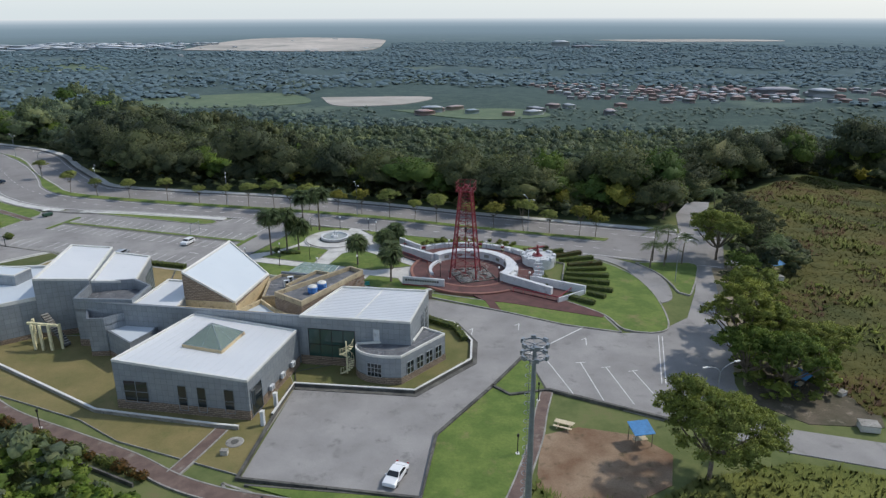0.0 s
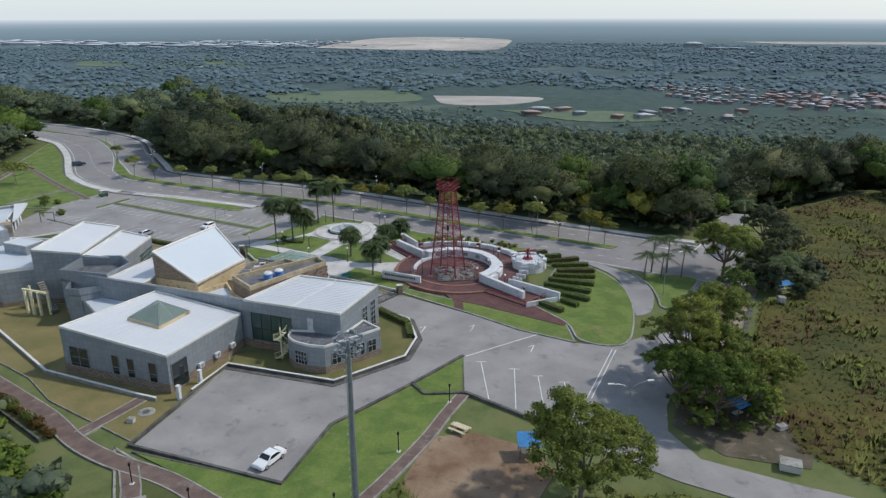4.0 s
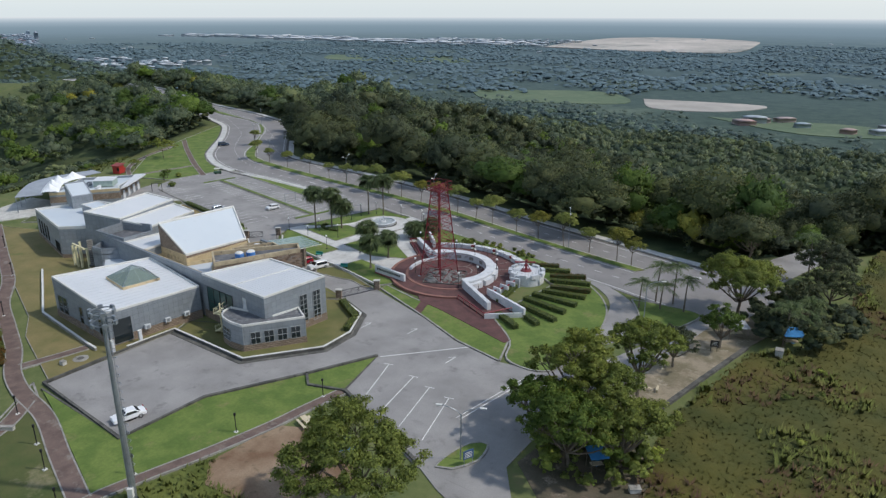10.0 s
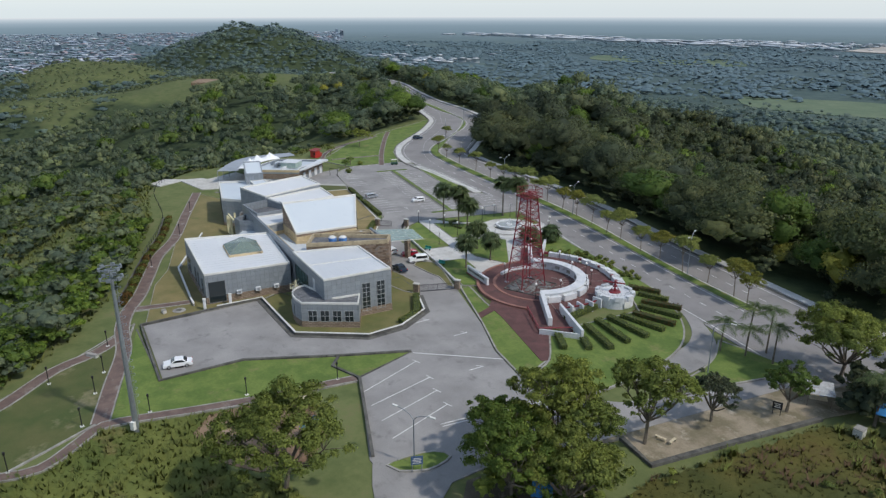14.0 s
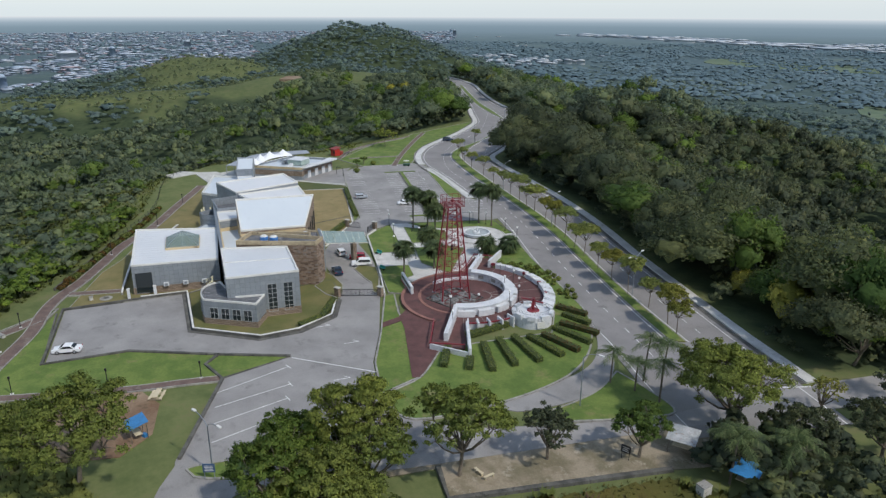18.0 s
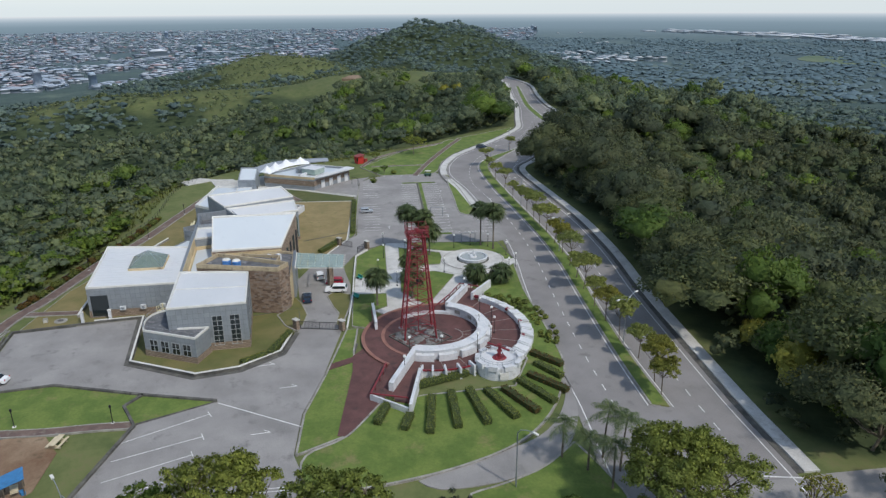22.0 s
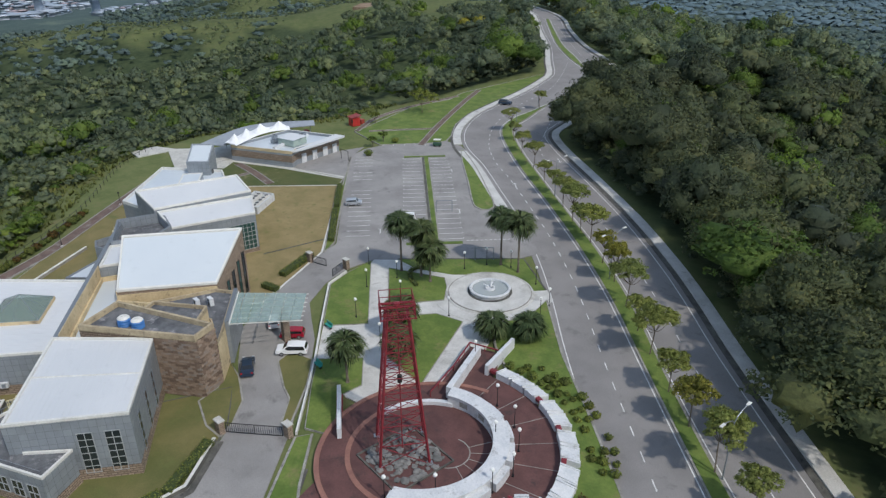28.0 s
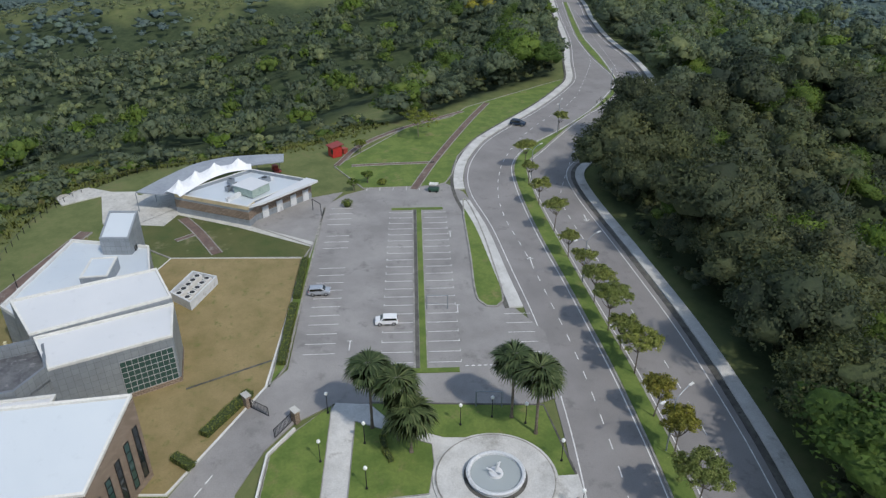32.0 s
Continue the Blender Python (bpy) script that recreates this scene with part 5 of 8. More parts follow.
# ring wall with darker panels on its inner face, lower slab seats on its outside
ring = part("ring_wall", sector(TX, TY, 8.5, 10.1, -40, 138, 0.3, 2.0, 72), WHITEWALL, terrace, "curved white wall, two metres high")
part("ring_top", sector(TX, TY, 8.35, 10.3, -40, 138, 2.0, 2.18, 72), WHITEWALL, ring)
for k in range(8):
    a0 = -36 + k * 21.5
    part("seat_block", sector(TX, TY, 10.1, 10.9, a0, a0 + 17, 0.3, 1.55, 8), WHITEWALL, ring)
    part("recess_panel", sector(TX, TY, 8.46, 8.5, a0 + 4, a0 + 12, 0.9, 1.6, 6), KERB, ring)
low = part("low_ring", sector(TX + 0.4, TY + 0.5, 8.3, 8.9, 138, 200, 0.3, 0.95, 24), WHITEWALL, terrace)


def long_wall(a, b, w, z0, za, zb, name="arm_wall"):
    a, b = Vector(a), Vector(b)
    t = (b - a).normalized() * (w / 2)
    n = Vector((-t.y, t.x))
    return part(name, prism([tuple(a + n), tuple(b + n), tuple(b - n), tuple(a - n)], z0, [za, zb, zb, za]), WHITEWALL, terrace, "white radial wall")


long_wall((12.0, 135.0), (21.3, 127.5), 0.8, 0.2, 2.15, 1.9)
long_wall((-2.7, 147.0), (-10.6, 154.6), 0.8, 0.2, 2.15, 1.9)
long_wall((18.9, 133.2), (28.2, 128.2), 0.5, -0.2, 2.0, 1.9)
long_wall((-5.6, 153.6), (-10.8, 160.2), 0.5, -0.2, 2.0, 1.8)
long_wall((22.0, 124.0), (27.8, 128.0), 0.3, -0.2, 1.1, 1.1)


def red_rail(pts, z=1.25, posts=2.0):
    r = part("red_rail", bar((*pts[0], z), (*pts[1], z), 0.11, None, 8), REDPAINT, terrace, "thick red tubular rail")
    for a, b in zip(pts, pts[1:]):
        if a != pts[0]:
            part("rail", bar((*a, z), (*b, z), 0.11, None, 8), REDPAINT, r)
        k = max(1, int((Vector(b) - Vector(a)).length / posts))
        for i in range(k + 1):
            p = Vector(a).lerp(Vector(b), i / k)
            part("post", bar((p.x, p.y, 0.2), (p.x, p.y, z), 0.06, None, 6), REDPAINT, r)


red_rail([(13.8, 129.2), (17.5, 126.9), (22.0, 124.0), (25.4, 128.8)])
red_rail([(-3.9, 144.9), (-8.2, 149.8), (-12.8, 154.2), (-9.2, 157.4)])
# finned parapet below the terrace
for a in (-29, -22, -14, -5, 4):
    c, s = math.cos(radians(a)), math.sin(radians(a))
    part("fin", box(5.95 + 14.5 * c, 140.6 + 14.5 * s, -0.2, 2.0, 0.3, 2.0, a), WHITEWALL, terrace)
part("fin_wall", sector(5.95, 140.6, 14.0, 14.3, -30, 8, -0.2, 1.1, 20), WHITEWALL, terrace)
for a0, a1 in ((-29, -23), (-22, -15), (-14, -6), (-5, 3)):
    part("fin_rail", sector(5.95, 140.6, 14.3, 14.5, a0 + 0.6, a1 + 0.4, 1.15, 1.38, 6), REDPAINT, terrace)
# slab seats round the upper rim, with red rollers between
k = 0
for a0 in (30, 38.5, 47, 58, 66.5, 77.5, 86, 97, 105.5, 114):
    b = part("slab_seat", lathe([(16.7, 0.3), (18.2, -0.1), (18.9, -0.1), (18.9, 0.9), (16.7, 1.35), (16.7, 0.3)], 6, None, (4.4, 140.3, 0), (a0, a0 + 7.6)), WHITEWALL, terrace, "tilted white concrete slab")
    for e in (a0 + 0.6, a0 + 7.0):
        c, s = math.cos(radians(e)), math.sin(radians(e))
        part("rib", prism([(4.4 + 16.7 * c, 140.3 + 16.7 * s), (4.4 + 19.0 * c, 140.3 + 19.0 * s), (4.4 + 19.0 * c - 0.2 * s, 140.3 + 19.0 * s + 0.2 * c), (4.4 + 16.7 * c - 0.2 * s, 140.3 + 16.7 * s + 0.2 * c)], -0.1, [1.6, 0.95, 0.95, 1.6]), WHITEWALL, b)
for a0 in (54.8, 74.2, 93.8, 122):
    part("roller", sector(4.4, 140.3, 16.8, 17.4, a0, a0 + 3.4, 0.9, 1.35, 4), REDPAINT, terrace, "red painted roller")
# turret with the valve tree
tur = part("turret", lathe([(0.01, 2.0), (3.3, 2.0), (3.6, 2.0), (3.6, -0.2)], 40, at=(21.1, 146.0, 0)), WHITEWALL, terrace, "round white bastion")
for a in range(0, 360, 40):
    c, s = math.cos(radians(a)), math.sin(radians(a))
    part("merlon", box(21.1 + 3.45 * c, 146 + 3.45 * s, 1.6, 0.7, 1.5, 0.8, a), WHITEWALL, tur)
part("panel", box(24.75, 145.2, 0.2, 0.1, 1.4, 1.2, -12), TRIMWHITE, tur)
bm = bmesh.new()
for i in range(24):
    a, b = radians(i * 15), radians(i * 15 + 15)
    for z in (2.5, 2.9):
        bar((21.1 + 3.0 * math.cos(a), 146 + 3.0 * math.sin(a), z), (21.1 + 3.0 * math.cos(b), 146 + 3.0 * math.sin(b), z), 0.025, bm)
    bar((21.1 + 3.0 * math.cos(a), 146 + 3.0 * math.sin(a), 2.0), (21.1 + 3.0 * math.cos(a), 146 + 3.0 * math.sin(a), 2.9), 0.025, bm)
part("thin_rail", bm, STEEL, tur)
valve = thing("wellhead", 20.8, 146.3, 2.0, 28, "red steel wellhead valve tree on the bastion", "wellhead")
part("pipe", bar((-2.4, 0, 1.9), (1.9, 0, 1.9), 0.16, None, 8), REDPAINT, valve)
part("stem", bar((0, 0, 0), (0, 0, 2.3), 0.22, None, 8), REDPAINT, valve)
part("base", lathe([(0.01, 0.2), (1.0, 0.2), (1.2, 0)], 16), REDPAINT, valve)
for a in (20, 140, 260):
    part("brace", bar((1.1 * math.cos(radians(a)), 1.1 * math.sin(radians(a)), 0), (0, 0, 1.6), 0.07, None, 6), REDPAINT, valve)
part("flange", lathe([(0.01, 1.2), (0.45, 1.2), (0.45, 1.35), (0.01, 1.35)], 12), REDPAINT, valve)
part("handwheel", lathe([(0.3, 2.3), (0.4, 2.3), (0.4, 2.38), (0.3, 2.38), (0.3, 2.3)], 14), REDPAINT, valve)
# sign wall with lettering too small to read
sign = thing("sign_wall", 0, 0, 0, 0, "low white sign wall on a red base", "sign")
n2 = Vector((0.222, 0.975)) * 0.25
sa, sb = Vector((-8.8, 133.9)), Vector((-0.2, 131.9))
part("panel", prism([tuple(sa - n2), tuple(sb - n2), tuple(sb + n2), tuple(sa + n2)], 0.35, 1.9), WHITEWALL, sign)
part("base", prism([tuple(sa - n2 * 1.6), tuple(sb - n2 * 1.6), tuple(sb + n2 * 1.6), tuple(sa + n2 * 1.6)], 0, 0.35), REDPAINT, sign)
for i in range(14):
    p = sa.lerp(sb, (i + 1.5) / 17) - n2 * 1.04
    part("letter_bar", box(p.x, p.y, 1.05, 0.32, 0.05, 0.45, -13), BLACKSTEEL, sign)
# sunken ramp slab
tagged(part("ramp", prism([(3.2, 127.4), (9.2, 124.6), (8.6, 123.6), (2.6, 126.0)], -0.1, 0.08), DARKCON), "dark sunken ramp at the terrace edge", "ramp", kind="structure")

derrick = thing("oil_derrick", 4.35, 138.4, 0.4, -12.0, "tall red steel lattice oil derrick over a rock bed", "derrick")
LV = [0.0, 2.9, 5.4, 7.6, 9.6, 11.4, 13.1, 14.6, 16.0, 17.3, 18.7]
half = lambda z: 2.85 - (2.85 - 1.15) * z / 18.7
for sx in (-1, 1):
    for sy in (-1, 1):
        part("leg", bar((sx * 2.85, sy * 2.85, 0), (sx * 1.15, sy * 1.15, 18.7), 0.15), REDPAINT, derrick)
        part("foot_plate", box(sx * 2.85, sy * 2.85, -0.02, 0.7, 0.7, 0.14), STEEL, derrick)
for side in range(4):
    rot = Matrix.Rotation(side * math.pi / 2, 4, "Z")
    for z0, z1 in zip(LV, LV[1:]):
        h0, h1 = half(z0), half(z1)
        for p, q2, w in (((-h0, -h0, z0), (h1, -h1, z1), 0.045), ((h0, -h0, z0), (-h1, -h1, z1), 0.045), ((-h1, -h1, z1), (h1, -h1, z1), 0.06)):
            part("brace", bar(rot @ Vector(p), rot @ Vector(q2), w), REDPAINT, derrick)
part("drill_string", bar((0, 0, 0.3), (0, 0, 16), 0.08, None, 8), REDPAINT, derrick)
part("travelling_block", lathe([(0.01, 9.6), (0.28, 9.7), (0.28, 10.6), (0.01, 10.8)], 10), BLACKSTEEL, derrick)
bm = bmesh.new()
for k in range(46):
    z = 0.4 + k * 0.4
    h0 = half(z)
    bar((h0 - 0.9, -h0 + 0.1, z), (h0 - 0.45, -h0 + 0.1, z), 0.02, bm)
part("ladder", bm, REDPAINT, derrick)
plat = part("crown_platform", bar((-1.85, -1.85, 18.8), (1.85, -1.85, 18.8), 0.1), REDPAINT, derrick, "open railed grid platform at the top")
for u in (-1.85, -0.95, 0.0, 0.95, 1.85):
    if u > -1.85:
        part("beam", bar((-1.85, u, 18.8), (1.85, u, 18.8), 0.1 if u == 1.85 else 0.07), REDPAINT, plat)
    part("beam", bar((u, -1.85, 18.86), (u, 1.85, 18.86), 0.07), REDPAINT, plat)
for u in (-1.8, -0.6, 0.6, 1.8):
    for y in (-1.8, 1.8):
        part("rail_post", bar((u, y, 18.8), (u, y, 20.5), 0.045), REDPAINT, plat)
        part("rail_post", bar((y, u, 18.8), (y, u, 20.5), 0.045), REDPAINT, plat)
for z in (19.6, 20.5):
    for sgn in (-1.8, 1.8):
        part("rail", bar((-1.8, sgn, z), (1.8, sgn, z), 0.045), REDPAINT, plat)
        part("rail", bar((sgn, -1.8, z), (sgn, 1.8, z), 0.045), REDPAINT, plat)
for x in (-0.45, 0.45):
    part("crown_beam", bar((x, -1.8, 19.5), (x, 1.8, 19.5), 0.1), REDPAINT, plat)
part("crown_sheave", lathe([(0.01, 19.5), (0.35, 19.55), (0.35, 19.85), (0.01, 19.95)], 12), REDPAINT, plat)
# rock bed
rocks = thing("rock_bed", 5.9, 138.2, 0.42, 19, "bed of grey boulders under the derrick", "rock bed")
ROCK = surface("rock_grey", (0.12, 0.12, 0.115), (0.24, 0.235, 0.225), 0.8, 4.0, (0.08, 0.08, 0.075), 0.95)
bm = bmesh.new()
for p, q2 in (((-4, -4), (4, -4)), ((4, -4), (4, 4)), ((4, 4), (-4, 4)), ((-4, 4), (-4, -4))):
    bar((*p, 0.08), (*q2, 0.08), 0.14, bm)
part("edging", bm, DARKCON, rocks)
rr = np.random.RandomState(8)
rock_me = []
for k in range(6):
    bm = bmesh.new()
    bmesh.ops.create_icosphere(bm, subdivisions=1, radius=0.5)
    for v in bm.verts:
        v.co *= 0.7 + 0.6 * rr.rand()
        v.co.z *= 0.6
    me = bpy.data.meshes.new("rock")
    bm.to_mesh(me)
    bm.free()
    me.materials.append(ROCK)
    rock_me.append(me)
for k in range(150):
    ob = new("rock", rock_me[k % 6])
    ob.parent = rocks
    s = 0.5 + 0.8 * rr.rand() ** 2
    x, y = rr.uniform(-3.7, 3.7, 2)
    ob.matrix_basis = pose(x, y, 0.1, 0, 0, rr.rand() * 360) @ Matrix.Diagonal((s, s, s * (0.35 + 0.4 * rr.rand()), 1))

# ---------- garden and car park ----------
fountain = thing("fountain", -27.4, 164.0, 0.05, 0, "round white fountain basin with a central sculpture", "fountain")
part("plaza_disc", lathe([(0.01, 0.3), (7.0, 0.3), (7.05, 0.17), (7.4, 0.17), (7.45, 0.0)], 64), PALECON, fountain)
part("ring_step", lathe([(6.9, 0.29), (6.9, 0.31), (7.06, 0.31), (7.06, 0.2)], 64), KERB, fountain)
part("basin", lathe([(3.35, 0.25), (3.3, 0.5), (3.5, 1.0), (3.3, 1.12), (3.05, 1.05), (2.95, 0.6), (0.01, 0.55)], 48), WHITEWALL, fountain)
part("water", lathe([(0.01, 0.8), (2.98, 0.8), (2.98, 0.78)], 40), clear_glass("water", (0.5, 0.55, 0.55), 0.45), fountain)
part("foot_ring", lathe([(3.75, 0.25), (3.75, 0.42), (3.3, 0.42)], 48), DARKCON, fountain)
part("pedestal", lathe([(0.01, 1.2), (0.8, 1.1), (0.9, 0.8), (1.3, 0.6), (1.3, 0.4)], 20), WHITEWALL, fountain)
for a in (10, 130, 250):
    c, s = math.cos(radians(a)), math.sin(radians(a))
    part("sculpture_arm", bar((0.2 * c, 0.2 * s, 1.1), (1.1 * c, 1.1 * s, 1.7), 0.16, None, 7, 0.08), WHITEWALL, fountain)
part("sculpture", bar((0, 0, 1.1), (0.2, 0.1, 2.6), 0.22, None, 8, 0.08), WHITEWALL, fountain)
flat("paving_fountain", [(-27.4 + 9.7 * math.cos(radians(a)), 164 + 9.7 * math.sin(radians(a))) for a in range(-88, 74, 9)] + [(-27.4, 164)], 0.1, PALECON, "pale concrete apron beside the fountain", "path")

GLOBE = plain("globe_white", (0.85, 0.85, 0.82), 0.3, vary=0.03)


def globe_lamp(x, y, z=0.1, h=3.0):
    ob = thing("garden_lamp", x, y, z, 0, "black garden lamp post with a white globe", "lamp", "globe lamps")
    part("post", bar((0, 0, 0), (0, 0, h), 0.06, None, 6, 0.045), BLACKSTEEL, ob)
    part("base", lathe([(0.01, 0.2), (0.14, 0.2), (0.18, 0)], 8), BLACKSTEEL, ob)
    part("globe", lathe([(0.01, h - 0.02), (0.18, h + 0.06), (0.25, h + 0.24), (0.18, h + 0.42), (0.01, h + 0.48)], 12), GLOBE, ob)
    return ob


first = globe_lamp(-45.3, 147.8)
for x, y in ((-37, 145.2), (-27.8, 141), (-38.2, 151), (-31, 149.4), (-22.8, 154.8), (-37.2, 163.4), (-37.2, 167.8), (-34.6, 171.4), (-27.2, 172.6), (-19.6, 171), (-17.4, 168.2), (-19.3, 142.5)):
    copy_thing(first, pose(x, y, 0.1))
for x, y in ((1.0, 152.2), (5.6, 152.4), (9.6, 151.0), (13.0, 148.6), (14.4, 145.4), (-1.0, 137.4), (7.4, 149.0), (12.9, 139.4), (11.2, 134.2), (-9.4, 153.6), (17.2, 131.2)):
    copy_thing(first, pose(x, y, 0.4))


def path_lamp(x, y):
    ob = thing("path_lamp", x, y, 0.05, 0, "thin black bollard lamp on a pale foot", "lamp", "path lamps")
    part("post", bar((0, 0, 0), (0, 0, 2.6), 0.07, None, 6), BLACKSTEEL, ob)
    part("head", lathe([(0.01, 3.0), (0.16, 2.95), (0.16, 2.6), (0.06, 2.55), (0.01, 2.55)], 8), BLACKSTEEL, ob)
    part("foot", box(0, 0, -0.05, 0.5, 0.5, 0.15), TRIMWHITE, ob)
    return ob


pl = path_lamp(-20.8, 63.4)
for x, y in ((-11.6, 60.5), (-5.6, 57.8), (2.6, 54.2), (7.8, 44.6), (4.8, 62.6), (9.0, 75.3), (13.4, 88.2), (-13, 53), (-55.8, 81.4), (-75, 94.2), (-95, 104)):
    copy_thing(pl, pose(x, y, 0.05))


def street_lamp(x, y, turn, arms=2, h=9.0):
    ob = thing("street_lamp", x, y, 0.15, turn, "galvanised street lamp with %s arm%s" % (("one", "") if arms == 1 else ("two", "s")), "street lamp", "street lamps")
    part("pole", bar((0, 0, -0.1), (0, 0, h - 1.2), 0.1, None, 8, 0.07), STEEL, ob)
    for s in (-1, 1)[:arms]:
        bm = bmesh.new()
        pts = [(0, 0, h - 1.2), (s * 0.5, 0, h - 0.6), (s * 1.4, 0, h - 0.2), (s * 2.4, 0, h)]
        for p, q in zip(pts, pts[1:]):
            bar(p, q, 0.05, bm, 6)
        part("arm", bm, STEEL, ob)
        part("lantern", box(s * 2.75, 0, h - 0.06, 0.8, 0.3, 0.14), TRIMWHITE, ob)
    return ob


for x, y, a in ((21.6, 170.3, 110), (-24.2, 185.4, 108), (-63.4, 196.4, 106), (-107, 208, 112), (-137, 231, 140), (-166, 266, 138)):
    street_lamp(x, y, a)
street_lamp(48.3, 134.6, 200, 1)
street_lamp(38.0, 84.8, 20, 2, 7.6)
street_lamp(70, 66, 100, 1, 5)

# floodlight mast
mast = thing("floodlight_mast", 8.3, 59.8, 0, 30, "tall tapering grey floodlight mast with a ring of lamps", "floodlight mast")
part("shaft", bar((0, 0, -0.3), (0, 0, 23.4), 0.42, None, 12, 0.2), STEEL, mast)
part("base_box", box(0, -0.5, 0.5, 0.6, 0.5, 1.2), TRIMWHITE, mast)
bm = bmesh.new()
for k in range(56):
    z = 2 + k * 0.38
    bar((-0.22, 0.5, z), (0.22, 0.5, z), 0.02, bm)
for x in (-0.24, 0.24):
    bar((x, 0.5, 1.8), (x, 0.4, 23.4), 0.03, bm)
part("ladder", bm, STEEL, mast)
for k in range(18):
    z = 4 + k * 1.05
    part("cage_hoop", lathe([(0.36, z), (0.4, z), (0.4, z + 0.06), (0.36, z + 0.06), (0.36, z)], 8, None, (0, 0.72, 0), (-30, 210)), STEEL, mast)
for z in (22.3, 23.6):
    r = part("lamp_ring", lathe([(1.15, z), (1.25, z), (1.25, z + 0.12), (1.15, z + 0.12), (1.15, z)], 20), STEEL, mast)
    for a in range(0, 360, 60):
        c, s = math.cos(radians(a)), math.sin(radians(a))
        part("spoke", bar((0, 0, z), (1.2 * c, 1.2 * s, z), 0.04), STEEL, r)
        part("floodlight", box(1.3 * c, 1.3 * s, z - 0.1, 0.25, 0.5, 0.42, a), STEEL, r)

# car park marks
D = Vector((-0.9535, 0.3013))
N = Vector((0.3013, 0.9535))


def mark(a, b, w, bm, z=0.032):
    a, b = Vector(a), Vector(b)
    t = (b - a).normalized() * (w / 2)
    n = Vector((-t.y, t.x))
    prism([tuple(a + n), tuple(b + n), tuple(b - n), tuple(a - n)], z - 0.01, z, bm)


strip_a, strip_b = Vector((-49.6, 162.2)), Vector((-102.8, 178.9))
isl = thing("car_park_island", 0, 0, 0, 0, "narrow grass strip with a drain between the bays", "island", kind="structure")
part("kerb", ribbon([strip_a, strip_b], 2.1, -0.1, 0.12), KERB, isl)
part("grass", ribbon([strip_a + D * 0.3 + N * 0.35, strip_b - D * 0.3 + N * 0.35], 1.0, -0.1, 0.16), LAWN, isl)
part("drain", ribbon([strip_a + D * 0.3 - N * 0.5, strip_b - D * 0.3 - N * 0.5], 0.6, -0.1, 0.14), DARKCON, isl)
for e in (strip_a, strip_b):
    part("end_bed", ribbon([e - N * 5.5, e + N * 5.5], 1.0, -0.1, 0.15), LAWN, isl)
bm = bmesh.new()
for k in range(21):
    o = strip_a + D * (2.0 + k * 2.6)
    mark(o - N * 1.2, o - N * 5.9, 0.11, bm)
    mark(o + N * 1.2, o + N * 5.9, 0.11, bm)
    if k < 21:
        q0 = Vector((-59.4, 146.4)) + Vector((-0.96, 0.281)) * (k * 2.6)
        if k not in (11, 12, 16):
            mark(q0 + Vector((0.281, 0.96)) * 0.5, q0 + Vector((0.281, 0.96)) * 5.2, 0.11, bm)
for s0, s1, off_ in ((2, 54, 5.9), (2, 54, -5.9)):
    for k in range(20):
        a = strip_a + D * (2.0 + k * 2.6)
        for e in (a, a + D * 2.4):
            mark(e + N * off_ + D * 0.1, e + N * off_ + D * 0.5, 0.1, bm)
for k in range(5):
    o = Vector((-49.2, 176.4)) + D * (k * 2.6)
    mark(o, o + N * 4.2, 0.11, bm)
for k in range(5):
    o = Vector((-116.2, 171.2)) + N * (k * 3.0)
    mark(o, o + D * 3.0, 0.11, bm)
for x, y in ((-58, 153.6), (-62, 172.6), (-88, 181)):
    mark((x, y), Vector((x, y)) + D * 2.4, 0.16, bm)
    mark(Vector((x, y)) + D * 2.4 + N * 0.4, Vector((x, y)) + D * 2.4 - N * 0.4, 0.14, bm)
for k in range(10):
    a = Vector((-48.6, 168.6)) + N * (k * 0.9)
    mark(a, a + N * 0.5, 0.2, bm)
# plaza marks
for a, b in (((19.1, 89.2), (16.3, 101.2)), ((23.0, 88.2), (21.8, 99.8)), ((27.2, 87.2), (25.6, 98.2)), ((31.6, 86), (29.6, 97.0))):
    mark(a, b, 0.13, bm)
    t = (Vector(b) - Vector(a)).normalized()
    n2_ = Vector((-t.y, t.x))
    mark(Vector(b) - n2_ * 0.8, Vector(b) + n2_ * 0.8, 0.13, bm)
mark((13.6, 102.6), (25.2, 113.3), 0.18, bm)
mark((33.0, 93.0), (37.4, 109.6), 0.14, bm)
mark((33.6, 92.9), (38.0, 109.4), 0.14, bm)
for x, y in ((4.5, 110), (24, 106), (13, 112)):
    mark((x, y), (x + 0.4, y + 2.6), 0.14, bm)
    mark((x - 0.5, y + 1.9), (x + 0.4, y + 2.6), 0.12, bm)
for x, y in ((-36.6, 130.6), (-38.2, 131.9)):
    mark((x, y), (x - 1.1, y + 0.9), 0.16, bm)
mark((-7.4, 112), (-9.2, 117.4), 0.1, bm) if False else None
tagged(part("road_marking", bm, PAINTLINE), "faded white bay lines and arrows", "road marking", kind="structure")
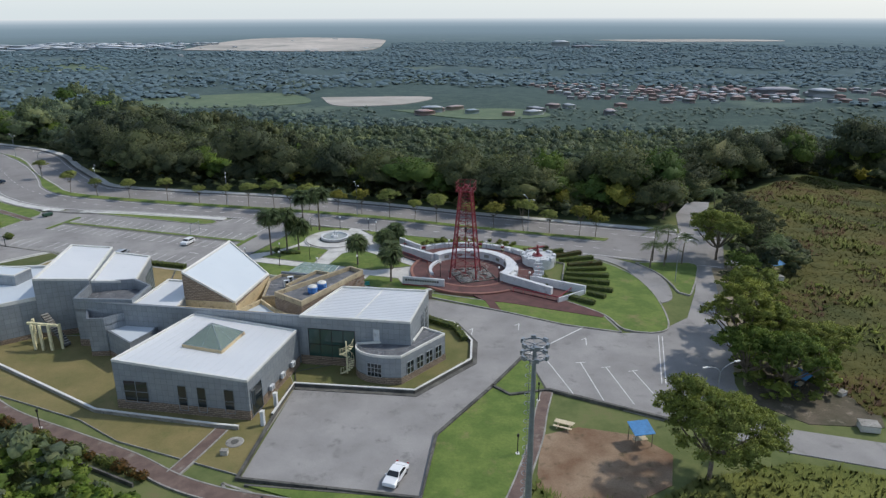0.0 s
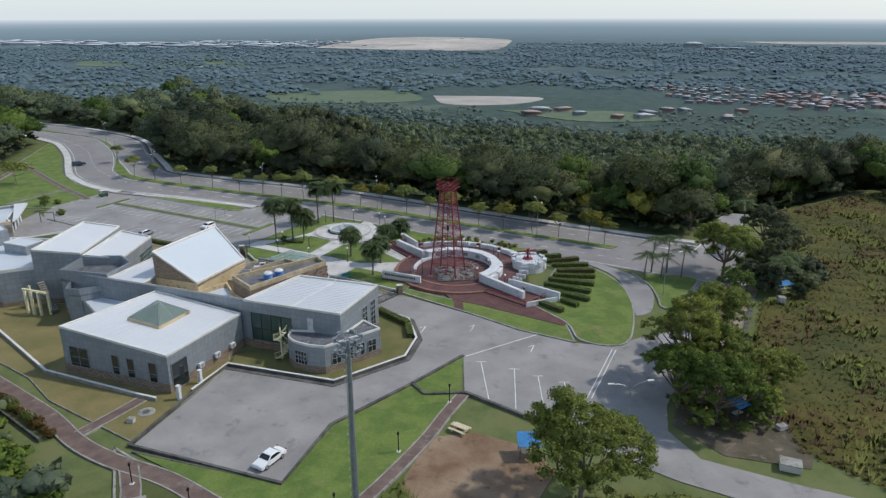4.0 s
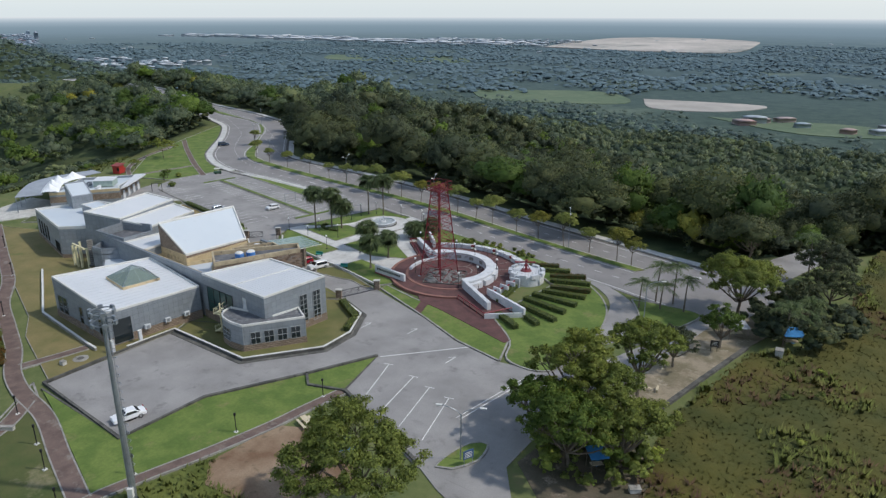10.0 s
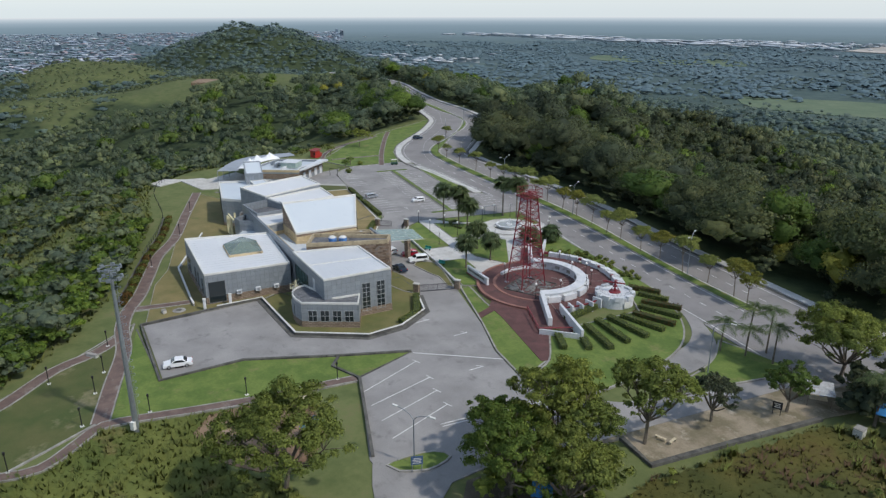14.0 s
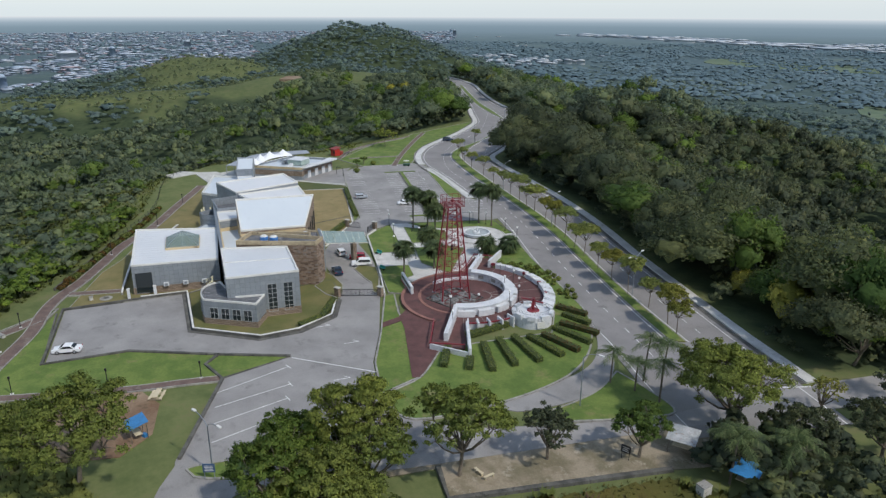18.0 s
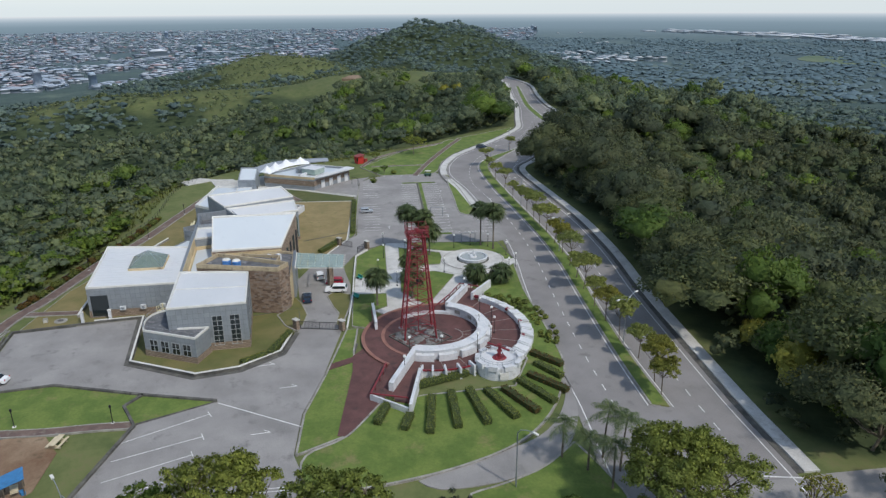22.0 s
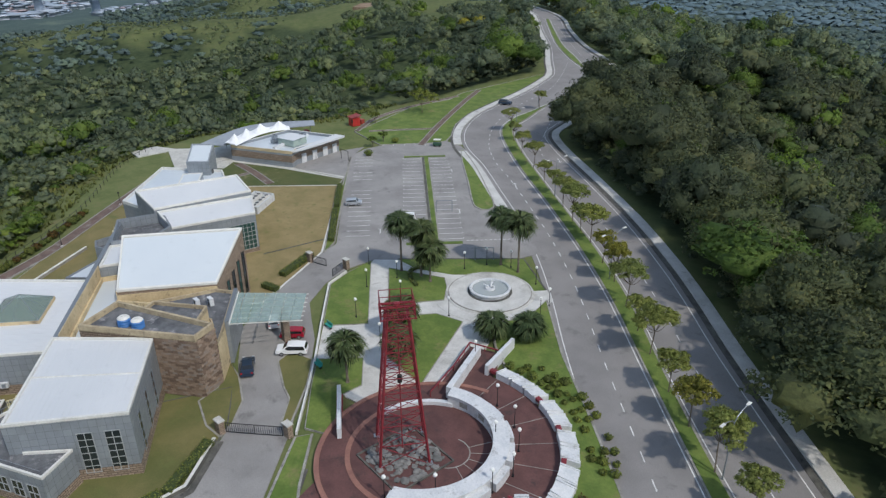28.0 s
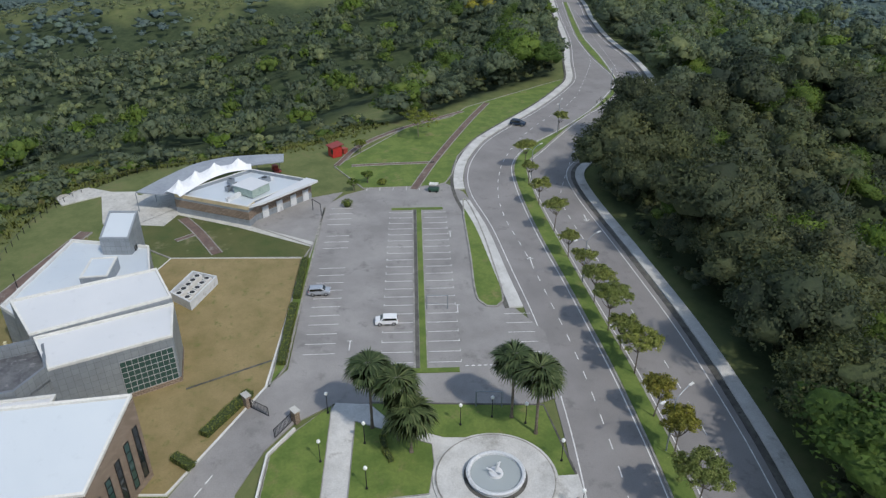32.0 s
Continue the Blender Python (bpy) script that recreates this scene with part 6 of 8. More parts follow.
# carriageway lines
bm = bmesh.new()
for line, o in ((LE, -0.15), (ML, 0.35), (MR, -0.35), (RL, 0.15)):
    ribbon([p for p in offset(line, o)], 0.16, -0.02, 0.012, bm)
tagged(part("edge_line", bm, PAINTLINE), "solid white edge lines of the carriageways", "road marking", kind="structure")
bm = bmesh.new()
for l0, l1 in ((even(LE[6:], 200), even(ML, 200)), (even(MR, 200), even(RL[5:], 200))):
    mid_ = even([(a + b) / 2 for a, b in zip(l0, l1)], 112)
    for a, b in zip(mid_, mid_[1:]):
        mark(a, a.lerp(b, 0.4), 0.14, bm, 0.012)
for p, d in (((-72, 191), D), ((-88, 211), -D), ((50, 166), -D)):
    p = Vector(p)
    mark(p, p + d * 3, 0.2, bm, 0.014)
    mark(p + d * 2.4 + Vector((-d.y, d.x)) * 0.6, p + d * 3.2, 0.18, bm, 0.014)
    mark(p + d * 2.4 - Vector((-d.y, d.x)) * 0.6, p + d * 3.2, 0.18, bm, 0.014)
mark((61.2, 169.6), (58.0, 163.2), 0.25, bm, 0.014)
tagged(part("lane_line", bm, PAINTLINE), "dashed white lane lines and arrows", "road marking", kind="structure")

# cars
GLASSCAR = glassy("car_glass", (0.012, 0.014, 0.016), 0.05)
TYRE = plain("tyre_black", (0.015, 0.015, 0.016), 0.8)
RIM = plain("wheel_rim", (0.5, 0.51, 0.52), 0.3, 0.8)
LAMPRED = plain("tail_light_red", (0.4, 0.01, 0.01), 0.2)
LAMPWHITE = plain("headlight_clear", (0.75, 0.77, 0.8), 0.15)
SHAPES = {"sedan": (4.5, 1.76, [(-2.25, 0.35), (-2.22, 0.85), (-1.5, 0.95), (-0.85, 1.42), (0.35, 1.45), (1.1, 0.98), (2.1, 0.78), (2.25, 0.5), (2.2, 0.3)]),
          "hatch": (3.7, 1.66, [(-1.85, 0.35), (-1.83, 0.95), (-1.6, 1.4), (-0.4, 1.5), (0.5, 1.46), (1.1, 1.0), (1.75, 0.85), (1.85, 0.5), (1.8, 0.3)]),
          "suv": (4.6, 1.84, [(-2.3, 0.4), (-2.28, 1.05), (-1.95, 1.62), (-0.4, 1.72), (0.5, 1.68), (1.25, 1.1), (2.15, 0.98), (2.3, 0.6), (2.25, 0.36)])}


def car(x, y, turn, shape, paint, label, z=0.03):
    """A parked car: shaped body, glasshouse, four wheels and lights."""
    L, W, prof = SHAPES[shape]
    ob = thing("car", x, y, z, turn, label, "car", "parked cars")
    bm = bmesh.new()
    rows = []
    for f, ins_ in ((-0.5, 0.0), (-0.46, 0.0), (0.46, 0.0), (0.5, 0.0)):
        row = []
        for px, pz in prof:
            tuck = 0.82 if pz > 1.2 else 0.96 if pz > 0.9 else 1.0
            e = 0.96 if abs(f) > 0.48 else 1.0
            row.append(bm.verts.new((px * e, f * W * tuck, pz if abs(f) < 0.48 else 0.35 + (pz - 0.35) * 0.94)))
        rows.append(row)
    for r0, r1 in zip(rows, rows[1:]):
        for k in range(len(prof)):
            j = (k + 1) % len(prof)
            bm.faces.new((r0[k], r0[j], r1[j], r1[k]))
    bm.faces.new(rows[0][::-1])
    bm.faces.new(rows[-1])
    bmesh.ops.recalc_face_normals(bm, faces=bm.faces)
    bmesh.ops.bevel(bm, geom=list(bm.edges), offset=0.05, segments=2, affect="EDGES", clamp_overlap=True)
    part("body", bm, paint, ob)
    roof = [p for p in prof if p[1] > 1.3]
    r0, r1 = roof[0], roof[-1]
    back = prof[prof.index(r0) - 1]
    frontp = prof[prof.index(r1) + 1]
    # side glass, windscreen and rear glass sit 12 mm proud of the body
    for s in (-1, 1):
        yb, yt = s * (W * 0.48 + 0.012), s * (W * 0.41 + 0.03)
        bm = bmesh.new()
        pts = [(back[0] + 0.25, 0.98, yb), (frontp[0] - 0.22, 0.98, yb), (r1[0] - 0.05, r1[1] - 0.1, yt), (r0[0] + 0.12, r0[1] - 0.1, yt)]
        v0 = [bm.verts.new((a, c, b)) for a, b, c in pts]
        v1 = [bm.verts.new((a, c - s * 0.03, b)) for a, b, c in pts]
        bm.faces.new(v0)
        bm.faces.new(v1[::-1])
        for k in range(4):
            bm.faces.new((v0[k], v0[(k + 1) % 4], v1[(k + 1) % 4], v1[k]))
        bmesh.ops.recalc_face_normals(bm, faces=bm.faces)
        part("side_glass", bm, GLASSCAR, ob)
    for nm, (ax, az), (bx, bz), o in (("windscreen", r1, frontp, 1), ("rear_glass", r0, back, -1)):
        d = Vector((bx - ax, 0, bz - az)).normalized()
        n = Vector((-d.z, 0, d.x)) * (1 if o < 0 else -1)
        n = n if n.z > 0 else -n
        p, q = Vector((ax, 0, az)) + d * 0.1 + n * 0.015, Vector((bx, 0, bz)) - d * 0.1 + n * 0.015
        bm = bmesh.new()
        v = [bm.verts.new((p.x, -W * 0.37, p.z)), bm.verts.new((p.x, W * 0.37, p.z)), bm.verts.new((q.x, W * 0.43, q.z)), bm.verts.new((q.x, -W * 0.43, q.z))]
        w_ = [bm.verts.new(a.co - n * 2) for a in v]
        bm.faces.new(v)
        bm.faces.new(w_[::-1])
        for k in range(4):
            bm.faces.new((v[k], v[(k + 1) % 4], w_[(k + 1) % 4], w_[k]))
        bmesh.ops.recalc_face_normals(bm, faces=bm.faces)
        part(nm, bm, GLASSCAR, ob)
    for sx in (-0.3, 0.3):
        for s in (-1, 1):
            wh = bar((sx * L, s * W * 0.38, 0.32), (sx * L, s * W * 0.505, 0.32), 0.32, None, 16)
            t = part("wheel", wh, TYRE, ob)
            part("rim", bar((sx * L, s * W * 0.5, 0.32), (sx * L, s * W * 0.512, 0.32), 0.2, None, 12), RIM, t)
    for s in (-1, 1):
        part("headlight", box(L * 0.475, s * W * 0.36, 0.66, 0.12, 0.36, 0.14), LAMPWHITE, ob)
        part("tail_light", box(-L * 0.487, s * W * 0.4, 0.78, 0.08, 0.24, 0.2), LAMPRED, ob)
        part("mirror", box(0.2 * L * 0.9, s * (W * 0.5 + 0.06), 0.95, 0.14, 0.16, 0.12), paint, ob)
    return ob


CARWHITE = plain("car_white", (0.78, 0.79, 0.8), 0.25, vary=0.02)
CARSILVER = plain("car_silver", (0.5, 0.53, 0.57), 0.25, 0.5, vary=0.02)
CARRED = plain("car_red", (0.32, 0.012, 0.03), 0.25, vary=0.02)
CARBLUE = plain("car_dark_blue", (0.03, 0.05, 0.085), 0.2, 0.3, vary=0.02)
car(-6.4, 70.4, 200 + 50, "sedan", CARWHITE, "white saloon car alone in the parking yard")
car(-21.4, 129.8, 250, "suv", CARWHITE, "white sport utility car by the porch")
car(-25.8, 130.6, 250, "hatch", CARRED, "red hatchback parked under the canopy")
car(-19.4, 123.3, 170, "sedan", CARBLUE, "dark blue car parked by the stone tower")
car(-30.4, 128.4, 175, "hatch", CARWHITE, "white car standing under the glass canopy")
car(-75.5, 152.6, 74, "hatch", CARSILVER, "silver hatchback in a bay of the car park")
car(-63.0, 160.9, 254, "hatch", CARWHITE, "white hatchback in a bay of the car park")
car(-148.0, 224.2, 50, "suv", CARBLUE, "dark car driving on the carriageway")
cart = thing("golf_cart", -110.6, 185.4, 0.03, 60, "small green covered buggy at the car park's end", "buggy")
part("body", box(0, 0, 0.25, 2.4, 1.3, 0.7), plain("cart_green", (0.03, 0.08, 0.05), 0.5), cart)
part("roof", box(0, 0, 1.85, 2.0, 1.35, 0.1), TRIMWHITE, cart)
for sx in (-0.9, 0.9):
    for sy in (-0.55, 0.55):
        part("post", bar((sx, sy, 0.9), (sx, sy, 1.9), 0.04), BLACKSTEEL, cart)
        part("wheel", bar((sx * 0.85, sy, 0.25), (sx * 0.85, sy * 1.25, 0.25), 0.25, None, 12), TYRE, cart)

# gates
STONEPOST = STONE


def gate(posts, leaves_, label):
    g = thing("gate", 0, 0, 0, 0, label, "gate", "driveway gates")
    for x, y in posts:
        p = part("post", box(x, y, 0, 1.1, 0.7, 1.9, 25), STONEPOST, g)
        part("cap", box(x, y, 1.9, 1.3, 0.9, 0.14, 25), CONCRETE, p)
    for a, b in leaves_:
        a, b = Vector(a), Vector(b)
        lf = part("leaf", bar((a.x, a.y, 0.15), (b.x, b.y, 0.15), 0.05), BLACKSTEEL, g)
        part("rail", bar((a.x, a.y, 1.5), (b.x, b.y, 1.5), 0.05), BLACKSTEEL, lf)
        k = int((b - a).length / 0.25)
        for i in range(k + 1):
            p = a.lerp(b, i / k)
            part("bar", bar((p.x, p.y, 0.12), (p.x, p.y, 1.52), 0.03 if 0 < i < k else 0.06), BLACKSTEEL, lf)


gate(((-7.0, 118.6), (-3.3, 126.3)), (((-6.8, 119.3), (-5.1, 122.5)), ((-5.1, 122.5), (-3.5, 125.6))), "closed black steel driveway gate between stone posts")
gate(((-50.4, 138.0), (-45.2, 143.6)), (((-49.9, 138.4), (-47.4, 140.4)), ((-45.2, 143.0), (-43.0, 140.6))), "open black steel gates between stone posts")
tagged(part("boundary_wall", ribbon(V((-3.2, 127.2), (-13, 130.7), (-18.6, 132.6), (-27.2, 135.2), (-40.1, 139.3), (-43.6, 143.2)), 0.25, 0, 0.5), TRIMWHITE), "low white boundary wall beside the drive", "wall", kind="structure")

# height barriers
for x, y, a in ((-39.2, 168.2, 68), (-64.2, 169.8, 70), (-108.2, 158.4, 20)):
    b = thing("height_barrier", x, y, 0.03, a, "dark steel goalpost height barrier", "barrier", "height barriers")
    for s in (-1.7, 1.7):
        part("post", bar((s, 0, 0), (s, 0, 2.6), 0.08), BLACKSTEEL if y < 160 else STEEL, b)
    part("beam", bar((-1.7, 0, 2.6), (1.7, 0, 2.6), 0.08), BLACKSTEEL if y < 160 else STEEL, b)

# brick paths
BRICKWAY = surface("brick_path", (0.115, 0.078, 0.066), (0.175, 0.122, 0.102), 0.5, 9.0, (0.25, 0.22, 0.19), 0.9, bump=0.5, spots=0.35)


def path(pts, w, label="herringbone brick path with pale kerbs", rise=0.0):
    line = smooth_line(V(*pts), 2.0)
    e = thing("brick_path", 0, 0, 0, 0, label, "path", kind="structure")
    part("bricks", ribbon(line, w, -0.2, 0.125 + rise), BRICKWAY, e)
    for s in (-1, 1):
        part("kerb", ribbon(offset(line, s * (w / 2 + 0.1)), 0.2, -0.2, 0.165 + rise / 2), KERB, e)


path([(-115, 113.2), (-92, 101.6), (-73.4, 92.4), (-62, 84.7), (-50.6, 79.2), (-40.6, 74.4), (-33.4, 70), (-26.4, 67.2), (-17, 64.9), (-7, 60.6), (3.4, 56.3)], 2.2)
path([(-22.9, 65.9), (-19.4, 60.9), (-17, 54.4), (-10.6, 46.6), (-7, 40)], 2.0, rise=0.012)
path([(7.6, 41.6), (9.4, 47.8), (6.0, 53.4), (4.2, 56.6), (6.2, 62.8), (9, 70), (12, 79), (13.4, 85), (15, 90.6)], 1.5, rise=0.02)
path([(-34, 71.4), (-32.4, 76), (-30.8, 81)], 1.6, rise=0.012)
path([(-113.4, 181.6), (-128.4, 191.6), (-142, 201.4), (-158, 213.4), (-172, 224.6)], 1.6, "straight dark path across the park lawn")
path([(-132.6, 171.6), (-130.6, 180.6), (-127.8, 191.4)], 1.0, "narrow path across the park lawn")
path([(-134, 168.2), (-146, 177), (-156, 191), (-166, 214)], 1.2, "path along the top of the park lawn")
path([(-115, 131.6), (-107.3, 134.3), (-96.4, 137.2)], 1.8, "narrow brick path by the cafe")
path([(-106.4, 133.6), (-104.7, 130.0)], 0.9, "narrow brick path by the cafe", 0.012)

# clutter south of the forecourt
tab = thing("picnic_table", 16.0, 81.4, 0, -25, "pale timber picnic table with two benches", "picnic table")
TIMBER = surface("timber_pale", (0.5, 0.42, 0.28), (0.62, 0.54, 0.38), 1.0, 8.0, None, 0.8)
part("top", box(0, 0, 0.72, 2.6, 0.8, 0.07), TIMBER, tab)
for s in (-0.8, 0.8):
    part("bench", box(0, s, 0.42, 2.6, 0.35, 0.06), TIMBER, tab)
    part("leg", box(s, 0, 0, 0.12, 1.7, 0.42), TIMBER, tab)
    part("leg", box(s, 0, 0.42, 0.12, 0.6, 0.3), TIMBER, tab)
TARP = plain("tarpaulin_blue", (0.04, 0.2, 0.45), 0.5, vary=0.2)
TINROOF = surface("tin_roof", (0.3, 0.32, 0.33), (0.5, 0.51, 0.52), 0.8, 4.0, (0.25, 0.14, 0.08), 0.6)
for x, y, a, roof, label, sz in ((25.4, 77.6, 10, TARP, "market stall with a blue tarpaulin roof", 2.6), (63.0, 139.4, 30, TINROOF, "tin-roofed roadside shack of old timber", 3.4), (71.8, 140.6, 20, TARP, "shack under a blue tarpaulin", 3.0), (53.4, 91.6, 40, TARP, "low shelter with a blue tarpaulin", 2.2)):
    s = thing("stall", x, y, 0, a, label, "stall", "roadside stalls")
    for sx in (-1, 1):
        for sy in (-1, 1):
            part("post", bar((sx * sz * 0.45, sy * sz * 0.4, 0), (sx * sz * 0.45, sy * sz * 0.4, 2.2), 0.06), BARK, s)
    part("roof", prism([(-sz * 0.55, -sz * 0.5), (sz * 0.55, -sz * 0.5), (sz * 0.55, sz * 0.5), (-sz * 0.55, sz * 0.5)], [2.1, 2.1, 2.6, 2.6], [2.16, 2.16, 2.66, 2.66]), roof, s)
    part("table", box(0, 0, 0.7, sz * 0.7, sz * 0.35, 0.08), TIMBER, s)
    part("crate", box(sz * 0.2, sz * 0.3, 0, 0.7, 0.5, 0.5, 20), TARP, s)
for x, y, a, sx, sy, sz, label in ((57.4, 80.6, -12, 2.4, 1.8, 0.9, "grey concrete inspection box by the road"), (58.7, 89.6, 30, 1.3, 0.9, 0.5, "pale broken slab in the grass"), (-18.4, 60.4, 30, 2.2, 0.6, 0.5, "low concrete bench on the grass bank"), (-28.8, 75.4, 0, 0.9, 0.7, 0.6, "small pump box on the lawn"), (-25, 50.5, 0, 2.0, 0.6, 0.5, "low concrete bench on the grass bank"), (70.4, 135, 0, 1.2, 1.4, 1.2, "pale bundle of rubble in the scrub")):
    s = thing("concrete_block", x, y, 0.02, a, label, "concrete block")
    part("body", box(0, 0, 0, sx, sy, sz), CONCRETE, s)
    part("lid", box(0, 0, sz, sx * 1.06, sy * 1.06, 0.1), KERB, s)
mh = thing("manhole", -28.2, 78.0, 0.05, 0, "round concrete manhole cover in the lawn", "manhole")
part("ring", lathe([(0.01, 0.1), (1.0, 0.1), (1.2, 0.06), (1.2, -0.05)], 24), KERB, mh)
part("cover", lathe([(0.01, 0.14), (0.5, 0.14), (0.52, 0.1)], 20), DARKCON, mh)
for pts in ([(50.8, 109.7), (56.8, 107.9), (61, 121.5), (65.4, 135.2)],):
    tagged(part("drain_wall", ribbon(V(*pts), 0.7, -0.3, 0.35), DARKCON), "black drain wall along the scrub", "wall", kind="structure")
board = thing("notice_board", 39.4, 84.2, 0.15, 60, "small blue notice board on posts", "sign")
part("panel", box(0, 0, 1.0, 1.5, 0.08, 1.2), plain("sign_blue", (0.05, 0.1, 0.2), 0.5), board)
for s in (-0.6, 0.6):
    part("post", bar((s, 0, -0.1), (s, 0, 2.2), 0.05), STEEL, board)
for i in range(4):
    part("text_bar", box(0, -0.05, 1.2 + 0.22 * i, 1.1 - 0.15 * (i % 2), 0.02, 0.08), TRIMWHITE, board)
kiosk = thing("kiosk", -141.2, 169.4, 0, 15, "small red kiosk at the edge of the park", "kiosk")
part("wall", box(0, 0, 0, 2.6, 2.6, 2.6), plain("kiosk_red", (0.42, 0.03, 0.025), 0.5), kiosk)
part("roof", prism([(-1.7, -1.7), (1.7, -1.7), (1.7, 1.7), (-1.7, 1.7)], [2.6, 2.6, 3.1, 3.1], [2.75, 2.75, 3.25, 3.25]), plain("kiosk_roof", (0.25, 0.04, 0.035), 0.6), kiosk)
# no hole here: a black panel paints the dark inside of the opening
part("opening", box(0.9, -1.29, 1.0, 0.9, 0.06, 1.1), BLACKSTEEL, kiosk)
for x, y in ((-16.4, 132.6), (-26.2, 136.2)):
    b = thing("garden_bench", x, y, 0.1, 20, "small teal bench by the boundary wall", "bench", "teal benches")
    part("seat", box(0, 0, 0.4, 1.6, 0.5, 0.08), plain("bench_teal", (0.03, 0.28, 0.24), 0.5), b)
    part("back", box(0, 0.25, 0.5, 1.6, 0.08, 0.5), plain("bench_teal", (0.03, 0.28, 0.24), 0.5), b)
    for s in (-0.6, 0.6):
        part("leg", box(s, 0, 0, 0.1, 0.4, 0.4), BLACKSTEEL, b)
sb = thing("sign_board", 60.8, 131.6, 0, 20, "black notice board on two posts beside the earth track", "sign")
part("panel", box(0, 0, 0.9, 1.3, 0.08, 1.1), BLACKSTEEL, sb)
for i in range(3):
    part("text_bar", box(0, -0.05, 1.15 + 0.26 * i, 0.9 - 0.2 * (i % 2), 0.02, 0.09), TRIMWHITE, sb)
for q in (-0.5, 0.5):
    part("post", bar((q, 0, -0.1), (q, 0, 2.0), 0.05), BLACKSTEEL, sb)
for x, y, a in ((54.2, 113.6, 10), (55.6, 114.2, 95)):
    bn = thing("plank_bench", x, y, -0.03, a, "grey plank bench on the bare earth", "bench", "benches under the roadside trees")
    part("seat", box(0, 0, 0.42, 1.5, 0.35, 0.06), TIMBER, bn)
    for q in (-0.6, 0.6):
        part("leg", box(q, 0, 0, 0.1, 0.3, 0.42), TIMBER, bn)
# rows of fence posts along the western edge
fen = thing("fence", 0, 0, 0, 0, "dark post and rail fence along the slope", "fence")
fp = [p for p in smooth_line(V((-64, 82), (-92, 95.4), (-128, 104.6), (-146, 122), (-147, 150)), 2.6)]
for p, q in zip(fp, fp[1:]):
    part("post", bar((p.x, p.y, -0.3), (p.x, p.y, 1.2), 0.06), BLACKSTEEL, fen)
    part("rail", bar((p.x, p.y, 1.0), (q.x, q.y, 1.0), 0.035), BLACKSTEEL, fen)
mach = thing("plant_trailer", -134.6, 153.6, 0.05, 12, "small red equipment trailer beside the cafe roof", "trailer")
MREDD = plain("trailer_red", (0.3, 0.05, 0.035), 0.6)
part("bed", box(0, 0, 0.5, 3.4, 1.6, 0.15), MREDD, mach)
part("engine_box", box(-0.7, 0, 0.65, 1.4, 1.2, 1.0), MREDD, mach)
for sx in (-1, 1):
    part("wheel", lathe([(0.01, -0.12), (0.38, -0.12), (0.38, 0.12), (0.01, 0.12)], 14), BLACKSTEEL, mach).matrix_basis = pose(0.5, sx * 0.9, 0.38, 90, 0, 0)
part("drawbar", bar((1.7, 0, 0.55), (2.8, 0, 0.4), 0.06), MREDD, mach)
part("jockey_leg", bar((2.6, 0, -0.05), (2.6, 0, 0.45), 0.05), BLACKSTEEL, mach)
binn = thing("waste_bin", -142.6, 172.0, 0.0, 20, "red waste bin beside the kiosk", "bin")
part("body", prism([(-0.8, -0.6), (0.8, -0.6), (0.8, 0.6), (-0.8, 0.6)], -0.1, 1.2), MREDD, binn)
part("lid", box(0, 0, 1.2, 1.8, 1.4, 0.12), MREDD, binn)

# ---------- trees ----------
def leaf_cloud(centres, radii_, per, size, rng, flat_=0.75, under=0.35, inner=0.7):
    """Leaf quads scattered through the shells of several lobes."""
    vs, ns = [], []
    for (cx, cy, cz), r in zip(centres, radii_):
        k = max(4, int(per * r * r))
        d = rng.randn(k, 3)
        d /= np.linalg.norm(d, axis=1)[:, None]
        d[:, 2] = np.abs(d[:, 2]) - under * (rng.rand(k) < 0.4)
        rad = r * (inner + (1.1 - inner) * rng.rand(k))
        c = np.array([cx, cy, cz]) + d * rad[:, None] * np.array([1, 1, flat_])
        nrm = d + rng.randn(k, 3) * 0.5
        nrm /= np.linalg.norm(nrm, axis=1)[:, None]
        u = np.cross(nrm, rng.randn(k, 3))
        u /= np.linalg.norm(u, axis=1)[:, None]
        w = np.cross(nrm, u)
        s = size * (0.6 + 0.8 * rng.rand(k))[:, None]
        bend = nrm * s * 0.25
        vs.append(np.stack([c - u * s - bend, c - w * s * 0.62, c + u * s - bend, c + w * s * 0.62], 1))
        ns.append(np.repeat(d * np.array([1, 1, 0.8]) + nrm * 0.35 + np.array([0, 0, 0.25]), 4, 0))
    v = np.concatenate(vs).reshape(-1, 3)
    nn = np.concatenate(ns)
    return v, nn / np.linalg.norm(nn, axis=1)[:, None]


def quads(v):
    return np.arange(len(v)).reshape(-1, 4)


def crown_shape(rng, h, r, lobes, low=0.45):
    """Lobe centres and radii of a domed, uneven crown of height h and radius r."""
    cs, rs = [(0, 0, h * 0.72)], [r * 0.5]
    for i in range(lobes):
        a = 6.283 * (i + rng.rand() * 0.8) / max(1, lobes)
        u = 0.35 + 0.42 * rng.rand()
        top = low + (0.82 - low) * (1.0 - 0.75 * u * u) * (0.72 + 0.38 * rng.rand())
        cs.append((r * u * math.cos(a), r * u * math.sin(a), h * top))
        rs.append(r * (0.24 + 0.2 * rng.rand()))
    return cs, rs


def ico(sub):
    bm = bmesh.new()
    bmesh.ops.create_icosphere(bm, subdivisions=sub, radius=1.0)
    v = np.array([q.co[:] for q in bm.verts])
    f = np.array([[q.index for q in t.verts] for t in bm.faces])
    bm.free()
    return v, f


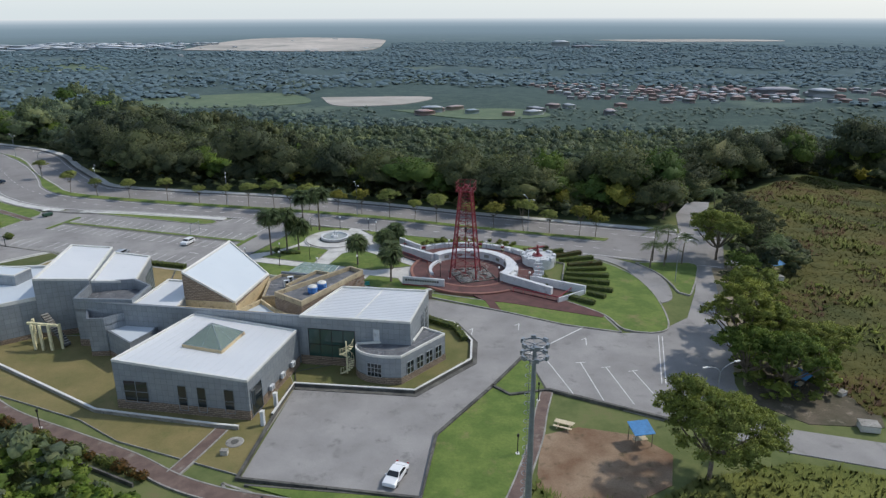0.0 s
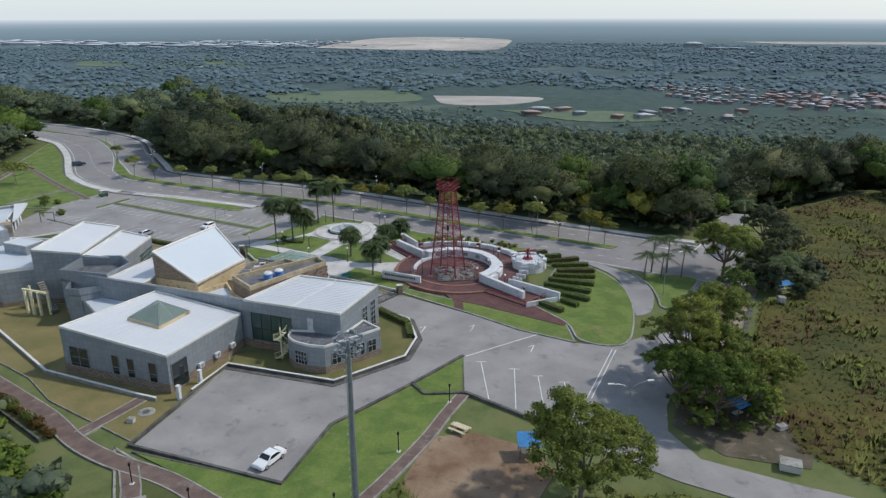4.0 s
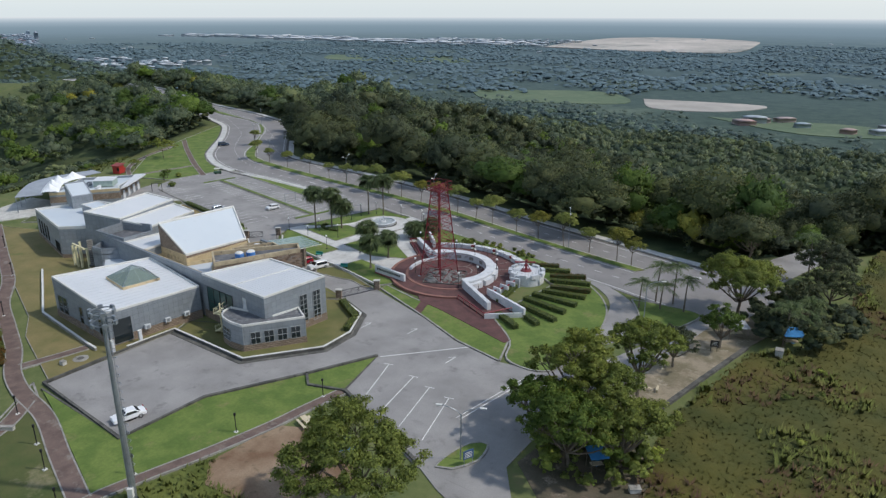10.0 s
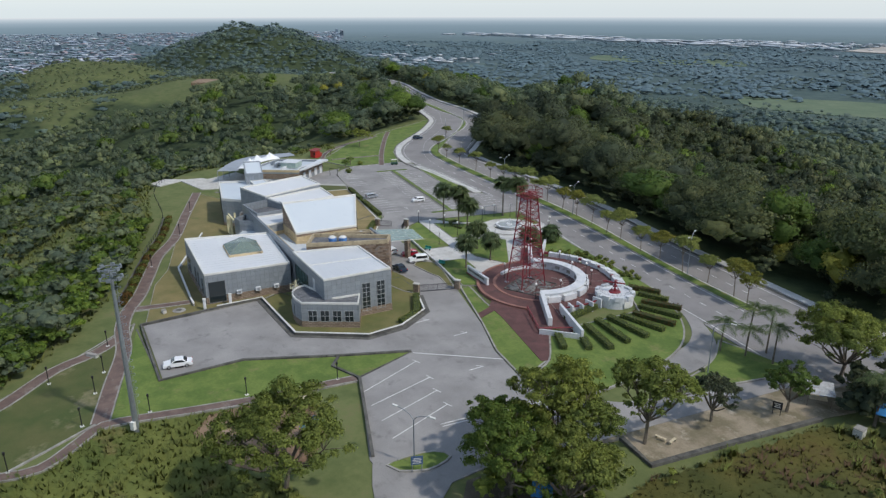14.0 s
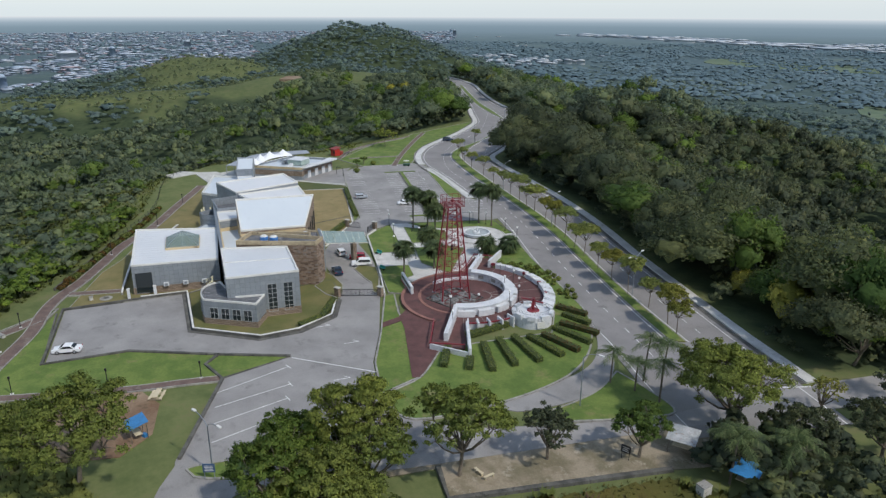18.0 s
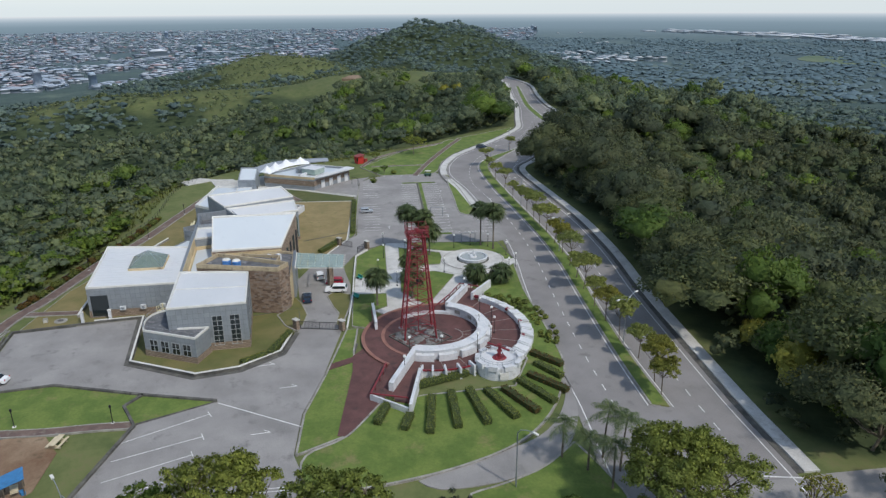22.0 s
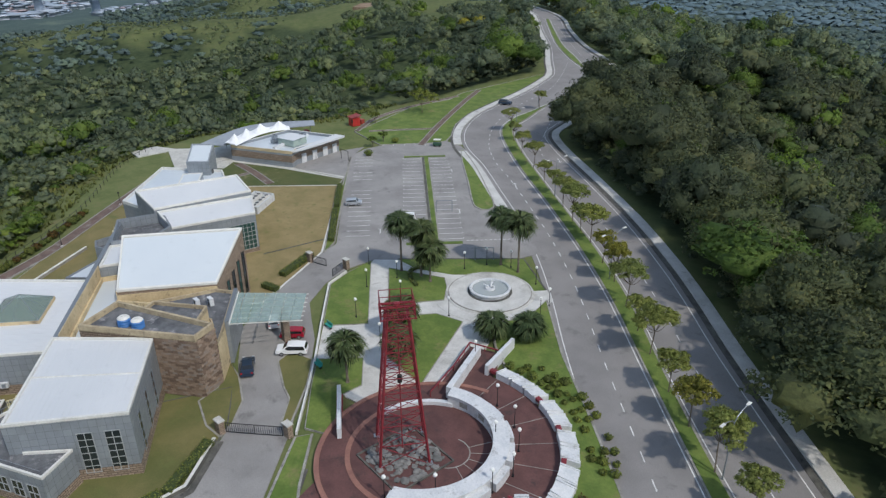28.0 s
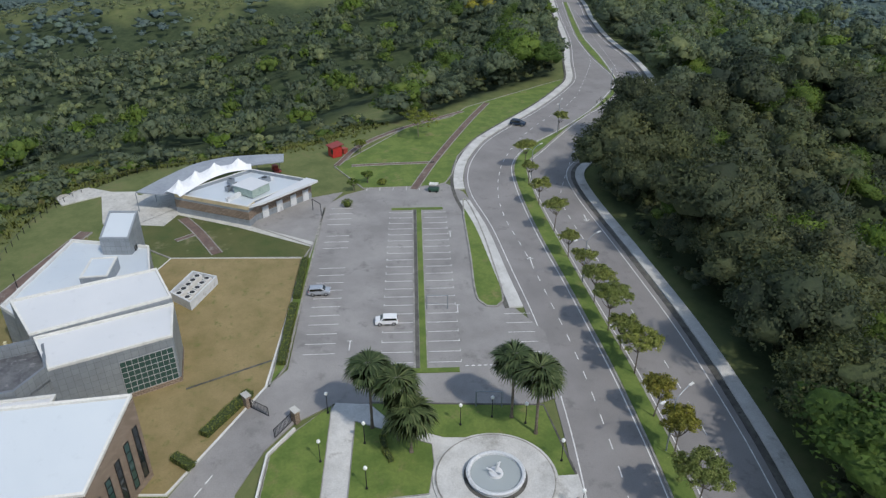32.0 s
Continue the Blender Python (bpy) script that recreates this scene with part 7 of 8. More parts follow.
def sprays(centres, radii_, cards, size, rng, flat_=0.8):
    """Leaf sprays, one triangle each, standing off round clumps."""
    n = len(centres)
    c = np.repeat(np.asarray(centres, float), cards, 0)
    r = np.repeat(np.asarray(radii_, float), cards)
    d = rng.randn(n * cards, 3)
    d[:, 2] = np.abs(d[:, 2]) * 1.1 - 0.45
    d /= np.linalg.norm(d, axis=1)[:, None]
    c = c + d * (r * (0.65 + 0.5 * rng.rand(n * cards)))[:, None] * np.array([1, 1, flat_])
    nrm = d + rng.randn(n * cards, 3) * 0.45
    nrm /= np.linalg.norm(nrm, axis=1)[:, None]
    u = np.cross(nrm, rng.randn(n * cards, 3))
    u /= np.linalg.norm(u, axis=1)[:, None]
    w = np.cross(nrm, u)
    s = (size * (0.55 + 0.9 * rng.rand(n * cards)))[:, None]
    return np.stack([c - u * s * 0.8 - nrm * s * 0.2, c + u * s * 0.8 - w * s * 0.3, c + w * s * 1.15 - nrm * s * 0.3], 1).reshape(-1, 3), np.repeat(d + nrm * 0.35, 3, 0)


def forest(name, pts, sizes, clumps, cards, leaf, mat, seed, lobes=7, label="", variants=10, wide=1.0, category="woods", sub=1, rough=0.2, low=0.3, lift=0.15, core=0.84):
    """Many crowns in one mesh, woods nobody could count: clumps of leaf sprays over lumpy inner lobes."""
    if not len(pts):
        return None
    rng = np.random.RandomState(seed)
    iv, itri = ico(sub)
    base = []
    for k in range(variants):
        cs, rs = crown_shape(rng, 1.0, 0.5, lobes, low)
        pick = rng.choice(len(cs), max(1, clumps), p=np.array(rs) ** 2 / sum(r * r for r in rs))
        d = rng.randn(len(pick), 3)
        d[:, 2] = np.abs(d[:, 2]) - 0.3
        d /= np.linalg.norm(d, axis=1)[:, None]
        cr = np.array(rs)[pick]
        cc = np.array(cs)[pick] + d * (cr * (0.75 + 0.4 * rng.rand(len(pick))))[:, None] * np.array([1, 1, 0.9])
        if cards:
            lv, ln = sprays(cc, 0.055 + 0.05 * rng.rand(len(pick)), cards, leaf, rng)
            ln = ln * 0.5 + np.repeat(d, cards * 3, 0) * 0.6
        else:
            lv, ln = np.zeros((0, 3)), np.zeros((0, 3))
        bv, bf, bn = [lv], [np.arange(len(lv)).reshape(-1, 3)], [ln]
        n = len(lv)
        for c, r in zip(cs, rs):
            j = core + rough * rng.randn(len(iv), 1)
            bf.append(itri + n)
            bn.append(iv)
            n += len(iv)
            bv.append(np.array(c) + iv * np.clip(j, 0.55, 1.5) * r * np.array([1, 1, 0.85]))
        bv, bn = np.concatenate(bv), np.concatenate(bn)
        out = bv - np.array([0, 0, 0.4])
        bn = bn + 0.85 * out / np.linalg.norm(out, axis=1)[:, None] + np.array([0, 0, lift * 0.6])
        base.append((bv, np.concatenate(bf), bn / np.linalg.norm(bn, axis=1)[:, None]))
    tl, fl, tt, nl = [], [], [], []
    count = 0
    for (x, y, z), s in zip(pts, sizes):
        v, f, nv = base[rng.randint(variants)]
        a = rng.rand() * 6.283
        c, sn = math.cos(a), math.sin(a)
        k, kz = s * wide * (0.75 + 0.4 * rng.rand()), s * (0.85 + 0.5 * rng.rand())
        w = np.empty_like(v)
        w[:, 0] = x + (v[:, 0] * c - v[:, 1] * sn) * k
        w[:, 1] = y + (v[:, 0] * sn + v[:, 1] * c) * k
        w[:, 2] = z + v[:, 2] * kz
        tl.append(w)
        nl.append(np.stack([nv[:, 0] * c - nv[:, 1] * sn, nv[:, 0] * sn + nv[:, 1] * c, nv[:, 2]], -1))
        tt.append(np.full(len(w), rng.randn() * 0.62, np.float32))
        fl.append(f + count)
        count += len(v)
    ob = mesh_np(name, np.concatenate(tl), np.concatenate(fl), mat, normals=np.concatenate(nl))
    ob.data.attributes.new("tone", "FLOAT", "POINT").data.foreach_set("value", np.concatenate(tt))
    return tagged(ob, label, category, kind="stuff")


def tufts(name, pts, lo, hi, blades, mat, seed, label, category="grass"):
    """Rough grass: clumps of narrow leaning blades in one mesh."""
    rg = np.random.RandomState(seed)
    n = len(pts)
    c = np.repeat(pts, blades, 0)
    h = np.repeat(lo + (hi - lo) * rg.rand(n) ** 2.0, blades) * (0.6 + 0.6 * rg.rand(n * blades))
    a = rg.rand(n * blades) * 6.283
    d = np.stack([np.cos(a), np.sin(a), np.zeros_like(a)], -1)
    s = np.stack([-np.sin(a), np.cos(a), np.zeros_like(a)], -1)
    c = c + d * (h * rg.rand(n * blades) * 0.6)[:, None]
    tip = c + d * (h * (0.2 + 0.6 * rg.rand(n * blades)))[:, None]
    tip[:, 2] += h * (0.6 + 0.4 * rg.rand(n * blades))
    w = s * (h * (0.1 + 0.12 * rg.rand(n * blades)))[:, None]
    c[:, 2] -= 0.05
    v = np.stack([c - w, c + w, tip], 1).reshape(-1, 3)
    nn = np.repeat(d * 0.12 + rg.randn(n * blades, 3) * 0.12 + np.array([0, 0, 1.0]), 3, 0)
    ob = mesh_np(name, v, np.arange(len(v)).reshape(-1, 3), mat, normals=nn / np.linalg.norm(nn, axis=1)[:, None])
    return tagged(ob, label, category, kind="stuff")


def limb(bm, p, q, w, w2, bow):
    """A bowed, tapering limb from p to q."""
    pts = [p + (q - p) * t + Vector((0, 0, bow * math.sin(math.pi * t))) for t in (0.0, 0.35, 0.7, 1.0)]
    for i in range(3):
        bar(pts[i], pts[i + 1], w + (w2 - w) * i / 3, bm, 5, w + (w2 - w) * (i + 1) / 3)


def tree(x, y, h, r, seed, mat, label, per=130.0, leaf=0.28, lobes=9, low=0.45, trunk=0.22, group="", name="tree", z=None, tuft=1.0):
    """A forked trunk whose limbs reach into loose clusters of leaves."""
    rg = np.random.RandomState(seed)
    z = float(height(np.array([x]), np.array([y]))[0]) if z is None else z
    t = thing(name, x, y, z, rg.rand() * 360, label, "tree", group)
    cs, rs = crown_shape(rg, h, r, lobes, low)
    bm = bmesh.new()
    fork = Vector((0.03 * h * rg.randn(), 0.03 * h * rg.randn(), h * max(0.16, low - 0.07)))
    limb(bm, Vector((0, 0, -0.3)), fork, trunk, trunk * 0.8, 0.0)
    spots, sizes = [], []
    for c0, r0 in zip(cs, rs):
        c = Vector(c0) - Vector((0, 0, 0.35 * r0))
        limb(bm, fork, c, trunk * 0.55, trunk * 0.24, -0.06 * h * rg.rand())
        for k in range(13):
            d = rg.randn(3)
            d[2] = abs(d[2]) * 0.9 - 0.25
            d /= np.linalg.norm(d)
            e = np.array(c0) + d * r0 * rg.uniform(0.75, 1.25) * np.array([1, 1, 0.85])
            spots.append(e)
            sizes.append(r0 * rg.uniform(0.26, 0.46) * tuft)
            if k % 2 == 0:
                limb(bm, c, Vector(e), trunk * 0.18, trunk * 0.05, 0.05 * r0)
    part("trunk", bm, BARK, t)
    v, nn = leaf_cloud(spots, sizes, per, leaf, rg, 0.62, 0.5, 0.2)
    out = v - np.array([0, 0, h * 0.5])
    nn = nn * 0.7 + 0.45 * out / np.linalg.norm(out, axis=1)[:, None]
    mesh_np("crown", v, quads(v), mat, t, normals=nn / np.linalg.norm(nn, axis=1)[:, None])
    return t


def fan_palm(x, y, h, r, seed, group="fan palms in the garden", label="fan palm with a round dark green crown"):
    """A fan palm: ringed trunk, long stalks and pleated fans with drooping split tips."""
    rg = np.random.RandomState(seed)
    t = thing("palm", x, y, 0.1, rg.rand() * 360, label, "palm", group)
    prof = [(0.34, -0.2), (0.22, 0.5)] + [(0.17 + 0.02 * (i % 2), 0.5 + (h - 1.2) * i / 12) for i in range(1, 13)] + [(0.26, h - 0.4), (0.01, h)]
    part("trunk", lathe(prof, 8), BARK, t)
    vs, ns = [], []
    top = np.array([0, 0, h - 0.4])
    for k in range(34):
        az, el = 2.4 * k + 0.4 * rg.rand(), radians(82 - 118 * ((k + 0.5) / 34) + 7 * rg.randn())
        d = np.array([math.cos(az) * math.cos(el), math.sin(az) * math.cos(el), math.sin(el)])
        side = np.array([-math.sin(az), math.cos(az), 0.0])
        eb = el - radians(rg.uniform(30, 55))
        db = np.array([math.cos(az) * math.cos(eb), math.sin(az) * math.cos(eb), math.sin(eb)])
        up = np.cross(db, side)
        up = up * (1 if up[2] > 0 else -1)
        base = top + d * r * (0.2 + 0.36 * math.cos(el) ** 2)
        vs.append([top - side * 0.035, base - side * 0.025, base + side * 0.025, top + side * 0.035])
        ns.append([d + np.array([0, 0, 0.3])] * 4)
        for i, a in enumerate(np.linspace(-1.6, 1.6, 17)):
            dd = db * math.cos(a) + side * math.sin(a)
            length = r * 0.66 * (1 - 0.22 * (a / 1.6) ** 2) * rg.uniform(0.88, 1.06)
            mid = base + dd * length * 0.6 + up * 0.05 * (i % 2)
            tip = base + dd * length - np.array([0, 0, length * rg.uniform(0.08, 0.3)])
            wv = np.cross(dd, up) * r * 0.034
            vs.append([base, mid - wv, tip, mid + wv])
            ns.append([db * 0.4 + up * 0.7 + 0.25 * rg.randn(3)] * 4)
    v, nn = np.array(vs).reshape(-1, 3), np.array(ns).reshape(-1, 3)
    mesh_np("crown", v, quads(v), LEAFPALM, t, normals=nn / np.linalg.norm(nn, axis=1)[:, None])
    return t


def coconut(x, y, h, r, seed, group="coconut palms", label="slender coconut palm with drooping feather fronds"):
    """A feather palm: thin leaning trunk and arching fronds of narrow leaflets."""
    rg = np.random.RandomState(seed)
    t = thing("coconut_palm", x, y, float(height(np.array([x]), np.array([y]))[0]), rg.rand() * 360, label, "palm", group)
    bm = bmesh.new()
    p = Vector((0, 0, -0.2))
    for i in range(6):
        q2 = Vector((0.05 * h * ((i + 1) / 6) ** 2, 0, h * (i + 1) / 6))
        bar(p, q2, 0.17 - 0.014 * i, bm, 7, 0.17 - 0.014 * (i + 1))
        p = q2
    part("trunk", bm, BARK, t)
    top = np.array(p)
    vs = []
    for k in range(15):
        az, el = 2.4 * k + 0.3 * rg.rand(), 1.25 - 1.1 * k / 15 + 0.12 * rg.randn()
        out = np.array([math.cos(az), math.sin(az), 0])
        side = np.array([-out[1], out[0], 0])
        pts = [top + out * r * s * math.cos(el) * (1 + 0.25 * s) + np.array([0, 0, r * (s * math.sin(el) - 0.62 * s * s)]) for s in np.linspace(0, 1, 15)]
        for j, (a, b) in enumerate(zip(pts, pts[1:])):
            wv = side * 0.03
            vs.append([a - wv, b - wv, b + wv, a + wv])
            s = j / 14
            reach = r * 0.3 * math.sin(math.pi * (0.12 + 0.84 * s)) ** 0.7
            if s > 0.08:
                for sg in (-1, 1):
                    for f in (0.0, 0.5):
                        c = a + (b - a) * f
                        e = c + side * sg * reach + (b - a) * 2.2 - np.array([0, 0, reach * rg.uniform(0.35, 0.75)])
                        vs.append([c, c + (b - a) * 0.34, e, c + (e - c) * 0.5 - (b - a) * 0.12])
    v = np.array(vs).reshape(-1, 3)
    mesh_np("crown", v, quads(v), LEAFPALM, t)
    return t


rng = np.random.RandomState(11)


def scatter(n, x0, x1, y0, y1, gap, keep):
    """Random places at about gap apart, where keep() holds."""
    X, Y = x0 + (x1 - x0) * rng.rand(n), y0 + (y1 - y0) * rng.rand(n)
    ok = keep(X, Y)
    X, Y = X[ok], Y[ok]
    _, first = np.unique(np.round(X / gap).astype(int) * 100003 + np.round(Y / gap).astype(int), return_index=True)
    X, Y = X[first], Y[first]
    return np.stack([X, Y, height(X, Y)], -1)


def split(pts, share):
    """Two random sets of the places."""
    k = rng.rand(len(pts)) < share
    return pts[k], pts[~k]


off = lambda X, Y: off_poly(X, Y, CLEAR)
westside = lambda X, Y: (X * 0.45 + Y < 118) & (X < 60)
south = lambda X, Y: (Y < 60 + 0.2 * X) & (X > -10)
north = lambda X, Y: (Y > 20 + 0.35 * np.minimum(X, 0) - 0.2 * np.maximum(X, 0)) & (X < 90 + 0.75 * (Y - 60))
size = lambda pts, lo, hi: lo + (hi - lo) * rng.rand(len(pts)) ** 1.3
front = scatter(16000, -420, 260, -60, 520, 8.0, lambda X, Y: (off(X, Y) > 1.8) & (off(X, Y) < 60) & ~westside(X, Y) & ~south(X, Y))
lee = ~north(front[:, 0], front[:, 1])
lee, front = front[lee], front[~lee]
forest("wood_east", lee, size(lee, 8, 15), 30, 6, 0.07, LEAF, 60, label="tropical wood east of the scrub field", lobes=6, sub=2)
b, front = split(front, 0.16)
yl, front = split(front, 0.05)
close = (off(front[:, 0], front[:, 1]) < 22) & (front[:, 0] > -130)
close, front = front[close], front[~close]
forest("wood_roadside", close, size(close, 8, 18), 240, 26, 0.0165, LEAF, 61, label="dense dark tropical trees beside the road", wide=1.2, core=0.72, low=0.2, sub=2, variants=14, lobes=8)
# west of x = -150 the lighter leaf colour stands for sunlight
ridge = front[front[:, 0] < -150]
front = front[front[:, 0] >= -150]
forest("wood_ridge", ridge, size(ridge, 7, 14), 70, 9, 0.038, LEAFMID, 10, label="wood along the ridge road, sunlight put into its leaf colour", wide=1.2, core=0.72, low=0.2)
forest("wood_edge", front, size(front, 8, 18), 120, 13, 0.028, LEAF, 1, label="dense dark tropical trees below the road", wide=1.2, core=0.74, low=0.2, sub=2)
forest("wood_edge_bright", b, size(b, 7, 16), 140, 18, 0.022, LEAFBRIGHT, 3, label="bright green trees among the dark wood", lobes=8, wide=1.2, core=0.7, low=0.2, sub=2)
forest("wood_edge_yellow", yl, size(yl, 6, 11), 90, 14, 0.027, LEAFYELLOW, 4, label="yellowing trees among the dark wood", lobes=8, sub=2)
under = scatter(24000, -420, 260, -60, 520, 3.0, lambda X, Y: (off(X, Y) > 0.8) & (off(X, Y) < 12) & ~westside(X, Y) & ~south(X, Y) & north(X, Y))
forest("undergrowth", under, size(under, 2, 6), 20, 9, 0.07, LEAF, 14, label="bushes along the edge of the wood", wide=1.3, category="shrubs", lobes=3, low=0.1)
hollow = scatter(6000, -70, 330, -170, 110, 11, lambda X, Y: (off(X, Y) > 5) & (off(X, Y) < 200) & south(X, Y))
forest("wood_hollow", hollow, size(hollow, 7, 14), 10, 5, 0.09, LEAF, 71, label="tropical wood in the hollow south of the hilltop", lobes=5)
back = scatter(22000, -520, 420, -160, 640, 8.4, lambda X, Y: (off(X, Y) >= 60) & (off(X, Y) < 190) & (np.hypot(X - 20, Y + 10) > 30) & north(X, Y) & (waves(X, Y, 60, 27) > -0.9 + 0.5 * westside(X, Y)))
b, back = split(back, 0.16)
# shaded valley and lit western slope told apart by leaf colour
dark = back[:, 0] > -150
dark, back = back[dark], back[~dark]
forest("wood_slope", dark, size(dark, 6, 16), 60, 8, 0.043, LEAF, 5, label="tropical wood on the hill slopes", lobes=6, rough=0.13, core=0.74)
forest("wood_slope_west", back, size(back, 5, 13), 44, 8, 0.05, LEAFMID, 15, label="lighter wood on the western slopes", lobes=6, rough=0.13, core=0.74)
forest("wood_slope_bright", b, size(b, 6, 14), 60, 8, 0.043, LEAFBRIGHT, 6, label="lighter trees on the hill slopes", lobes=6, rough=0.13, core=0.74)
shrub = scatter(20000, -190, 60, -40, 190, 3.6, lambda X, Y: (off(X, Y) > 0.5) & (off(X, Y) < 62) & westside(X, Y) & (np.hypot(X, Y) > 25) & (waves(X, Y, 34, 17) > np.where(X > -86, -1.2, -0.2 + 0.5 * (off(X, Y) < 24))))
b, shrub = split(shrub, 0.24)
forest("shrub_slope", shrub, size(shrub, 1.4, 5.5), 16, 7, 0.08, LEAFMID, 7, label="dense shrubs on the western slope", wide=1.4, category="shrubs", lobes=3)
forest("shrub_slope_bright", b, size(b, 1.2, 4.2), 16, 6, 0.085, LEAFBRIGHT, 8, label="light green shrubs on the western slope", wide=1.5, category="shrubs", lobes=3)
bank_s = scatter(20000, -88, 20, 0, 100, 2.4, lambda X, Y: (off(X, Y) > 0.8) & (off(X, Y) < 34) & westside(X, Y) & (np.hypot(X, Y) > 25))
forest("shrub_bank", bank_s, size(bank_s, 1.5, 4), 26, 9, 0.062, LEAFBRIGHT, 37, label="thick dark green shrubs below the brick path", wide=1.5, category="shrubs", lobes=3, low=0.1)
rough_w = scatter(60000, -210, 60, -40, 190, 1.4, lambda X, Y: (off(X, Y) > 0.3) & (off(X, Y) < 62) & westside(X, Y))
tufts("rough_grass_slope", rough_w, 0.5, 1.5, 10, SCRUBGREEN, 31, "tall yellow-green grass on the western slope")
mid = scatter(160000, -1750, 700, -300, 1300, 8.6, lambda X, Y: (off(X, Y) >= 185) & (height(X, Y) > -73) & north(X, Y) & (~open_ground(X, Y) | (rng.rand(len(X)) < 0.5 + 0.5 * waves(X, Y, 45, 61))))
crest = open_ground(mid[:, 0], mid[:, 1])
crest, mid = mid[crest], mid[~crest]
dist = np.hypot(mid[:, 0] - 90, mid[:, 1] - 90)
near_, mid = mid[dist < 640], mid[dist >= 640]
near_, mid = near_[rng.rand(len(near_)) < 0.8], mid[rng.rand(len(mid)) < 0.5]
forest("shrub_crest", crest, size(crest, 1.8, 5.5), 9, 5, 0.11, LEAFMID, 24, label="scattered shrubs on the grassy crest", wide=1.5, category="shrubs", lobes=3, low=0.1)
forest("wood_middle", near_, size(near_, 4.5, 11), 14, 6, 0.085, LEAFMID, 22, label="wooded slopes farther off", lobes=5, rough=0.16, wide=1.15)
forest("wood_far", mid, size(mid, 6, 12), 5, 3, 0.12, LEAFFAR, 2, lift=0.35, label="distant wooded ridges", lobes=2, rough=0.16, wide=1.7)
plain_w = scatter(90000, -1500, 1500, 250, 1500, 12.5, lambda X, Y: (height(X, Y) <= -73) & (np.hypot(X, Y) < 1280 + 250 * waves(X, Y, 400, 23)) & (waves(X, Y, 260, 21) > -0.55) & ~((np.abs(X - 370) < 580) & (np.abs(Y - 1130) < 170)) & ~((np.abs(X + 100) < 120) & (np.abs(Y - 1060) < 70)) & ~((np.abs(X + 340) < 130) & (np.abs(Y - 1080) < 80)) & ~((np.abs(X - 30) < 110) & (np.abs(Y - 920) < 55)))
plain_w[:, 2] -= 3.5
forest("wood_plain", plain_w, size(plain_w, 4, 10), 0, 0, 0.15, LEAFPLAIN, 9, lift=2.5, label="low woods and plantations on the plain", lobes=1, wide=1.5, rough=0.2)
low_b = scatter(900, 42, 64, 84, 104, 2.4, lambda X, Y: (np.hypot((X - 51) / 9, (Y - 94) / 7) < 1) & (np.hypot(X - 53.4, Y - 91.6) > 2.6) & (X > 46))
forest("grove_bushes", low_b, size(low_b, 1.2, 3.4), 18, 8, 0.075, LEAFTREE, 39, label="leafy undergrowth below the roadside trees", wide=1.3, category="shrubs", lobes=4, low=0.12)
yard_b = scatter(2500, 58, 92, 132, 184, 2.6, lambda X, Y: inside(X, Y, [(67.4, 137.6), (65, 146), (69, 152), (76, 157), (84, 151), (76, 138.6)]) & (np.hypot(X - 71.8, Y - 140.6) > 2.6))
forest("shack_bushes", yard_b, size(yard_b, 1.8, 5), 18, 8, 0.075, LEAF, 38, label="dense bushes round the roadside shacks", wide=1.3, category="shrubs", lobes=4, low=0.12)
belt = scatter(110000, -3000, 2300, 150, 3100, 15, lambda X, Y: (height(X, Y) <= -73) & (np.hypot(X, Y) > 1150) & (np.hypot(X, Y) < 3000) & (np.abs(np.arctan2(X - 60, Y - 60) + 0.62) < 1.25) & (waves(X, Y, 420, 43) + 0.6 * waves(X, Y, 130, 44) > -0.35) & ~((X > -960) & (X < -190) & (Y > 2330)) & ~((np.abs(X - 370) < 580) & (np.abs(Y - 1130) < 120)) & ~((np.arctan2(X - 105, Y - 100) < -1.3) & (rng.rand(len(X)) < 0.8)))
belt[:, 2] -= 4.0
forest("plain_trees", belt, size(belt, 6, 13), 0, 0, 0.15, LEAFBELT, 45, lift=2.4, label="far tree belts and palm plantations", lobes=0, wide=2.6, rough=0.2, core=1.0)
# scrub on the open field and by the mast
field = scatter(120000, 44, 150, 58, 236, 0.75, lambda X, Y: inside(X, Y, CLEAR) & inside(X, Y, FIELD))
field[:, 2] += 0.2
tufts("scrub_field", field, 0.2, 0.5, 10, SCRUB, 12, "rough tall grass and fern scrub, brown in places")
tall = scatter(20000, 50, 150, 58, 236, 1.3, lambda X, Y: inside(X, Y, CLEAR) & inside(X, Y, FIELD) & (waves(X, Y, 19, 51) > 0.25))
tall[:, 2] += 0.15
tufts("scrub_tall", tall, 0.6, 1.5, 12, SCRUBGREEN, 52, "taller green fern clumps in the rough grass")
brown = scatter(20000, 50, 150, 58, 236, 1.3, lambda X, Y: inside(X, Y, CLEAR) & inside(X, Y, FIELD) & (waves(X, Y, 24, 53) > 0.35))
brown[:, 2] += 0.15
tufts("scrub_brown", brown, 0.5, 1.2, 12, BROWNTUFT, 54, "dead brown fern in the rough grass")
bush = scatter(2500, 50, 150, 58, 236, 5.0, lambda X, Y: inside(X, Y, CLEAR) & inside(X, Y, FIELD) & (waves(X, Y, 26, 33) > 0.7))
forest("scrub_bush", bush, size(bush, 0.6, 1.5), 12, 7, 0.1, LEAFTREE, 34, label="low bushes in the rough grass", wide=1.7, category="shrubs", lobes=2)
bank = scatter(24000, -2, 66, 30, 84, 0.8, lambda X, Y: inside(X, Y, BANK))
tufts("scrub_bank", bank, 0.4, 1.2, 10, SCRUBGREEN, 13, "tall bright grass below the brick path")

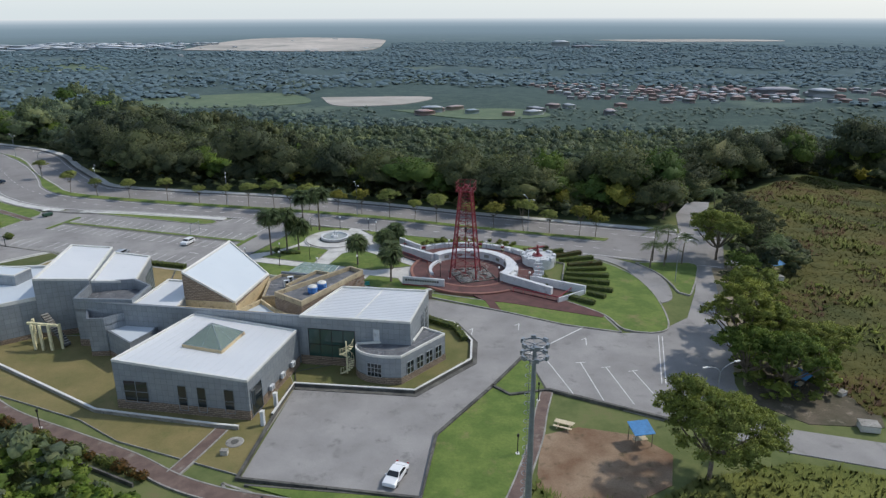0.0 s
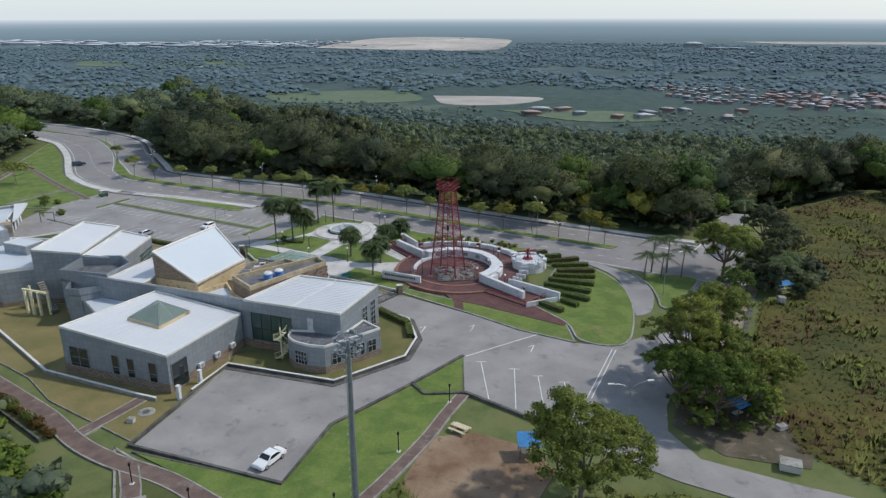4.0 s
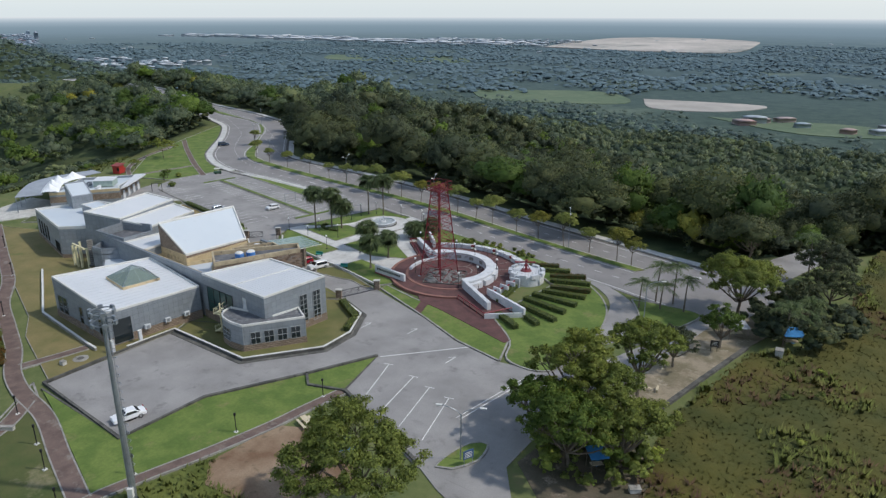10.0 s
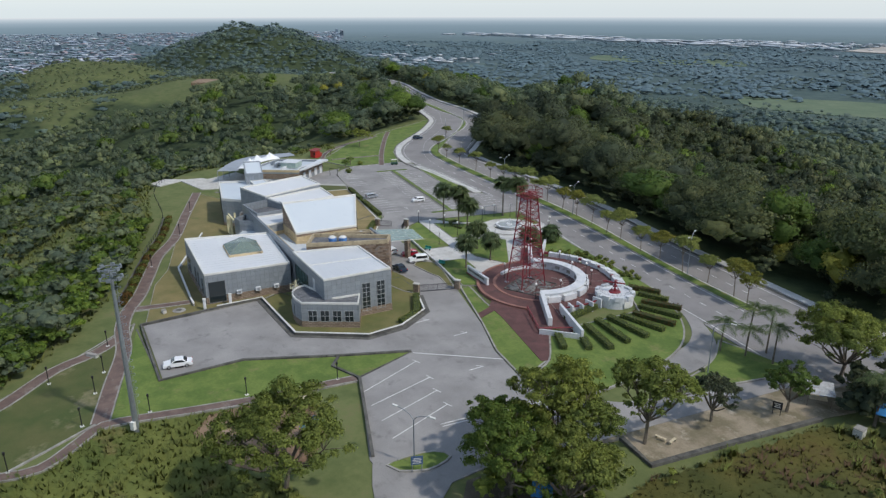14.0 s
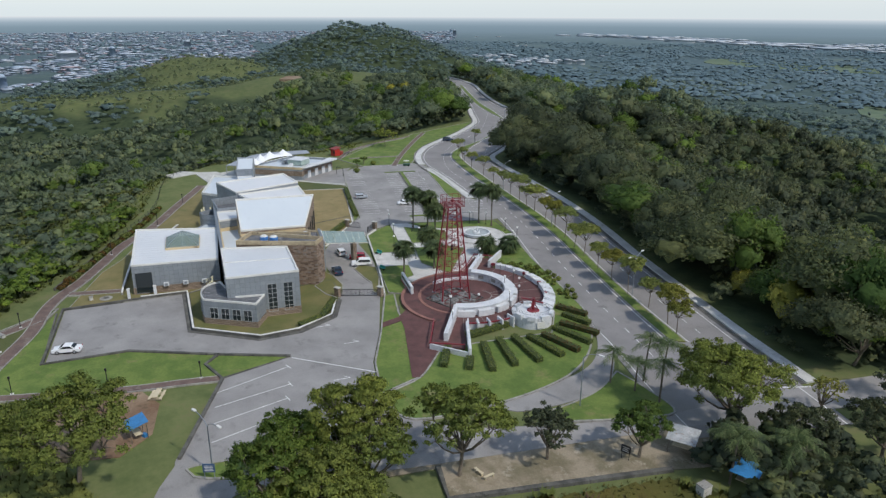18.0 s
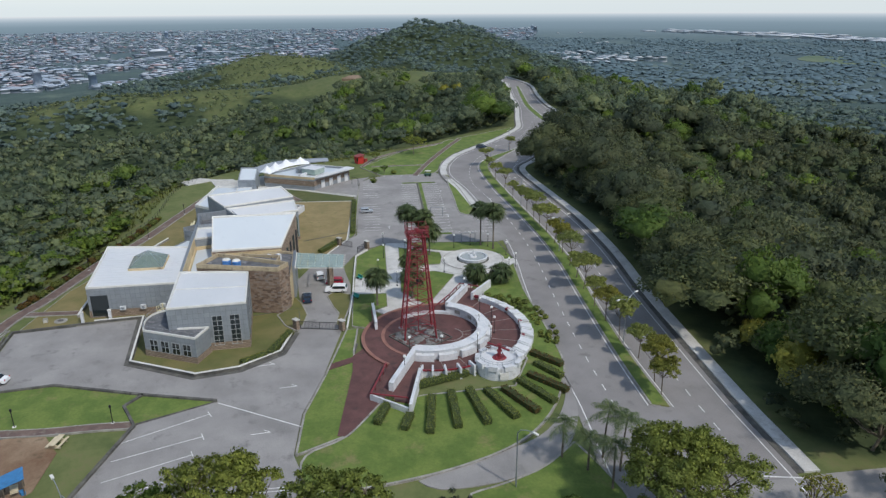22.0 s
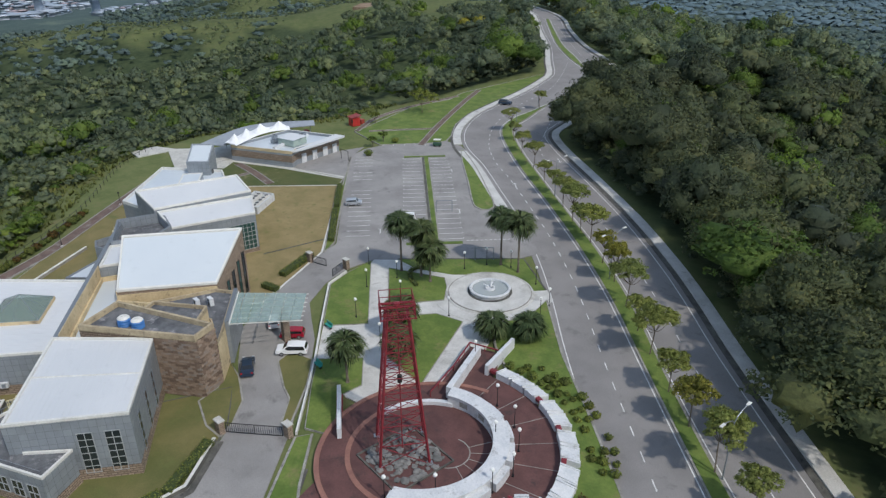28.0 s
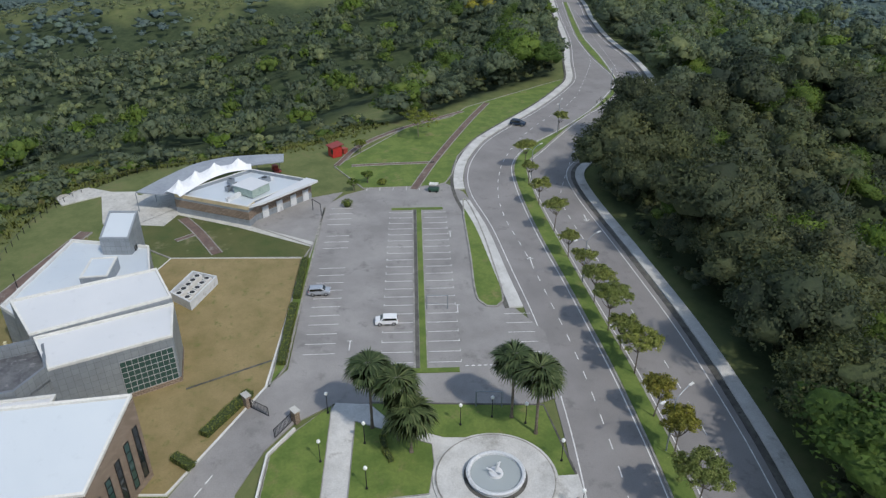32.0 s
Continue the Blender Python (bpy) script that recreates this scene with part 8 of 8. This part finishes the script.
# single trees by the side road
for i, (x, y, h, r, mat, label) in enumerate((
        (47.3, 100.3, 14.0, 6.2, LEAFTREE, "dark broad-leaved tree beside the side road"),
        (53.4, 111.2, 14.0, 5.4, LEAFTREE, "tall open tree beside the side road"),
        (56.0, 122.8, 7.6, 3.6, LEAF, "small dense tree beside the side road"),
        (62.1, 148.6, 12.6, 7.6, LEAFTREE, "wide spreading tree at the junction"),
        (61.4, 133.4, 8.0, 4.0, LEAFBRIGHT, "thin light-leaved tree beside a shack"),
        (31.8, 70.2, 13.2, 7.4, LEAFTREE, "broad dense tree over a market stall"),
        (45.6, 92.6, 10.4, 5.2, LEAFBRIGHT, "bright feathery tree by the bend"),
        (50.6, 89.8, 10.6, 5.6, LEAFBRIGHT, "bright feathery tree over a tarpaulin"),
        (55.8, 93.6, 10.2, 5.6, LEAFTREE, "feathery tree at the edge of the scrub"),
        (51.5, 100.5, 11.0, 5.0, LEAFTREE, "dark tree among the roadside group"),
        (66.6, 163.6, 6.5, 3.0, LEAFYELLOW, "nearly bare pale tree at the road corner"),
        (72.0, 150.0, 8.5, 4.6, LEAF, "bushy tree behind the shacks"),
        (69.0, 141.5, 6.0, 3.4, LEAF, "bushy tree by the blue tarpaulin"),
        (77.0, 160.0, 9.0, 5.0, LEAF, "bushy tree at the scrub's edge"),
        (76.0, 172.0, 10.0, 5.4, LEAF, "bushy tree at the scrub's edge"),
        (60.0, 182.0, 10.0, 5.0, LEAFBRIGHT, "bright tree at the junction's far corner"))):
    thin = mat is LEAFYELLOW
    tree(x, y, h, r, 100 + i, mat, label, per=50 if thin else 230, leaf=0.15, lobes=13 if r > 5 else 9, low=0.3, trunk=0.14 + 0.025 * r, group="roadside trees")
for i, (x, y, h) in enumerate(((45.4, 143.0, 5.6), (47.4, 148.0, 7.4), (50.6, 148.4, 7.6), (53.2, 145.4, 6.6), (49.0, 144.6, 5.0), (70.6, 139.4, 7.0), (74, 146, 6), (72.5, 178.5, 8.5), (-86, 282, 13), (-52, 268, 12), (-70, 300, 14), (-30, 262, 12), (-8, 236, 11))):
    coconut(x, y, h, 2.7 if x < 60 else 3.4, 200 + i)
for i, (x, y, h, r) in enumerate(((-40.6, 152.6, 10.0, 3.3), (-37.4, 155.2, 9.4, 3.3), (-34.8, 156.0, 6.6, 3.5), (-36.3, 170.2, 10.0, 3.2), (-32.5, 171.8, 10.2, 3.4), (-11.4, 135.6, 6.6, 3.0), (-11.8, 143.2, 5.4, 2.9), (-19.6, 146.0, 5.8, 3.1))):
    fan_palm(x, y, h, r, 300 + i)
for i, (x, y) in enumerate(((-14.4, 158.4), (-12.2, 163.4))):
    fan_palm(x, y, 3.2, 3.0, 320 + i, "low fan palms by the terrace", "low bushy fan palm beside the terrace wall")
for i, (x, y) in enumerate(((38, 165.2), (34.3, 166.9), (27, 169.4), (20.5, 170.2), (13, 172.6), (6.3, 174.7), (-2, 177.7), (-8, 179.8), (-15, 182.5), (-23, 185.6), (-30, 187.6), (-38.5, 190.4), (-44, 191.6), (-49, 192.6), (-57, 194.9),
                            (-64, 196.7), (-72.5, 198.6), (-83, 201.2), (-95.6, 204.2), (-107, 207.4), (-117, 211), (-137, 231.6))):
    h = (7.0, 8.6, 6.6, 9.2, 7.8)[i % 5] if x > -60 else (6.8, 6.0, 7.8)[i % 3]
    yel = i in (0, 1, 4, 9, 10)
    tree(x, y, h, h * 0.33, 400 + i, LEAFYELLOW if yel else LEAFMEDIAN, "young yellowing tree on the central reservation" if yel else "young slender tree on the central reservation", per=230, leaf=0.12, lobes=9, low=0.5, trunk=0.1, group="median trees", z=0.2, tuft=1.5)
for i, (x, y, h, r) in enumerate(((-120.5, 172.6, 3.4, 1.5), (-117.2, 168.6, 3.2, 1.4), (-148, 194, 8, 5.2), (-141, 176, 4, 2))):
    tree(x, y, h, r, 500 + i, LEAFBRIGHT if i < 2 else LEAFTREE, "small tree on the park lawn", per=60, leaf=0.2, lobes=6, trunk=0.12, group="park trees")


def hedge(a, b, w, h, seed, label="clipped green hedge row", group="hedge rows on the lawn", name="hedge", mat=None):
    """A clipped hedge: a leafy block with ragged faces."""
    rg = np.random.RandomState(seed)
    a, b = Vector(a), Vector(b)
    L = (b - a).length
    ob = thing(name, *((a + b) / 2), 0.12, math.degrees(math.atan2(b.y - a.y, b.x - a.x)), label, "hedge", group)
    part("core", box(0, 0, 0, L - 0.15, w - 0.15, h - 0.1), SHADELEAF, ob)
    k = int((L * w + 2 * L * h + 2 * w * h) * 26)
    f = rg.rand(k)
    tot = L * w + 2 * L * h + 2 * w * h
    P = np.empty((k, 3))
    N = np.zeros((k, 3))
    for i in range(k):
        x, y, z, s = rg.uniform(-L / 2, L / 2), rg.uniform(-w / 2, w / 2), rg.uniform(0.05, h), rg.choice((-1, 1))
        g = f[i] * tot
        if g < L * w:
            P[i], N[i] = (x, y, h), (0, 0, 1)
        elif g < L * w + 2 * L * h:
            P[i], N[i] = (x, s * w / 2, z), (0, s, 0)
        else:
            P[i], N[i] = (s * L / 2, y, z), (s, 0, 0)
    P += rg.randn(k, 3) * 0.05
    N += rg.randn(k, 3) * 0.5
    u = np.cross(N, rg.randn(k, 3))
    u /= np.linalg.norm(u, axis=1)[:, None]
    v = np.cross(N, u)
    s = 0.1
    vv = np.stack([P - u * s, P - v * s * 0.7, P + u * s, P + v * s * 0.7], 1).reshape(-1, 3)
    mesh_np("foliage", vv, quads(vv), mat or HEDGE, ob, normals=np.repeat(N / np.linalg.norm(N, axis=1)[:, None], 4, 0))
    return ob


# solid inner core; shade between the leaves is put into its dark green
SHADELEAF = plain("hedge_inside_shade", (0.045, 0.065, 0.018), 0.9)
ROWS = [((28.9, 122.8), (23.6, 126.6)), ((31.7, 125.9), (28.6, 128.0)), ((33.9, 129), (25.2, 132.7)), ((34.2, 133.1), (25.0, 135.9)), ((35, 137.4), (25.6, 138.6)), ((35.3, 141.8), (26.6, 141.1)), ((35.2, 145.3), (27.3, 143.7)),
        ((34, 149), (26, 147.1)), ((31.8, 152.5), (25, 149.4)), ((27.9, 153.9), (22.2, 152.2)), ((24.6, 156), (18.8, 153.4)), ((21.4, 131.6), (20.8, 140.6))]
REDHEDGE = leaves("leaf_red_hedge", (0.0616, 0.0445, 0.0146), (0.1334, 0.079, 0.0256), (0.2052, 0.0988, 0.0365))
for i, (a, b) in enumerate(ROWS):
    red = i in (6, 8, 10)
    hedge(a, b, 1.2, 0.9, 600 + i, "clipped reddish hedge row" if red else "clipped green hedge row", mat=REDHEDGE if red else None)
for i, (a, b, w) in enumerate((((-46.2, 132.2), (-52.6, 138.6), 1.4), ((1.8, 112.2), (-5.2, 117.2), 1.3), ((3.2, 107.4), (1.9, 111.6), 1.2), ((-57.6, 143.6), (-73, 147.9), 1.2), ((-75, 148.6), (-88, 152.4), 1.2),
                               ((-41.0, 130.6), (-43.6, 128.6), 1.2))):
    hedge(a, b, w, 0.9, 700 + i, "long clipped hedge along the path", "boundary hedges")
for i in range(5):
    c, s = math.cos(radians(150 + i * 30)), math.sin(radians(150 + i * 30))
    hedge((-36 + 4.4 * c, 155.4 + 2.4 * s), (-36 + 4.4 * math.cos(radians(178 + i * 30)), 155.4 + 2.4 * math.sin(radians(178 + i * 30))), 0.7, 0.5, 720 + i, "low clipped edging round the palm bed", "palm bed edging")


def round_bush(x, y, r, seed, mat, label, group="clipped bushes along the brick path"):
    """A clipped round bush: leaf sprays over a solid heart."""
    rg = np.random.RandomState(seed)
    ob = thing("bush", x, y, 0.05, rg.rand() * 360, label, "bush", group)
    part("heart", lathe([(r * 0.55, -0.05), (r * 0.65, r * 0.4), (r * 0.45, r * 0.8), (0.01, r * 1.0)], 9), SHADELEAF, ob)
    v, nn = leaf_cloud([(0, 0, r * 0.55)], [r], 300, 0.13, rg, 0.75)
    mesh_np("foliage", v, quads(v), mat, ob, normals=nn)
    return ob


ORANGELEAF = leaves("leaf_orange", (0.079, 0.0494, 0.0137), (0.168, 0.0939, 0.0256), (0.2371, 0.1383, 0.041))
row = even([Vector(p) for p in ((-92, 97.2), (-76, 90.4), (-61.8, 82.4), (-49, 76.2), (-37.4, 70.4))], 34)
for i, p in enumerate(row):
    orange = i % 3 == 1 or i > 30
    round_bush(p.x, p.y, 0.75 + 0.12 * (i % 4), 800 + i, ORANGELEAF if orange else HEDGE, "round orange-leaved bush beside the brick path" if orange else "round clipped green bush beside the brick path")
tagged(part("edge_wall", ribbon([p + Vector((-0.55, -1.3)) for p in row], 0.25, -0.4, 0.45), DARKCON), "low dark wall behind the bushes", "wall", kind="structure")
rb = np.random.RandomState(77)
for i, a in enumerate(range(56, 124, 5)):
    for r in (20.4, 21.7, 23.0):
        if rb.rand() < 0.72:
            c, s_ = math.cos(radians(a + rb.rand() * 2)), math.sin(radians(a + rb.rand() * 2))
            round_bush(4.4 + r * c, 140.3 + r * s_, 0.5 + 0.35 * rb.rand(), 900 + i * 3 + int(r), HEDGE if rb.rand() < 0.4 else LEAFTREE, "low leafy shrub in the grass behind the white slabs", "shrubs behind the terrace")
round_bush(-109.4, 165.2, 1.25, 981, LEAFTREE, "bushy young palm-like shrub at the car park corner", "corner shrubs")
round_bush(-118.6, 175.6, 1.1, 982, LEAFTREE, "bushy shrub at the car park edge", "corner shrubs")

# ---------- the plain ----------
def roofs(name, rects, mat_, label, seed, category="buildings"):
    """Far buildings in one mesh: body and a low hipped roof each."""
    rg = np.random.RandomState(seed)
    vs, fs = [], []
    for x, y, z, sx, sy, h, a in rects:
        c, s = math.cos(a), math.sin(a)
        base = len(vs)
        for zz, k in ((z, 1.0), (z + h, 1.0), (z + h, 1.08), (z + h * 1.25, 0.45)):
            for ux, uy in ((-1, -1), (1, -1), (1, 1), (-1, 1)):
                px, py = ux * sx / 2 * k, uy * sy / 2 * k
                vs.append((x + px * c - py * s, y + px * s + py * c, zz))
        for r in (0, 4, 8):
            for i in range(4):
                j = (i + 1) % 4
                fs.append((base + r + i, base + r + j, base + r + 4 + j, base + r + 4 + i))
        fs.append((base + 12, base + 13, base + 14, base + 15))
    return tagged(mesh_np(name, np.array(vs), np.array(fs), mat_), label, category, kind="stuff")


def roof_mix(name, stops):
    m, n, l, p = nodes_of(name)
    g = n.new("ShaderNodeNewGeometry")
    r = ramp(n, l, g.outputs["Random Per Island"], stops)
    r.node.color_ramp.interpolation = "CONSTANT"
    l.new(r, p.inputs["Base Color"])
    p.inputs["Roughness"].default_value = 0.8
    return m


# haze put into the town's roof colours, hence bluish and low in contrast
TOWN = roof_mix("town_roofs_hazed", [(0.0, (0.3, 0.36, 0.43)), (0.25, (0.26, 0.3, 0.36)), (0.5, (0.38, 0.44, 0.51)), (0.72, (0.56, 0.6, 0.66)), (0.82, (0.4, 0.33, 0.35)), (0.92, (0.34, 0.42, 0.52))])
WHITES = roof_mix("works_roofs", [(0.0, (0.58, 0.61, 0.64)), (0.4, (0.42, 0.46, 0.5)), (0.8, (0.34, 0.4, 0.45))])
HOUSES = roof_mix("house_roofs", [(0.0, (0.4, 0.28, 0.26)), (0.25, (0.5, 0.52, 0.55)), (0.55, (0.33, 0.33, 0.36)), (0.75, (0.42, 0.33, 0.32))])
rg = np.random.RandomState(31)
rects = []
az, d = np.radians(rg.uniform(-116, -60, 16000)), 1350 + 3150 * rg.rand(16000) ** 1.25
tx, ty = 105 + d * np.sin(az), 100 + d * np.cos(az)
deg = np.degrees(az)
ok = ~((deg > -76) & (d < 2900) & ~((deg > -66) & (d < 2100))) & (height(tx, ty) <= -73.5) & (waves(tx, ty, 300, 41) >= -0.55)
for x, y in list(zip(tx[ok], ty[ok]))[:7600]:
    big = rg.rand() < 0.06
    tall = rg.rand() < 0.004
    rects.append((x, y, PLAIN, rg.uniform(30, 70) if big else rg.uniform(8, 20), rg.uniform(18, 34) if big else rg.uniform(7, 13), rg.uniform(16, 30) if tall else rg.uniform(2.5, 6), 0.4 + 0.15 * rg.randn() + (1.57 if rg.rand() < 0.4 else 0)))
roofs("far_town", rects, TOWN, "distant low-rise town of pale and red roofs", 1, "town")
rects = []
for k in range(150):
    u = rg.rand()
    x, y = -2950 + 1950 * u, 2560 + 60 * math.sin(6 * u) + rg.randn() * 60
    rects.append((x, y, PLAIN, rg.uniform(30, 110), rg.uniform(20, 45), rg.uniform(6, 12), 0.05 * rg.randn()))
for k in range(220):
    rects.append((rg.uniform(-1600, -900), rg.uniform(2500, 2950), PLAIN, rg.uniform(12, 40), rg.uniform(9, 16), rg.uniform(5, 9), 0.2 + 0.1 * rg.randn()))
for k in range(70):
    rects.append((rg.uniform(-1650, -1250), rg.uniform(980, 1300), PLAIN, rg.uniform(10, 34), rg.uniform(8, 18), rg.uniform(5, 10), 0.6 + 0.1 * rg.randn()))
roofs("far_works", rects, WHITES, "distant white warehouse roofs on the plain", 2, "warehouses")
rects = []
for r in range(9):
    for k in range(26):
        if rg.rand() < 0.62:
            rects.append((150 + k * 15 + r * 6 + rg.randn() * 2, 1290 - r * 26 - k * 2.0 + rg.randn() * 2, PLAIN, rg.uniform(8, 12), 7, rg.uniform(3, 4.5), -0.14))
for k in range(110):
    rects.append((rg.uniform(330, 900), rg.uniform(1020, 1200), PLAIN, rg.uniform(7, 18), rg.uniform(7, 11), rg.uniform(3, 5), rg.rand() * 3))
for k in range(12):
    rects.append((rg.uniform(-40, 260), rg.uniform(900, 990), PLAIN, rg.uniform(10, 26), rg.uniform(8, 16), 5, rg.rand() * 3))
for x, y, sx in ((535, 1130, 62), (600, 1110, 30), (500, 2560, 70)):
    rects.append((x, y, PLAIN, sx, 30, 10, 0.1))
roofs("far_houses", rects, HOUSES, "rows of red-roofed terrace houses on the plain", 3, "houses")
rects = [(-13, 939, PLAIN, 26, 12, 7, 0.2), (40, 925, PLAIN, 16, 10, 5, 0.5), (430, 2600, PLAIN, 60, 24, 22, 0.1), (560, 2620, PLAIN, 90, 20, 8, 0)]
for k in range(45):
    az, d = radians(rg.uniform(-60, 30)), rg.uniform(1300, 3800)
    rects.append((d * math.sin(az), d * math.cos(az), PLAIN, rg.uniform(10, 28), rg.uniform(8, 14), rg.uniform(3, 5), rg.rand() * 3))
roofs("far_farms", rects, WHITES, "scattered pale buildings on the plain", 4, "buildings")
SAND = surface("sand_site", (0.32, 0.3, 0.27), (0.52, 0.47, 0.42), 0.003, 0.03, (0.15, 0.18, 0.165), 1.0, bump=0, spots=0.005)
FIELDGREEN = surface("field_green", (0.085, 0.13, 0.075), (0.125, 0.165, 0.095), 0.02, 0.1, None, 1.0, bump=0)
for nm, pts, mt, lb in (("earthworks", curve((-900, 2500), (-940, 3000), (-900, 3500), (-650, 3650), (-300, 3420), (-240, 3000), (-250, 2480), (-450, 2390), (-900, 2500), step=60), SAND, "wide pale earthworks on the plain"),
                        ("pond", curve((-190, 1110), (-20, 1112), (-60, 1020), (-150, 1008), (-190, 1110), step=15), SAND, "pale sandy pond bed"),
                        ("field", curve((-480, 1090), (-280, 1170), (-200, 1040), (-380, 985), (-480, 1090), step=20), FIELDGREEN, "bright green field"),
                        ("field", curve((-70, 960), (100, 970), (140, 900), (40, 875), (-70, 960), step=20), FIELDGREEN, "bright green field"),
                        ("field", curve((560, 860), (640, 860), (660, 780), (580, 770), (560, 860), step=20), FIELDGREEN, "bright green field"),
                        ("earthworks", curve((700, 3300), (1300, 3350), (1500, 3150), (900, 3100), (700, 3300), step=60), SAND, "pale open ground far off"),
                        ("field", curve((-1300, 1750), (-900, 1850), (-800, 1650), (-1150, 1580), (-1300, 1750), step=40), FIELDGREEN, "bright green field")):
    flat(nm, pts, PLAIN + (2.6 if nm == "earthworks" else 0.6), mt, lb, nm, 2.0)
flat("earth_ridge", curve((-590, 280), (-575, 300), (-595, 316), (-620, 300), (-590, 280), step=6), float(height(np.array([-600.0]), np.array([296.0]))[0]) + 2.0, EARTH, "bare clearing on the ridge", "clearing", 6.0)

# stones of the tower's two near faces
stones(E4p[0], E4p[1], 10.4, 16.5, 8.6)
stones(E4p[1], E4p[2], 0.0, 3.5, 8.6)
